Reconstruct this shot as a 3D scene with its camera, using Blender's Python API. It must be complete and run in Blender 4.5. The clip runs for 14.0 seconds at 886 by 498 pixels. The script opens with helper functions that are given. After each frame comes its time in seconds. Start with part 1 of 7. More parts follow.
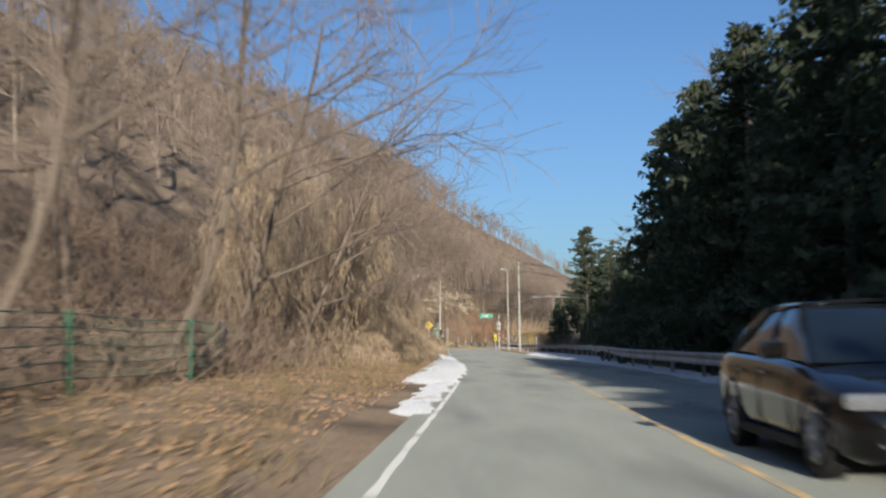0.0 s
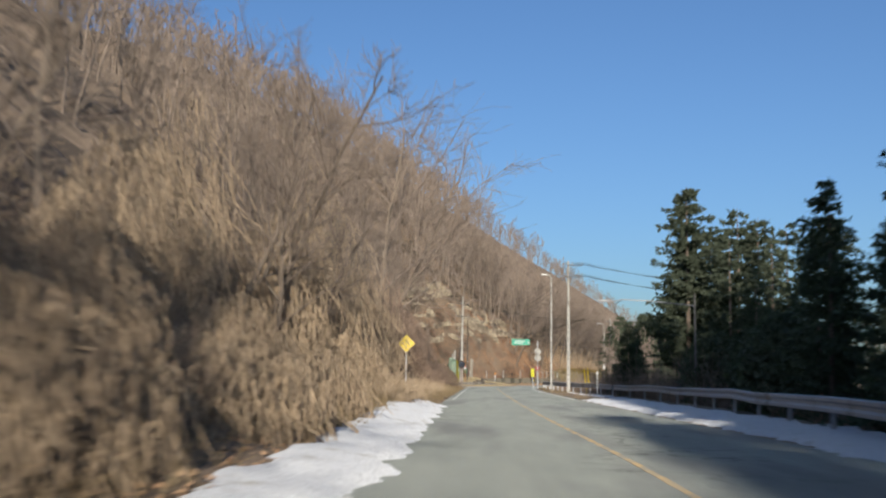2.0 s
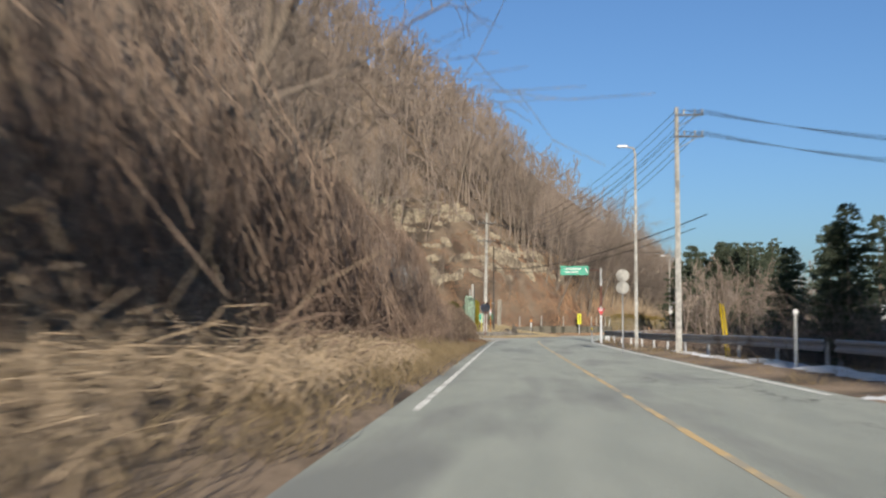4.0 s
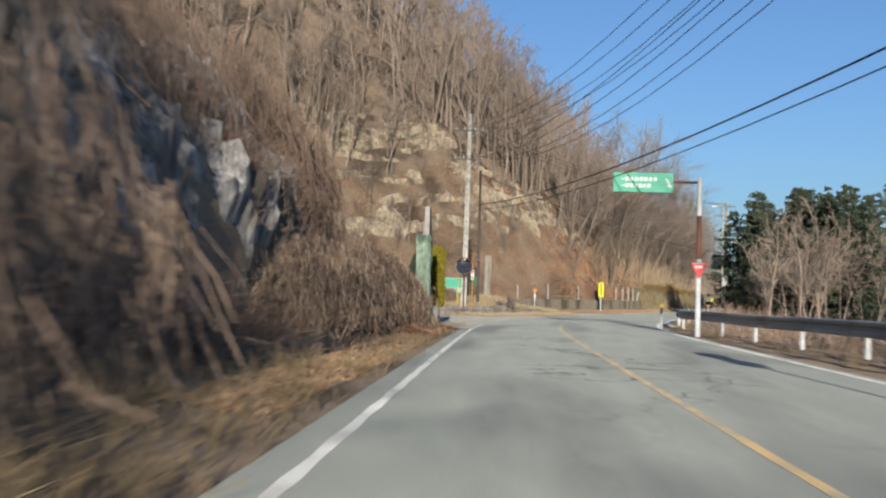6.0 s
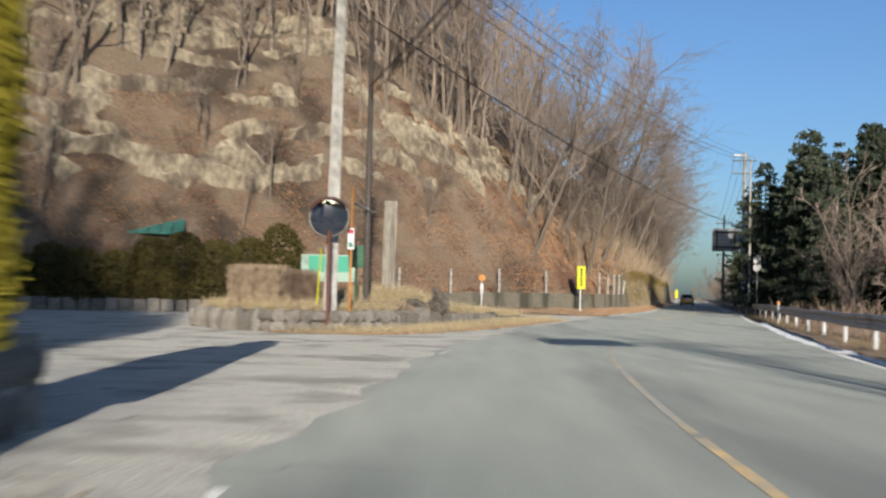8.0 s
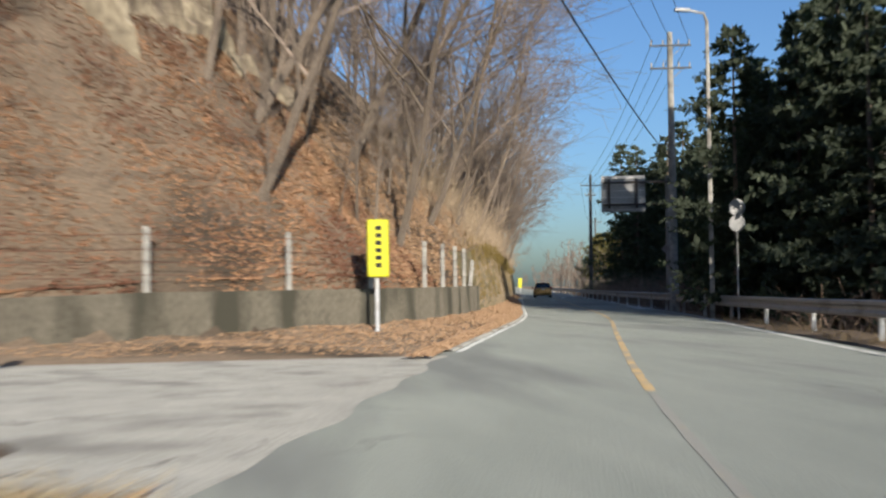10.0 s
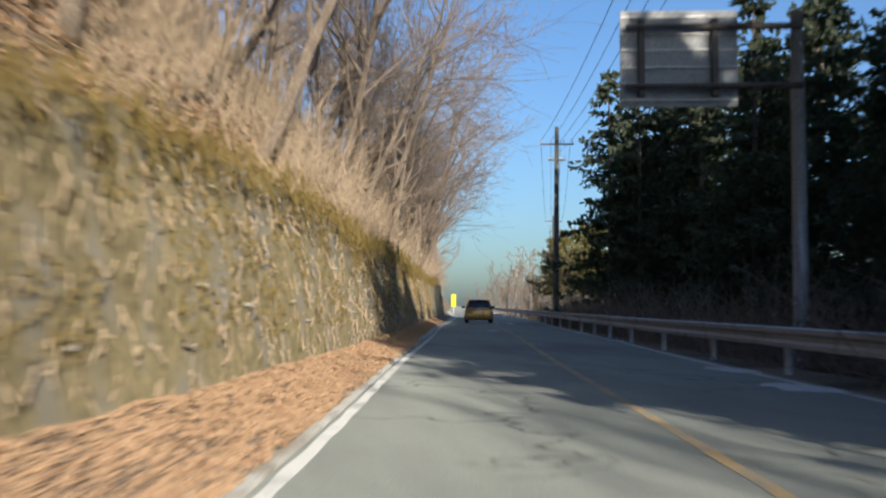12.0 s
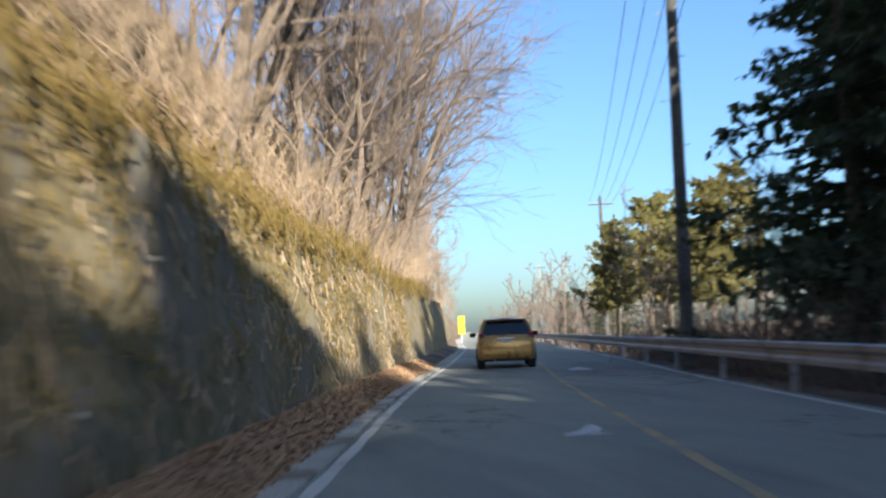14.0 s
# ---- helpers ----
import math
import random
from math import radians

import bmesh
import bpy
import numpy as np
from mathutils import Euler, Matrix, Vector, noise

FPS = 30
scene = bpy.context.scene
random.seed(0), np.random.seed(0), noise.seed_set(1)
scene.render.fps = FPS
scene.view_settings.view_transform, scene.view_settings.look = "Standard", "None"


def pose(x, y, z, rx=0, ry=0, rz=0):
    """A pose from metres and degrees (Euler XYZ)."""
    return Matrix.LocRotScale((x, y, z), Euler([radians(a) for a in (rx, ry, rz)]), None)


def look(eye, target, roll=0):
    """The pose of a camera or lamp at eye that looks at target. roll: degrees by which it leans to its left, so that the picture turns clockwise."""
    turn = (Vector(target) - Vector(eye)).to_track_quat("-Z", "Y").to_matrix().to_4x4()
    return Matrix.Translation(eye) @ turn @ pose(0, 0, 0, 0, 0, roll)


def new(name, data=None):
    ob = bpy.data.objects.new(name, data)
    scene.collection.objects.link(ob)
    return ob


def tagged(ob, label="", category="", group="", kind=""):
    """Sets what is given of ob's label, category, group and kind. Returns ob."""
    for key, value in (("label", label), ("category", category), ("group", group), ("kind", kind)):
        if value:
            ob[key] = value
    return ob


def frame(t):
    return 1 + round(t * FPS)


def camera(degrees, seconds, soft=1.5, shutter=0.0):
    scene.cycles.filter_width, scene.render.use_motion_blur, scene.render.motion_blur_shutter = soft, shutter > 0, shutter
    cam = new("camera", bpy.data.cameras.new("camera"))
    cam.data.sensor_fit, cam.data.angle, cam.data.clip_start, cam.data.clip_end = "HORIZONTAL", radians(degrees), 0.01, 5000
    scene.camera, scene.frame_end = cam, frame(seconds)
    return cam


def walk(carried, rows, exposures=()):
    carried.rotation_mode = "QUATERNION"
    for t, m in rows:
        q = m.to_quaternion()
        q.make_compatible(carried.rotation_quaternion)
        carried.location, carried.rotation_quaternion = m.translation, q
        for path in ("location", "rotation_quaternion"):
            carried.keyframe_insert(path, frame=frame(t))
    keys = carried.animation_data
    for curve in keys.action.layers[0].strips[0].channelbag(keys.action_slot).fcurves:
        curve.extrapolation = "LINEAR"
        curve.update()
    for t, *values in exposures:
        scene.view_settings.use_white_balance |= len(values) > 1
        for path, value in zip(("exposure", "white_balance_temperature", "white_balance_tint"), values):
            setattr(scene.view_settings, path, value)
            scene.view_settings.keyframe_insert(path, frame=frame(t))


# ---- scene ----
# ---------- camera and walk: t, x, y, z, yaw, pitch, roll ----------
cam = camera(44.46, 14.0, soft=2.2, shutter=0.45)
ROWS = [
    (0.0, 0.000, -0.000, 1.093, 0.102, 4.959, 0.669),
    (0.5, 0.643, 10.042, 1.112, 0.386, 6.087, 0.826),
    (1.0, 1.229, 20.218, 1.067, 1.120, 6.866, 0.320),
    (1.5, 1.691, 30.392, 1.086, 1.669, 7.230, -0.379),
    (2.0, 1.901, 40.690, 1.098, 2.038, 6.765, -0.667),
    (2.5, 1.983, 51.040, 1.097, 2.487, 6.220, -1.185),
    (3.0, 1.941, 61.380, 1.087, 3.120, 5.645, -1.007),
    (3.5, 1.780, 71.653, 1.095, 3.662, 4.844, -0.184),
    (6.0, 1.612, 121.602, 1.045, 3.274, 2.543, -1.495),
    (6.5, 1.511, 130.701, 1.076, 3.145, 3.608, -1.812),
    (7.0, 1.578, 139.614, 1.124, 2.622, 5.314, -2.351),
    (7.5, 1.656, 148.564, 1.069, 1.181, 4.080, -1.831),
    (8.0, 1.844, 157.608, 1.088, -0.424, 2.254, -1.257),
    (8.5, 2.377, 166.803, 1.085, -2.432, 1.991, -0.615),
    (9.0, 3.302, 175.971, 1.161, -5.447, 1.918, 0.154),
    (11.5, 15.806, 223.113, 1.119, -11.671, 2.584, 0.004),
    (12.0, 17.799, 231.642, 1.086, -12.275, 2.971, -0.057),
    (12.5, 19.890, 239.982, 1.075, -12.696, 3.271, 0.656),
    (13.0, 21.927, 248.440, 1.034, -13.056, 3.521, 1.229),
    (13.5, 23.886, 256.816, 1.114, -13.383, 4.073, 1.544),
    (14.0, 25.946, 265.373, 1.099, -11.536, 4.397, 2.360),
]
walk(cam, [(t, pose(x, y, z, 90 + p, r, yaw)) for t, x, y, z, yaw, p, r in ROWS],
     exposures=[(0.0, -0.15), (3.7, -0.2), (5.8, -0.1), (9.2, -0.1), (11.3, 0.05), (12.2, 0.2), (13.0, 0.58), (13.5, 0.78), (14.0, 0.74)])

# ---------- light ----------
SUN_AZ, SUN_EL = radians(1.7), radians(11.1)      # light travels 1.7 degrees left of +y
world = bpy.data.worlds.new("sky")
scene.world = world
world.use_nodes = True
wn = world.node_tree.nodes
sky = wn.new("ShaderNodeTexSky")
sky.sky_type = 'NISHITA'
sky.sun_disc = False
sky.sun_elevation = SUN_EL
sky.sun_rotation = radians(180) - SUN_AZ
sky.altitude = 600
sky.air_density, sky.dust_density, sky.ozone_density = 1.0, 2.2, 2.2
wn["Background"].inputs[1].default_value = 0.13
tint = wn.new("ShaderNodeMix")
tint.data_type, tint.blend_type = 'RGBA', 'MULTIPLY'
tint.inputs[0].default_value = 1.0
tint.inputs[7].default_value = (0.75, 0.95, 1.25, 1)
world.node_tree.links.new(sky.outputs[0], tint.inputs[6])
world.node_tree.links.new(tint.outputs[2], wn["Background"].inputs[0])
sun = new("sun", bpy.data.lights.new("sun", 'SUN'))
sun.data.energy, sun.data.angle, sun.data.color = 4.6, radians(0.6), (1.0, 0.92, 0.80)
sun.matrix_world = look((0, 0, 60), (-math.sin(SUN_AZ) * math.cos(SUN_EL), math.cos(SUN_AZ) * math.cos(SUN_EL), 60 - math.sin(SUN_EL)))


# ---------- materials ----------
def surface(name, a, b, scale=4.0, rough=0.8, bump=0.3, fine=40.0, metal=0.0, stain=None, stain_scale=0.6, stain_amount=0.5,
            each=0.0, cracks=0.0, coords="Position", stretch=(1, 1, 1), spec=0.3):
    """Two colours mixed by noise, a second finer grain, optional large stains, variation from object to object."""
    m = bpy.data.materials.new(name)
    m.use_nodes = True
    nt = m.node_tree
    n, ln = nt.nodes, nt.links
    bs = n["Principled BSDF"]
    if coords == "Position":
        co = n.new("ShaderNodeNewGeometry").outputs["Position"]
    else:
        co = n.new("ShaderNodeTexCoord").outputs["Object"]
    mp = n.new("ShaderNodeMapping")
    mp.inputs["Scale"].default_value = stretch
    ln.new(co, mp.inputs[0])

    def noise_tex(s, detail=4.0):
        t = n.new("ShaderNodeTexNoise")
        t.inputs["Scale"].default_value, t.inputs["Detail"].default_value = s, detail
        ln.new(mp.outputs[0], t.inputs["Vector"])
        return t.outputs["Fac"]

    def ramp(f, lo, hi):
        r = n.new("ShaderNodeMapRange")
        r.inputs["From Min"].default_value, r.inputs["From Max"].default_value = lo, hi
        ln.new(f, r.inputs["Value"])
        return r.outputs[0]

    def mix(f, x, y, mode='MIX'):
        k = n.new("ShaderNodeMix")
        k.data_type, k.blend_type = 'RGBA', mode
        if isinstance(f, float):
            k.inputs[0].default_value = f
        else:
            ln.new(f, k.inputs[0])
        for i, v in ((6, x), (7, y)):
            if isinstance(v, tuple):
                k.inputs[i].default_value = (*v, 1)
            else:
                ln.new(v, k.inputs[i])
        return k.outputs[2]

    g1, g2 = noise_tex(scale), noise_tex(fine, 2.0)
    col = mix(ramp(g1, 0.32, 0.68), a, b)
    col = mix(0.55, col, mix(ramp(g2, 0.3, 0.7), tuple(v * 0.6 for v in a), tuple(min(1, v * 1.35) for v in b)))
    if stain:
        g3 = noise_tex(stain_scale, 6.0)
        col = mix(ramp(g3, 0.62 - 0.3 * stain_amount, 0.75 - 0.3 * stain_amount), col, stain)
    if cracks:
        vo = n.new("ShaderNodeTexVoronoi")
        vo.feature = 'DISTANCE_TO_EDGE'
        vo.inputs["Scale"].default_value = cracks
        wob = n.new("ShaderNodeTexNoise")
        wob.inputs["Scale"].default_value = 1.3
        geo = n.new("ShaderNodeNewGeometry")
        ln.new(geo.outputs["Position"], wob.inputs["Vector"])
        add = n.new("ShaderNodeVectorMath")
        add.operation = 'MULTIPLY_ADD'
        add.inputs[1].default_value = (1.6, 1.6, 1.6)
        ln.new(wob.outputs["Color"], add.inputs[0])
        ln.new(geo.outputs["Position"], add.inputs[2])
        ln.new(add.outputs[0], vo.inputs["Vector"])
        thin = ramp(vo.outputs["Distance"], 0.012, 0.004)
        gap = ramp(noise_tex(0.16, 1.0), 0.52, 0.60)
        both = n.new("ShaderNodeMath")
        both.operation = 'MULTIPLY'
        ln.new(thin, both.inputs[0])
        ln.new(gap, both.inputs[1])
        col = mix(both.outputs[0], col, tuple(v * 0.5 for v in a))
    if each:
        info = n.new("ShaderNodeObjectInfo")
        hv = n.new("ShaderNodeHueSaturation")
        hv.inputs["Value"].default_value = 1.0
        ln.new(ramp(info.outputs["Random"], -(1 - each) / (2 * each), 1 + (1 - each) / (2 * each)), hv.inputs["Value"])
        mr = n.new("ShaderNodeMapRange")
        mr.inputs["To Min"].default_value, mr.inputs["To Max"].default_value = 1 - each, 1 + each
        ln.new(info.outputs["Random"], mr.inputs["Value"])
        ln.new(mr.outputs[0], hv.inputs["Value"])
        ln.new(col, hv.inputs["Color"])
        col = hv.outputs[0]
    ln.new(col, bs.inputs["Base Color"])
    bs.inputs["Metallic"].default_value = metal
    bs.inputs["Specular IOR Level"].default_value = spec
    bs.inputs["Diffuse Roughness"].default_value = 1.0 if rough > 0.7 else 0.0
    rr = n.new("ShaderNodeMapRange")
    rr.inputs["To Min"].default_value, rr.inputs["To Max"].default_value = max(0.03, rough - 0.12), min(1, rough + 0.1)
    ln.new(g1, rr.inputs["Value"])
    ln.new(rr.outputs[0], bs.inputs["Roughness"])
    if bump:
        bp = n.new("ShaderNodeBump")
        bp.inputs["Strength"].default_value, bp.inputs["Distance"].default_value = bump, 0.02
        ln.new(g2, bp.inputs["Height"])
        ln.new(bp.outputs[0], bs.inputs["Normal"])
    return m


ASPHALT = surface("asphalt", (0.228, 0.247, 0.22), (0.332, 0.348, 0.31), 1.2, 0.85, 0.5, 90, stain=(0.20, 0.208, 0.195), stain_scale=0.35, stain_amount=0.35, stretch=(1.6, 0.25, 1), cracks=0.22)
PILLAR = surface("weathered_pillar", (0.30, 0.265, 0.215), (0.46, 0.42, 0.35), 5, 0.9, 0.4, 30, stain=(0.22, 0.19, 0.15), stain_scale=4, stain_amount=0.3, coords="Object", stretch=(1.5, 1.5, 0.12))
PLAZA = surface("old_asphalt", (0.27, 0.262, 0.235), (0.47, 0.455, 0.405), 1.6, 0.9, 0.8, 26, stain=(0.23, 0.222, 0.20), stain_scale=0.7, stain_amount=0.35, cracks=0.35)
YELLOW_LINE = surface("yellow_road_paint", (0.46, 0.31, 0.14), (0.56, 0.41, 0.22), 3, 0.75, 0.3, 60, stain=(0.33, 0.29, 0.22), stain_scale=1.3, stain_amount=0.6)
WHITE_LINE = surface("white_road_paint", (0.55, 0.55, 0.52), (0.68, 0.68, 0.64), 3, 0.75, 0.3, 60, stain=(0.40, 0.395, 0.375), stain_scale=1.2, stain_amount=0.35)
FADED_YELLOW = surface("faded_yellow_paint", (0.29, 0.26, 0.19), (0.40, 0.34, 0.23), 3, 0.75, 0.3, 60, stain=(0.28, 0.275, 0.25), stain_scale=1.2, stain_amount=0.8)
FADED_LINE = surface("faded_road_paint", (0.30, 0.30, 0.285), (0.45, 0.45, 0.43), 3, 0.75, 0.3, 60, stain=(0.28, 0.275, 0.26), stain_scale=1.2, stain_amount=0.7)
GROUND = surface("leaf_litter_ground", (0.165, 0.12, 0.084), (0.26, 0.195, 0.138), 0.9, 0.95, 1.0, 14, stain=(0.085, 0.065, 0.048), stain_scale=0.25, stain_amount=0.45)
SNOW = surface("old_snow", (0.56, 0.575, 0.60), (0.66, 0.67, 0.685), 3, 0.8, 0.2, 25, stain=(0.42, 0.41, 0.39), stain_scale=1.5, stain_amount=0.12)
BARK = surface("grey_brown_bark", (0.15, 0.115, 0.088), (0.29, 0.235, 0.185), 2, 0.95, 0.6, 18, each=0.25, coords="Object", stretch=(3, 3, 0.6))
TWIG = surface("twig_bark", (0.205, 0.160, 0.130), (0.345, 0.275, 0.222), 0.7, 0.95, 0.0, 6, each=0.22)
VINE = surface("dry_vines", (0.35, 0.262, 0.178), (0.56, 0.435, 0.30), 0.8, 0.95, 0.0, 7)
BRUSH = surface("brush_twigs", (0.22, 0.158, 0.118), (0.40, 0.292, 0.218), 0.5, 0.95, 0.0, 5)
RED_BRUSH = surface("reddish_brush", (0.16, 0.108, 0.08), (0.29, 0.205, 0.152), 0.6, 0.95, 0.0, 5)
DRY_GRASS = surface("dry_grass", (0.34, 0.245, 0.13), (0.48, 0.37, 0.22), 1.1, 0.9, 0.0, 8)
STRAW = surface("pale_straw_grass", (0.40, 0.315, 0.18), (0.55, 0.45, 0.28), 1.1, 0.9, 0.0, 8)
DARK_STONE = surface("dark_kerb_stone", (0.10, 0.09, 0.078), (0.25, 0.225, 0.19), 3, 0.9, 0.8, 14, each=0.3, coords="Object")
LEAF = surface("fallen_leaves", (0.37, 0.215, 0.125), (0.55, 0.37, 0.225), 6, 0.9, 0.0, 30)
RED_LEAF = surface("russet_fallen_leaves", (0.37, 0.185, 0.105), (0.53, 0.31, 0.175), 0.9, 0.9, 0.0, 30, stain=(0.25, 0.12, 0.075), stain_scale=0.35, stain_amount=0.5)
NEEDLE = surface("conifer_needles", (0.070, 0.092, 0.064), (0.142, 0.165, 0.112), 0.6, 0.8, 0.0, 5, each=0.25)
OLIVE = surface("olive_pine_needles", (0.16, 0.15, 0.055), (0.29, 0.26, 0.10), 0.8, 0.8, 0.0, 6, each=0.2)
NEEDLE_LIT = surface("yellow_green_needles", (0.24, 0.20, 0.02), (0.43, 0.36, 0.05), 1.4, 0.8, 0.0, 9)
HEDGE = surface("hedge_leaves", (0.07, 0.065, 0.02), (0.15, 0.12, 0.04), 1.2, 0.8, 0.0, 9)
DARK_ROCK = surface("dark_boulder", (0.07, 0.058, 0.047), (0.19, 0.165, 0.135), 2.2, 0.9, 1.0, 11, stain=(0.045, 0.038, 0.03), stain_scale=1.6, stain_amount=0.4)
ROCK = surface("grey_rock", (0.12, 0.11, 0.10), (0.46, 0.44, 0.42), 0.9, 0.9, 1.0, 7, stain=(0.085, 0.075, 0.065), stain_scale=0.6, stain_amount=0.45, stretch=(1.3, 1.3, 0.3))
TAN_ROCK = surface("tan_rock", (0.20, 0.155, 0.108), (0.46, 0.39, 0.28), 0.6, 0.95, 1.0, 4, stain=(0.13, 0.10, 0.075), stain_scale=0.8, stain_amount=0.45, stretch=(1, 1, 0.6))
STONE = surface("kerb_stone", (0.15, 0.135, 0.115), (0.33, 0.30, 0.26), 3, 0.9, 0.8, 20, each=0.3, coords="Object")
MOSS = surface("mossy_concrete", (0.115, 0.095, 0.05), (0.26, 0.215, 0.12), 2.6, 0.95, 1.0, 11, stain=(0.205, 0.19, 0.155), stain_scale=1.3, stain_amount=0.42, stretch=(1, 1, 0.55))
CONCRETE = surface("weathered_concrete", (0.125, 0.108, 0.08), (0.225, 0.20, 0.155), 1.5, 0.9, 0.6, 25, stain=(0.075, 0.07, 0.052), stain_scale=0.9, stain_amount=0.5, stretch=(1, 1, 0.3))
GREEN_WALL = surface("algae_concrete", (0.33, 0.32, 0.255), (0.40, 0.60, 0.44), 0.75, 0.9, 1.0, 9, stain=(0.12, 0.17, 0.13), stain_scale=1.7, stain_amount=0.42, stretch=(1, 1, 0.5))
POLE = surface("pale_concrete_pole", (0.44, 0.42, 0.38), (0.52, 0.50, 0.455), 1, 0.8, 0.05, 5, stain=(0.30, 0.28, 0.25), stain_scale=1.2, stain_amount=0.25)
GREY_POLE = surface("grey_concrete_pole", (0.13, 0.13, 0.125), (0.20, 0.20, 0.19), 2, 0.85, 0.2, 20, stain=(0.10, 0.10, 0.095), stain_scale=1.2, stain_amount=0.3)
DARK_POLE = surface("dark_steel_pole", (0.075, 0.06, 0.05), (0.12, 0.10, 0.085), 3, 0.6, 0.1, 20)
GALV = surface("galvanised_steel", (0.36, 0.36, 0.36), (0.48, 0.48, 0.47), 4, 0.45, 0.1, 30, metal=0.4, stain=(0.22, 0.18, 0.14), stain_scale=1.0, stain_amount=0.2)
SIGN_BACK = surface("grey_aluminium_sheet", (0.23, 0.235, 0.24), (0.30, 0.305, 0.31), 3, 0.55, 0.05, 30, metal=0.1, stain=(0.19, 0.19, 0.185), stain_scale=1.0, stain_amount=0.3)
RAIL = surface("dull_guardrail_steel", (0.36, 0.355, 0.345), (0.50, 0.49, 0.48), 2, 0.5, 0.1, 30, metal=0.3, stain=(0.26, 0.22, 0.18), stain_scale=0.8, stain_amount=0.2)
GUTTER = surface("pale_gutter_concrete", (0.36, 0.35, 0.32), (0.50, 0.49, 0.45), 1.5, 0.9, 0.4, 30, stain=(0.24, 0.21, 0.17), stain_scale=0.9, stain_amount=0.4)
OCHRE = surface("ochre_moss_grass", (0.24, 0.17, 0.05), (0.40, 0.30, 0.11), 1.0, 0.95, 0.0, 8)
WHITE_PAINT = surface("white_enamel", (0.70, 0.70, 0.68), (0.82, 0.82, 0.80), 3, 0.45, 0.05, 30, stain=(0.45, 0.42, 0.38), stain_scale=1.4, stain_amount=0.15)
YELLOW_SIGN = surface("yellow_sign_sheet", (0.72, 0.48, 0.01), (0.82, 0.56, 0.02), 2, 0.4, 0.0, 30)
YELLOW_PAD = surface("lemon_yellow_pad", (0.72, 0.68, 0.02), (0.82, 0.76, 0.03), 2, 0.5, 0.05, 30)
GREEN_SIGN = surface("green_sign_sheet", (0.02, 0.33, 0.20), (0.03, 0.40, 0.25), 2, 0.45, 0.0, 30)
RED_SIGN = surface("red_sign_sheet", (0.55, 0.02, 0.03), (0.65, 0.03, 0.04), 2, 0.45, 0.0, 30)
DARK = surface("black_rubber", (0.015, 0.015, 0.016), (0.03, 0.03, 0.03), 5, 0.7, 0.1, 40)
ORANGE = surface("orange_pole_paint", (0.55, 0.22, 0.05), (0.68, 0.30, 0.08), 3, 0.6, 0.05, 30)
RUST = surface("rusty_pole_paint", (0.13, 0.06, 0.045), (0.22, 0.10, 0.07), 3, 0.7, 0.2, 30)
GREEN_PAINT = surface("green_fence_paint", (0.05, 0.13, 0.075), (0.09, 0.20, 0.12), 3, 0.7, 0.1, 30)
PALE_GREEN = surface("pale_green_wire", (0.17, 0.23, 0.16), (0.26, 0.33, 0.24), 3, 0.7, 0.1, 30)
MINT = surface("pale_mint_board", (0.30, 0.46, 0.36), (0.46, 0.58, 0.48), 2, 0.6, 0.05, 30, stain=(0.24, 0.30, 0.25), stain_scale=1.5, stain_amount=0.3)
TEAL = surface("teal_sheet", (0.05, 0.20, 0.16), (0.09, 0.28, 0.22), 1, 0.6, 0.1, 20)
GOLD_PAINT = surface("gold_car_paint", (0.56, 0.33, 0.10), (0.62, 0.37, 0.12), 3, 0.3, 0.0, 60, metal=0.35, spec=0.6)
BLACK_PAINT = surface("black_car_paint", (0.012, 0.011, 0.011), (0.016, 0.015, 0.014), 3, 0.07, 0.0, 60, metal=0.2, spec=0.9)
GLASS_DARK = surface("tinted_glass", (0.014, 0.022, 0.03), (0.02, 0.03, 0.04), 3, 0.05, 0.0, 60, spec=1.0)
RED_LAMP = surface("red_tail_lamp", (0.42, 0.01, 0.015), (0.50, 0.015, 0.02), 3, 0.2, 0.0, 60, spec=0.7)
CLEAR_LAMP = surface("clear_lamp", (0.16, 0.17, 0.18), (0.26, 0.27, 0.28), 3, 0.12, 0.0, 60, spec=0.8)
CHROME = surface("mirror_silver", (0.86, 0.87, 0.88), (0.90, 0.90, 0.91), 2, 0.15, 0.0, 60, metal=1.0)
CHROME.node_tree.nodes["Principled BSDF"].inputs["Roughness"].default_value = 0.02
for link in list(CHROME.node_tree.links):
    if link.to_socket.name == "Roughness":
        CHROME.node_tree.links.remove(link)


for m_leaf, colour in ((NEEDLE, (0.06, 0.10, 0.03)), (OLIVE, (0.20, 0.18, 0.06)), (NEEDLE_LIT, (0.30, 0.28, 0.05)), (DRY_GRASS, (0.40, 0.30, 0.16)), (OCHRE, (0.36, 0.26, 0.08)), (HEDGE, (0.14, 0.13, 0.04))):
    # thin leaves let some light through
    nt = m_leaf.node_tree
    tr = nt.nodes.new("ShaderNodeBsdfTranslucent")
    tr.inputs[0].default_value = (*colour, 1)
    mx = nt.nodes.new("ShaderNodeMixShader")
    mx.inputs[0].default_value = 0.4
    nt.links.new(nt.nodes["Principled BSDF"].outputs[0], mx.inputs[1])
    nt.links.new(tr.outputs[0], mx.inputs[2])
    nt.links.new(mx.outputs[0], nt.nodes["Material Output"].inputs[0])


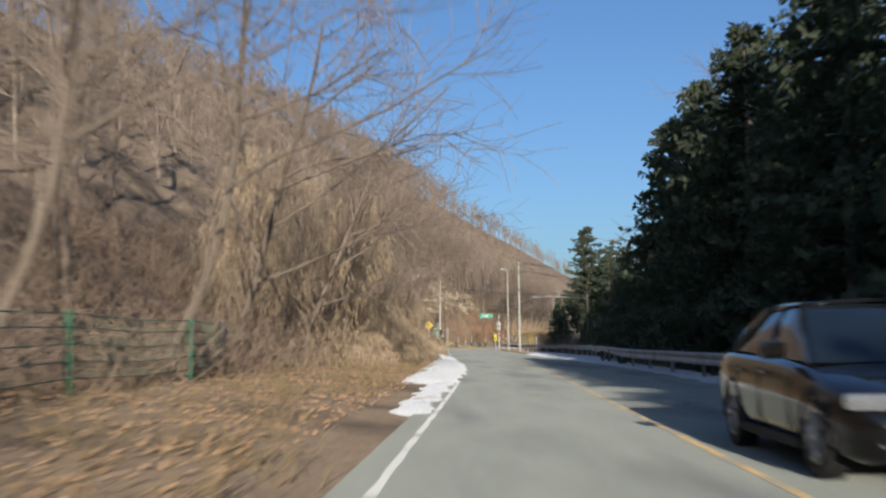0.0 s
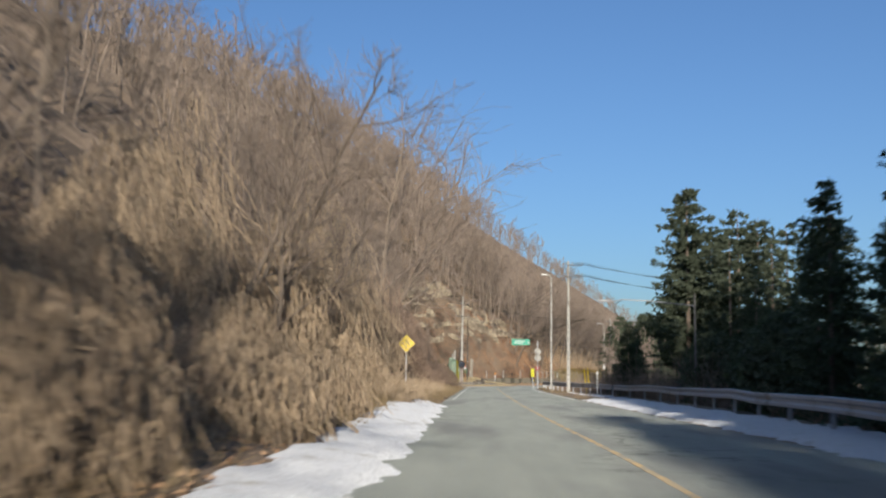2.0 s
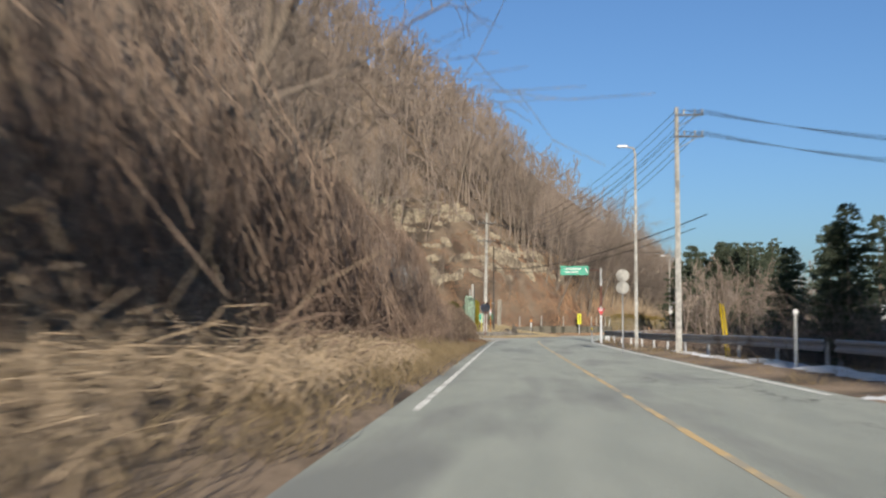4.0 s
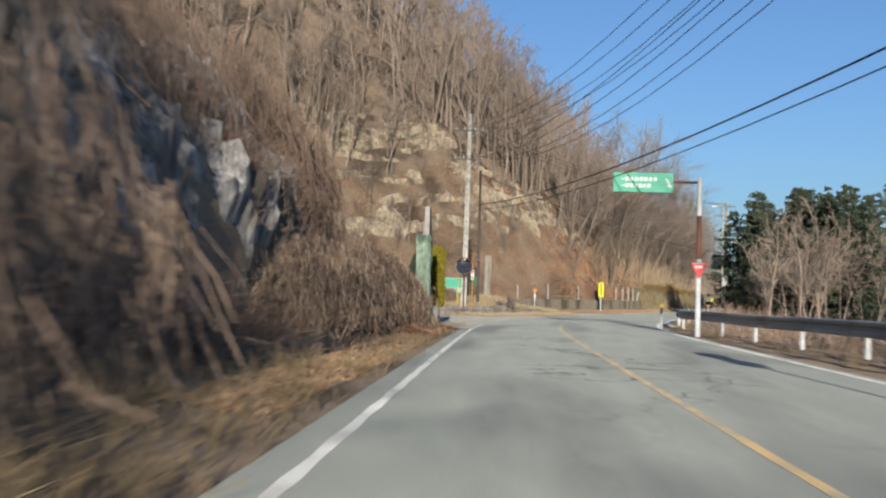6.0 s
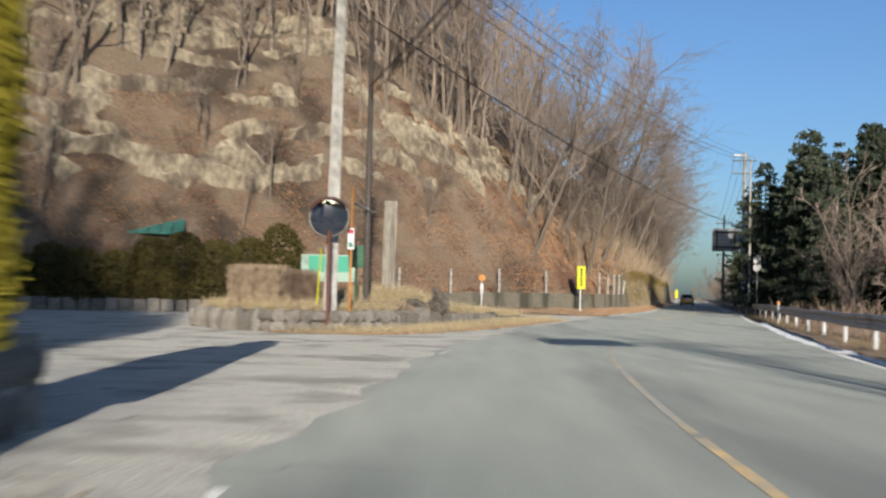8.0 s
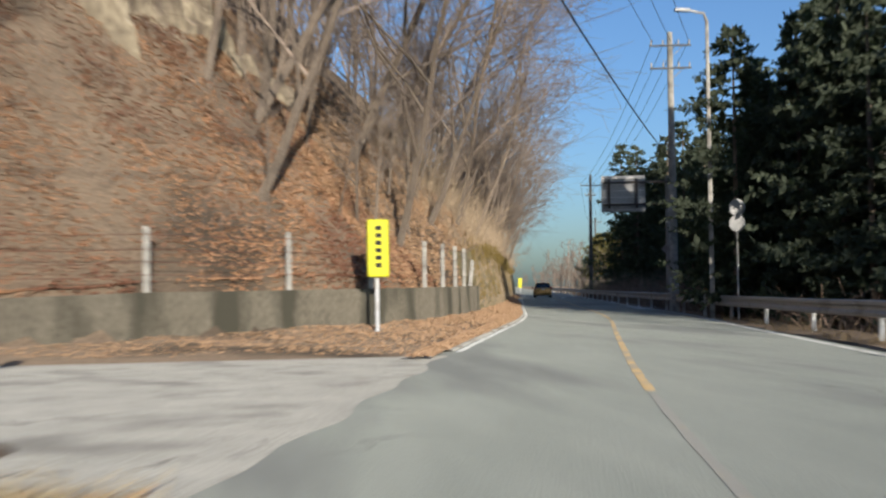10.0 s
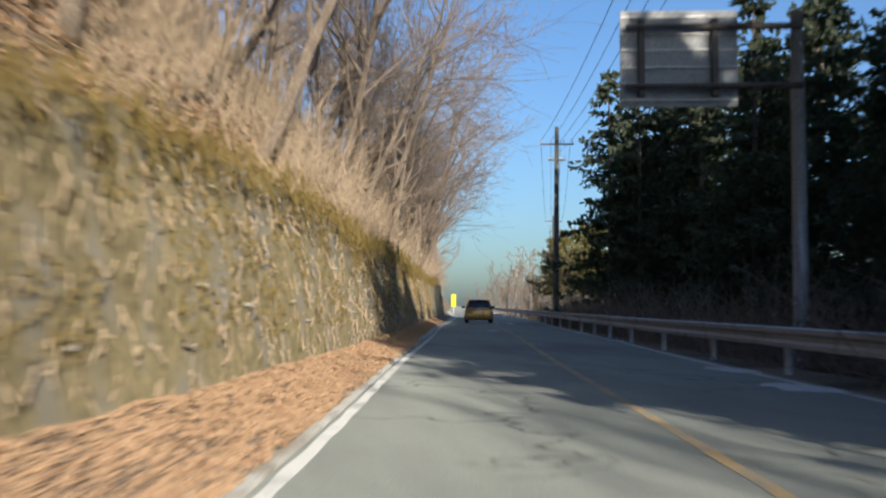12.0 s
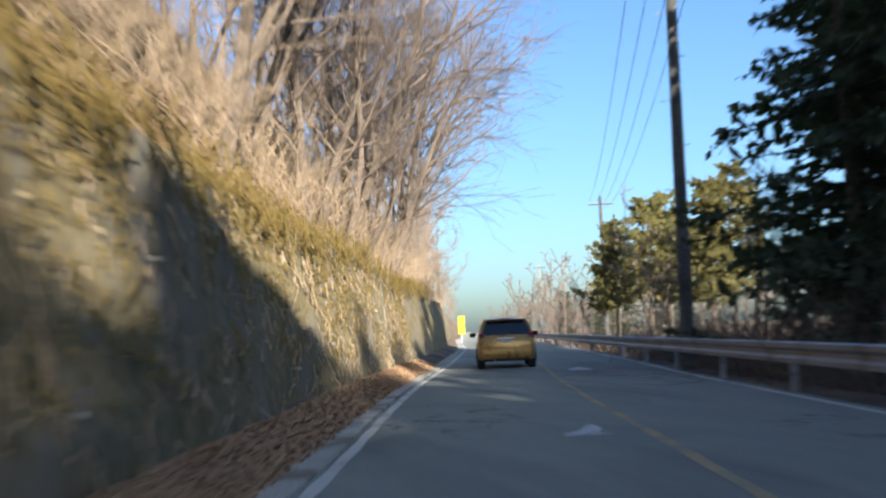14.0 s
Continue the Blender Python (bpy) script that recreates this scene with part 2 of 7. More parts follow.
# ---------- mesh helpers ----------
def mesh_np(name, V, F, smooth=True):
    """A mesh from vertex and face arrays; the faces are all triangles or all quads."""
    V, F = np.asarray(V, dtype=np.float32), np.asarray(F, dtype=np.int32)
    me = bpy.data.meshes.new(name)
    k = F.shape[1]
    me.vertices.add(len(V))
    me.vertices.foreach_set("co", V.ravel())
    me.loops.add(F.size)
    me.loops.foreach_set("vertex_index", F.ravel())
    me.polygons.add(len(F))
    me.polygons.foreach_set("loop_start", np.arange(0, F.size, k, dtype=np.int32))
    me.polygons.foreach_set("use_smooth", [smooth] * len(F))
    me.update(calc_edges=True)
    return me


class Geo:
    """Gathers simple solids into one mesh."""

    def __init__(self):
        self.v, self.f, self.s = [], [], []

    def add(self, verts, faces, smooth=False):
        o = len(self.v)
        self.v += [tuple(p) for p in verts]
        self.f += [tuple(i + o for i in q) for q in faces]
        self.s += [smooth] * len(faces)
        return self

    def box(self, c, s, m=None, chamfer=0.0):
        """A box at c of size s, its vertical and horizontal edges chamfered."""
        bm = bmesh.new()
        bmesh.ops.create_cube(bm, size=1.0)
        for p in bm.verts:
            p.co = Vector((p.co.x * s[0], p.co.y * s[1], p.co.z * s[2]))
        if chamfer:
            bmesh.ops.bevel(bm, geom=bm.edges[:], offset=chamfer, segments=2, affect='EDGES', profile=0.6)
        bm.verts.ensure_lookup_table()
        mm = Matrix.Translation(c) @ (m or Matrix())
        bm.verts.index_update()
        self.add([mm @ p.co for p in bm.verts], [[p.index for p in q.verts] for q in bm.faces])
        bm.free()
        return self

    def tube(self, pts, radii, n=8, caps=True, smooth=True):
        pts = [Vector(p) for p in pts]
        rings = []
        for i, p in enumerate(pts):
            d = (pts[min(i + 1, len(pts) - 1)] - pts[max(i - 1, 0)]).normalized()
            a = d.cross(Vector((0, 0, 1)) if abs(d.z) < 0.9 else Vector((1, 0, 0))).normalized()
            b = d.cross(a)
            rings += [p + (a * math.cos(k * math.tau / n) + b * math.sin(k * math.tau / n)) * radii[i] for k in range(n)]
        q = [[i * n + k, i * n + (k + 1) % n, (i + 1) * n + (k + 1) % n, (i + 1) * n + k] for i in range(len(pts) - 1) for k in range(n)]
        self.add(rings, q, smooth)
        if caps:
            o = len(self.v) - len(rings)
            self.f += [tuple(o + k for k in range(n)), tuple(o + (len(pts) - 1) * n + k for k in reversed(range(n)))]
            self.s += [False, False]
        return self

    def plate(self, outline, y, thick):
        """An upright plate, outline in x and z, its front at y."""
        n = len(outline)
        v = [(x, y, z) for x, z in outline] + [(x, y + thick, z) for x, z in outline]
        return self.add(v, [list(range(n)), list(range(2 * n - 1, n - 1, -1))] + [[k, k + n, (k + 1) % n + n, (k + 1) % n] for k in range(n)])

    def mesh(self, name):
        me = bpy.data.meshes.new(name)
        me.from_pydata([tuple(p) for p in self.v], [], self.f)
        me.polygons.foreach_set("use_smooth", self.s)
        me.update()
        return me


def part(name, geo, material, parent, label=""):
    me = geo if isinstance(geo, bpy.types.Mesh) else geo.mesh(name)
    if not me.materials:
        me.materials.append(material)
    ob = new(name, me)
    ob.parent = parent
    if label:
        ob["label"] = label
    return ob


def thing(name, label, category, group="", kind="", m=None):
    ob = new(name)
    if m is not None:
        ob.matrix_basis = m
    return tagged(ob, label, category, group, kind)


def solid(name, geo, material, label, category="", group="", kind="", m=None):
    me = geo if isinstance(geo, bpy.types.Mesh) else geo.mesh(name)
    me.materials.append(material)
    ob = new(name, me)
    if m is not None:
        ob.matrix_basis = m
    return tagged(ob, label, category, group, kind)


def prisms(P0, P1, R0, R1, n=3):
    """Many open tapered prisms as one vertex and one quad array."""
    P0, P1 = np.asarray(P0, float), np.asarray(P1, float)
    R0, R1 = np.broadcast_to(R0, len(P0)), np.broadcast_to(R1, len(P0))
    d = P1 - P0
    d = d / np.maximum(np.linalg.norm(d, axis=1, keepdims=True), 1e-9)
    up = np.where(np.abs(d[:, 2:3]) < 0.9, np.array([[0, 0, 1.0]]), np.array([[1.0, 0, 0]]))
    a = np.cross(d, up)
    a /= np.maximum(np.linalg.norm(a, axis=1, keepdims=True), 1e-9)
    b = np.cross(d, a)
    ang = np.arange(n) * math.tau / n
    ring = a[:, None] * np.cos(ang)[None, :, None] + b[:, None] * np.sin(ang)[None, :, None]
    V = np.concatenate([P0[:, None] + ring * R0[:, None, None], P1[:, None] + ring * R1[:, None, None]], 1).reshape(-1, 3)
    k = np.arange(n)
    q = np.stack([k, (k + 1) % n, (k + 1) % n + n, k + n], 1)
    F = (np.arange(len(P0))[:, None, None] * 2 * n + q[None]).reshape(-1, 4)
    return V, F


def join_np(items):
    V, F, o = [], [], 0
    for v, f in items:
        V.append(v)
        F.append(f + o)
        o += len(v)
    return np.concatenate(V), np.concatenate(F)


# ---------- plan ----------
def curve_of(pairs):
    a = np.array(pairs, float)

    def f(y):
        """A smooth line through the pairs."""
        y = np.asarray(y, float)
        w = np.array([-5.0, -2.5, 0, 2.5, 5.0])
        return np.mean([np.interp(y + k, a[:, 0], a[:, 1]) for k in w], axis=0)
    return f


centre = curve_of([(-400, 0.5), (-60, 1.2), (0, 2.2), (10.7, 2.6), (22, 3.1), (32, 3.48), (40, 3.82), (55, 3.98), (64, 3.8), (75, 3.66), (90, 3.53),
                   (142, 3.46), (158, 3.52), (164, 3.7), (172, 4.4), (179, 5.2), (185.4, 6.4), (191, 7.7), (205, 11.3), (218, 15.3), (232, 19.75),
                   (242.6, 22.3), (251, 24.2), (266, 27.9), (279, 30.95), (284, 32.0), (300, 36.2), (330, 43.6), (400, 58.5), (600, 104), (1600, 330)])
guard_x = curve_of([(-60, 6.2), (0, 6.9), (39, 7.5), (51, 8.05), (64, 9.4), (72, 10.0), (80, 10.7), (92, 11.2), (106, 10.9), (130, 9.3), (146, 9.0), (155, 8.7),
                    (166, 8.7), (172, 9.3), (189, 13.3), (201, 16.2), (213, 19.2), (230, 23.1), (246, 26.7), (262, 30.0), (273, 32.8), (311, 41.6), (400, 62.2), (600, 107.6), (1600, 334)])
toe = curve_of([(-60, -9), (40, -9.5), (58, -7.5), (75, -5.8), (92, -5.2), (125, -5.6), (138, -7.6), (158, -7.2), (163, -7.2), (168, -18), (174, -30), (192, -32),
                (200, -27), (207, -20.5), (213, -14.5), (217, -8), (222, -5.4), (230, -5.0), (236, -5.0), (251, -4.3), (275, -4.2), (400, -4.4), (1600, -4.4)])
step_h = curve_of([(-60, 0), (120, 0), (132, 2.6), (150, 3.2), (160, 3.6), (165, 0.3), (208, 0.4), (216, 1.15), (234, 1.2), (237, 2.5), (244, 2.85), (262, 2.9), (300, 2.7), (1600, 2.0)])


def rough_noise(x, y, s, k=0.0):
    """Smooth waves at three scales, in metres."""
    return (np.sin(x * 1.1 * s + 1.7 + k) * np.cos(y * 0.9 * s + 0.4 * k) + 0.5 * np.sin(x * 2.3 * s + y * 1.7 * s + k) + 0.3 * np.cos(y * 3.9 * s - x * 3.1 * s + 2 * k)) / 1.8


LATTICE = np.random.RandomState(9).rand(64, 64)


def fbm(x, y, octaves=4):
    """Fractal value noise from 0 to 1; its coarsest cell is one unit wide."""
    total, amp, norm = 0.0, 1.0, 0.0
    for k in range(octaves):
        u, v = np.asarray(x, float) * 2 ** k + 17.3 * k, np.asarray(y, float) * 2 ** k + 5.1 * k
        i, j = np.floor(u).astype(int), np.floor(v).astype(int)
        a, b = u - i, v - j
        a, b = a * a * (3 - 2 * a), b * b * (3 - 2 * b)
        g = lambda p, q: LATTICE[(i + p) % 64, (j + q) % 64]
        total = total + amp * ((g(0, 0) * (1 - a) + g(1, 0) * a) * (1 - b) + (g(0, 1) * (1 - a) + g(1, 1) * a) * b)
        norm, amp = norm + amp, amp * 0.5
    return total / norm


def ground_z(o, y):
    """Height of the ground at the offset o (metres right of the centre line) and y."""
    o, y = np.asarray(o, float), np.asarray(y, float)
    x = centre(y) + o
    T = toe(y)
    D = T - o
    ditch = 0.45 * np.clip((y - 134) / 3, 0, 1) * np.clip((160 - y) / 3, 0, 1) * np.clip((-o - 4.6) / 0.4, 0, 1) * np.clip(1 - (D - 0.2), 0, 1)
    bank_h = np.interp(y, [-60, 60, 80, 125, 140, 162, 168, 214, 220, 400], [0.35, 0.5, 0.7, 0.6, 0.25, 0.2, 0.05, 0.1, 0.28, 0.28])
    bank = bank_h * np.clip((-o - 3.3) / np.maximum(-T - 3.5, 0.3), 0, 1) ** 0.9
    st = step_h(y) * np.clip((D - 0.25) / np.interp(y, [120, 135, 160, 210, 236], [1.0, 0.8, 0.5, 0.3, 0.5]), 0, 1)
    Dh = np.maximum(D - 0.8, 0)
    gentle = np.interp(y, [-60, 60, 90, 205, 240, 1600], [0.75, 0.85, 0.95, 1.1, 1.15, 1.05])
    hill = gentle * (Dh - 0.0042 * np.minimum(Dh, 105) ** 2) * np.where(Dh > 105, 0, 1) + np.where(Dh > 105, gentle * (105 - 0.0042 * 105 ** 2), 0)
    z = bank + st + hill + rough_noise(x, y, 0.16) * np.clip(Dh / 10, 0, 1) * 1.6 + rough_noise(x, y, 0.9, 2) * np.clip(Dh / 3, 0, 1) * 0.25
    G = guard_x(y) - centre(y)
    right = np.maximum(o - G - 0.8, 0)
    z = z - 0.9 * np.clip(right / 4, 0, 1) + rough_noise(x, y, 0.3, 5) * 0.25 * np.clip(right / 5, 0, 1)
    z = z + rough_noise(x, y, 1.1, 3) * 0.06 * np.clip((np.abs(o) - 3.6) / 1.5, 0, 1)
    z = z - 0.05 * np.clip((6.5 - np.abs(o + 0.2)) / 2.5, 0, 1)
    pm = np.clip((y - 157.5) / 3, 0, 1) * np.clip((215 - y) / 3, 0, 1) * np.clip(0.5 - D, 0, 1) * np.clip((3.5 - o) / 1, 0, 1)
    return z * (1 - pm) - 0.06 * pm - ditch


def at(x, y):
    return float(ground_z(x - float(centre(y)), y))


def grid_sheet(name, offs, ys, zf, material, label, kind="structure", category="ground"):
    O, Y = np.meshgrid(offs, ys)
    X = centre(Y) + O
    V = np.stack([X, Y, zf(O, Y)], -1).reshape(-1, 3)
    w = len(offs)
    i, j = np.meshgrid(np.arange(len(ys) - 1), np.arange(w - 1), indexing="ij")
    k = (i * w + j).ravel()
    me = mesh_np(name, V, np.stack([k, k + 1, k + w + 1, k + w], 1))
    me.polygons.foreach_set("use_smooth", [True] * len(me.polygons))
    me.materials.append(material)
    return tagged(new(name, me), label, category, kind=kind)


ground_offs = np.concatenate([[-2500, -900, -400, -200], np.arange(-130, -40, 5.0), np.arange(-40, -12, 1.2), np.arange(-12, -2.8, 0.3), np.arange(-2.8, 3, 1.9), np.arange(3, 14, 0.7),
                              np.arange(14, 60, 4), [80, 140, 300, 900, 2500]])
ground_ys = np.concatenate([[-2500, -600, -200, -100], np.arange(-60, -10, 5), np.arange(-10, 300, 0.9), np.arange(300, 460, 4), [500, 560, 640, 800, 1100, 1700, 3000]])
grid_sheet("ground", ground_offs, ground_ys, ground_z, GROUND, "brown leaf-littered hillside and verge beside the road")


# ---------- road ----------
def strip(name, edges, ys, z, material, label, category, kind="structure", thick=0.05):
    """A flat strip along the road between two lines of offsets, with its sides."""
    ys = np.asarray(ys, float)
    c = centre(ys)
    l, r = c + edges[0](ys), c + edges[1](ys)
    zz = np.full(len(ys), z)
    n = len(ys)
    V = np.concatenate([np.stack([l, ys, zz], 1), np.stack([r, ys, zz], 1), np.stack([l, ys, zz - thick], 1), np.stack([r, ys, zz - thick], 1)])
    k = np.arange(n - 1)
    F = np.concatenate([np.stack([k, k + n, k + n + 1, k + 1], 1), np.stack([k + 2 * n, k, k + 1, k + 2 * n + 1], 1), np.stack([k + n, k + 3 * n, k + 3 * n + 1, k + n + 1], 1)])
    me = mesh_np(name, V, F, False)
    me.materials.append(material)
    return tagged(new(name, me), label, category, kind=kind)


left_edge = curve_of([(-400, -3.35), (160, -3.4), (166, -3.6), (240, -3.4), (1600, -3.4)])
right_edge = curve_of([(-400, 3.4), (130, 3.6), (160, 4.0), (176, 4.6), (190, 5.6), (205, 4.7), (225, 3.6), (250, 3.1), (1600, 3.1)])
road_ys = np.concatenate([np.arange(-400, -20, 20), np.arange(-20, 330, 1.5), np.arange(330, 1600, 20)])
strip("road", (left_edge, right_edge), road_ys, 0.0, ASPHALT, "worn grey asphalt two-lane road", "road")


const_off = lambda v: (lambda ys: np.full(len(ys), float(v)))


def line_piece(name, off, half, y0, y1, material, label):
    wob = lambda s: (lambda ys: off + s * half + 0.012 * np.sin(ys * 3.1 + s) * (1 if material is WHITE_LINE else 0.6))
    n = max(2, int((y1 - y0) / 0.8))
    return strip(name, (wob(-1), wob(1)), np.linspace(y0, y1, n), 0.003, material, label, "road marking", thick=0.002)


line_piece("centre_line", 0.0, 0.048, -40, 100, YELLOW_LINE, "worn yellow centre line painted on asphalt")
line_piece("centre_line", 0.0, 0.05, 100.4, 166, YELLOW_LINE, "worn yellow centre line painted on asphalt")
line_piece("centre_line", 0.0, 0.045, 166.3, 206, FADED_YELLOW, "almost worn away yellow centre line")
line_piece("centre_line", 0.0, 0.06, 206.3, 420, YELLOW_LINE, "worn yellow centre line painted on asphalt")
line_piece("edge_line", -3.05, 0.042, -40, 30, WHITE_LINE, "faded white edge line on asphalt")
line_piece("edge_line", -3.05, 0.052, 96, 163.5, WHITE_LINE, "faded white edge line on asphalt")
for y0 in (176.5, 182.0, 187.5, 193):
    line_piece("edge_line", -3.0, 0.05, y0, y0 + 2.2, FADED_LINE, "broken faded white line across the junction")
line_piece("edge_line", -3.05, 0.06, 214, 420, WHITE_LINE, "faded white edge line on asphalt")
strip("gutter", (const_off(-3.62), const_off(-3.16)), np.linspace(214, 420, 200), 0.035, GUTTER, "pale concrete gutter along the road edge", "gutter", thick=0.12)
strip("edge_line", (lambda ys: right_edge(ys) - 0.30, lambda ys: right_edge(ys) - 0.16), np.linspace(100, 420, 300), 0.003, WHITE_LINE, "faded white edge line on asphalt", "road marking", thick=0.004)
strip("forecourt", (lambda ys: np.maximum(toe(ys) + 0.3, -32), lambda ys: -3.12 + 0.42 * (fbm(ys / 2.6, ys / 9, 4) - 0.5) + 0.22 * rough_noise(ys, ys, 0.6)), np.linspace(158.5, 213, 260), 0.004, PLAZA, "worn gravelly asphalt forecourt at the junction", "pavement")


# ---------- walls along the hill ----------
def wall_along(name, ys, off_base, off_top, z0, z1, thick, material, label, relief=0.04, nz=8):
    """A wall that follows the road, leaning back, with an uneven face and a flat top."""
    ys = np.asarray(ys, float)
    t = np.linspace(0, 1, nz)
    Y, Tm = np.meshgrid(ys, t, indexing="ij")
    lo, hi = z0(ys)[:, None], z1(ys)[:, None]
    Z = lo + (hi - lo) * Tm
    X = (centre(ys) + off_base(ys))[:, None] * (1 - Tm) + (centre(ys) + off_top(ys))[:, None] * Tm
    X = X + 2.2 * relief * (fbm(Y / 1.4, Z / 0.9, 4) - 0.5) + 0.5 * relief * rough_noise(Y, Z * 2, 1.3) + 0.5 * relief * rough_noise(Y * 2.3, Z * 5, 2.1, 1)
    front = np.stack([X, Y, Z], -1)
    back = np.stack([X - thick, Y, np.where(Tm < 1, Z, hi)], -1)
    V = np.concatenate([front.reshape(-1, 3), back.reshape(-1, 3)])
    n, w = len(ys), nz
    i, j = np.meshgrid(np.arange(n - 1), np.arange(w - 1), indexing="ij")
    k = (i * w + j).ravel()
    F = [np.stack([k, k + w, k + w + 1, k + 1], 1), np.stack([k + n * w, k + n * w + 1, k + n * w + w + 1, k + n * w + w], 1)]
    a = np.arange(n - 1) * w + w - 1
    F.append(np.stack([a, a + w, a + w + n * w, a + n * w], 1))
    b = np.arange(w - 1)
    F.append(np.stack([b, b + 1, b + 1 + n * w, b + n * w], 1))
    e = (n - 1) * w + b
    F.append(np.stack([e + 1, e, e + n * w, e + 1 + n * w], 1))
    F = np.concatenate(F)
    m0 = (n - 1) * (w - 1)
    extra = F[2 * m0:]
    V = np.concatenate([V, V[extra.ravel()]])
    F = np.concatenate([F[:2 * m0], len(front.reshape(-1, 3)) * 2 + np.arange(extra.size).reshape(-1, 4)])
    me = mesh_np(name, V, F)
    me.materials.append(material)
    return tagged(new(name, me), label, "wall", kind="structure")


const = lambda v: (lambda ys: np.full(len(ys), float(v)))


def wall_top(ys):
    """Height of the retaining wall's broken top edge."""
    return 2.85 + 0.10 * np.sin(ys * 0.31) + 0.16 * (fbm(ys / 1.3, ys * 0, 3) - 0.5) - 0.3 * np.clip((241 - ys) / 5, 0, 1)


tall_wall = wall_along("retaining_wall", np.arange(235.0, 420, 0.5), lambda ys: toe(ys) + 0.12, lambda ys: toe(ys) - 0.35, const(-0.3), lambda ys: wall_top(ys),
           0.6, MOSS, "tall mossy concrete retaining wall leaning into the hill", 0.12, 14)
pipe = Geo().tube([(-0.1, 0, 0), (0.05, 0, -0.01)], [0.02, 0.02], 8, False).mesh("weep_pipe")
pipe.materials.append(GUTTER)
pipe_rs = np.random.RandomState(31)
for i in range(26):
    y, z = 236.5 + 1.9 * i + pipe_rs.uniform(-0.7, 0.7), pipe_rs.uniform(0.6, 1.9)
    ob = new("weep_pipe", pipe)
    ob.parent = tall_wall
    ob.location = (float(centre(y) + toe(y)) + 0.14 - 0.165 * z, y, z)
wall_along("low_wall", np.concatenate([np.arange(208.0, 217, 0.4), np.arange(217, 236.6, 0.6)]), lambda ys: toe(ys) + 0.1, lambda ys: toe(ys) + 0.02, const(-0.3), lambda ys: np.interp(ys, [208, 214, 217, 235], [0.8, 1.0, 1.12, 1.18]), 0.3, CONCRETE,
           "low stained concrete wall at the foot of the slope", 0.015, 6)
wall_along("ditch_wall", np.arange(133.0, 148.6, 0.5), lambda ys: np.full(len(ys), -5.2), lambda ys: np.full(len(ys), -5.25), const(-0.6), const(0.30), 0.2, CONCRETE, "low broken concrete ditch wall with leaves", 0.03, 4)


# ---------- rock face ----------
def boulder(r, seed, flat=0.7):
    bm = bmesh.new()
    bmesh.ops.create_icosphere(bm, subdivisions=3, radius=1)
    rs = np.random.RandomState(seed)
    k = rs.rand(6) * 7
    planes = [Vector(rs.normal(size=3)).normalized() for _ in range(9)]
    for p in bm.verts:
        d = p.co.normalized()
        s = 1 + 0.16 * math.sin(d.x * 4 + k[0]) * math.cos(d.y * 5 + k[1]) + 0.08 * math.sin(d.z * 9 + k[2] + d.x * 6)
        for q in planes:
            c = d.dot(q)
            if c > 0.62:
                s = min(s, 0.70 / c)
        p.co = d * s
        p.co = Vector((p.co.x * r[0], p.co.y * r[1], p.co.z * r[2]))
    me = bpy.data.meshes.new("rock")
    bm.to_mesh(me)
    bm.free()
    me.polygons.foreach_set("use_smooth", [True] * len(me.polygons))
    return me


rs = np.random.RandomState(5)
for i, (y, D, r, zc) in enumerate([(138.4, -0.5, (0.35, 0.5, 0.3), 0.1), (141.2, -0.6, (0.3, 0.42, 0.28), 0.1), (145.6, -0.5, (0.4, 0.55, 0.34), 0.1), (149, -0.4, (0.4, 0.6, 0.35), 0.1)]):
    me = boulder(r, 20 + i)
    solid("rock", me, ROCK, "weathered grey rock of the roadside outcrop", "rock", "rocks of the outcrop", m=pose(float(centre(y) + toe(y)) - D + 0.3, y, zc, 8 * math.sin(i), 10 * math.cos(i * 2), 40 * i))

solid("rock", boulder((1.0, 1.7, 1.75), 31), ROCK, "tall pale grey rock beside the green wall", "rock", "rocks of the outcrop", m=pose(-2.75, 158.7, 0.45, 0, 6, 20))


def crag(y0, y1, d0, d1, amp, material, label, seed, sunk=0.62):
    """An uneven rock face lying on the slope, sunk into it at its edges."""
    ys, ds = np.arange(y0, y1, 0.3), np.concatenate([np.arange(d0, 1.1, 0.06), np.arange(max(1.1, d0), d1, 0.28)])
    Y, D = np.meshgrid(ys, ds, indexing="ij")
    O = toe(Y) - D
    e = np.minimum(np.minimum((Y - y0) / 3, (y1 - Y) / 3), np.minimum((D - d0) / 2, (d1 - D) / 2))
    S = 0.6 * D + ground_z(O, Y)
    rid = 1 - 2.2 * np.abs(fbm(Y / 3.1 + seed, S / 2.6, 4) - 0.5) * 2 + 1.1 * (fbm(Y / 1.1, S / 0.9 + seed, 4) - 0.5)
    lift = amp * np.round(rid * 2.5 + 1.2 * fbm(Y / 0.8, S / 0.5, 3)) / 2.5 * 0.3 + amp * 0.75 * rid - sunk * amp + 0.16 * (fbm(Y / 0.35, S / 0.3, 3) - 0.5) + np.minimum(0, np.clip(e, 0, 1) * 2.0 - 1.4)
    V = np.stack([centre(Y) + O + 0.55 * lift, Y - 0.25 * lift, ground_z(O, Y) + 0.75 * lift], -1).reshape(-1, 3)
    w = len(ds)
    i, j = np.meshgrid(np.arange(len(ys) - 1), np.arange(w - 1), indexing="ij")
    k = (i * w + j).ravel()
    me = mesh_np("rock_face", V, np.stack([k, k + 1, k + w + 1, k + w], 1), False)
    me.materials.append(material)
    return tagged(new("rock_face", me), label, "rock", kind="structure")


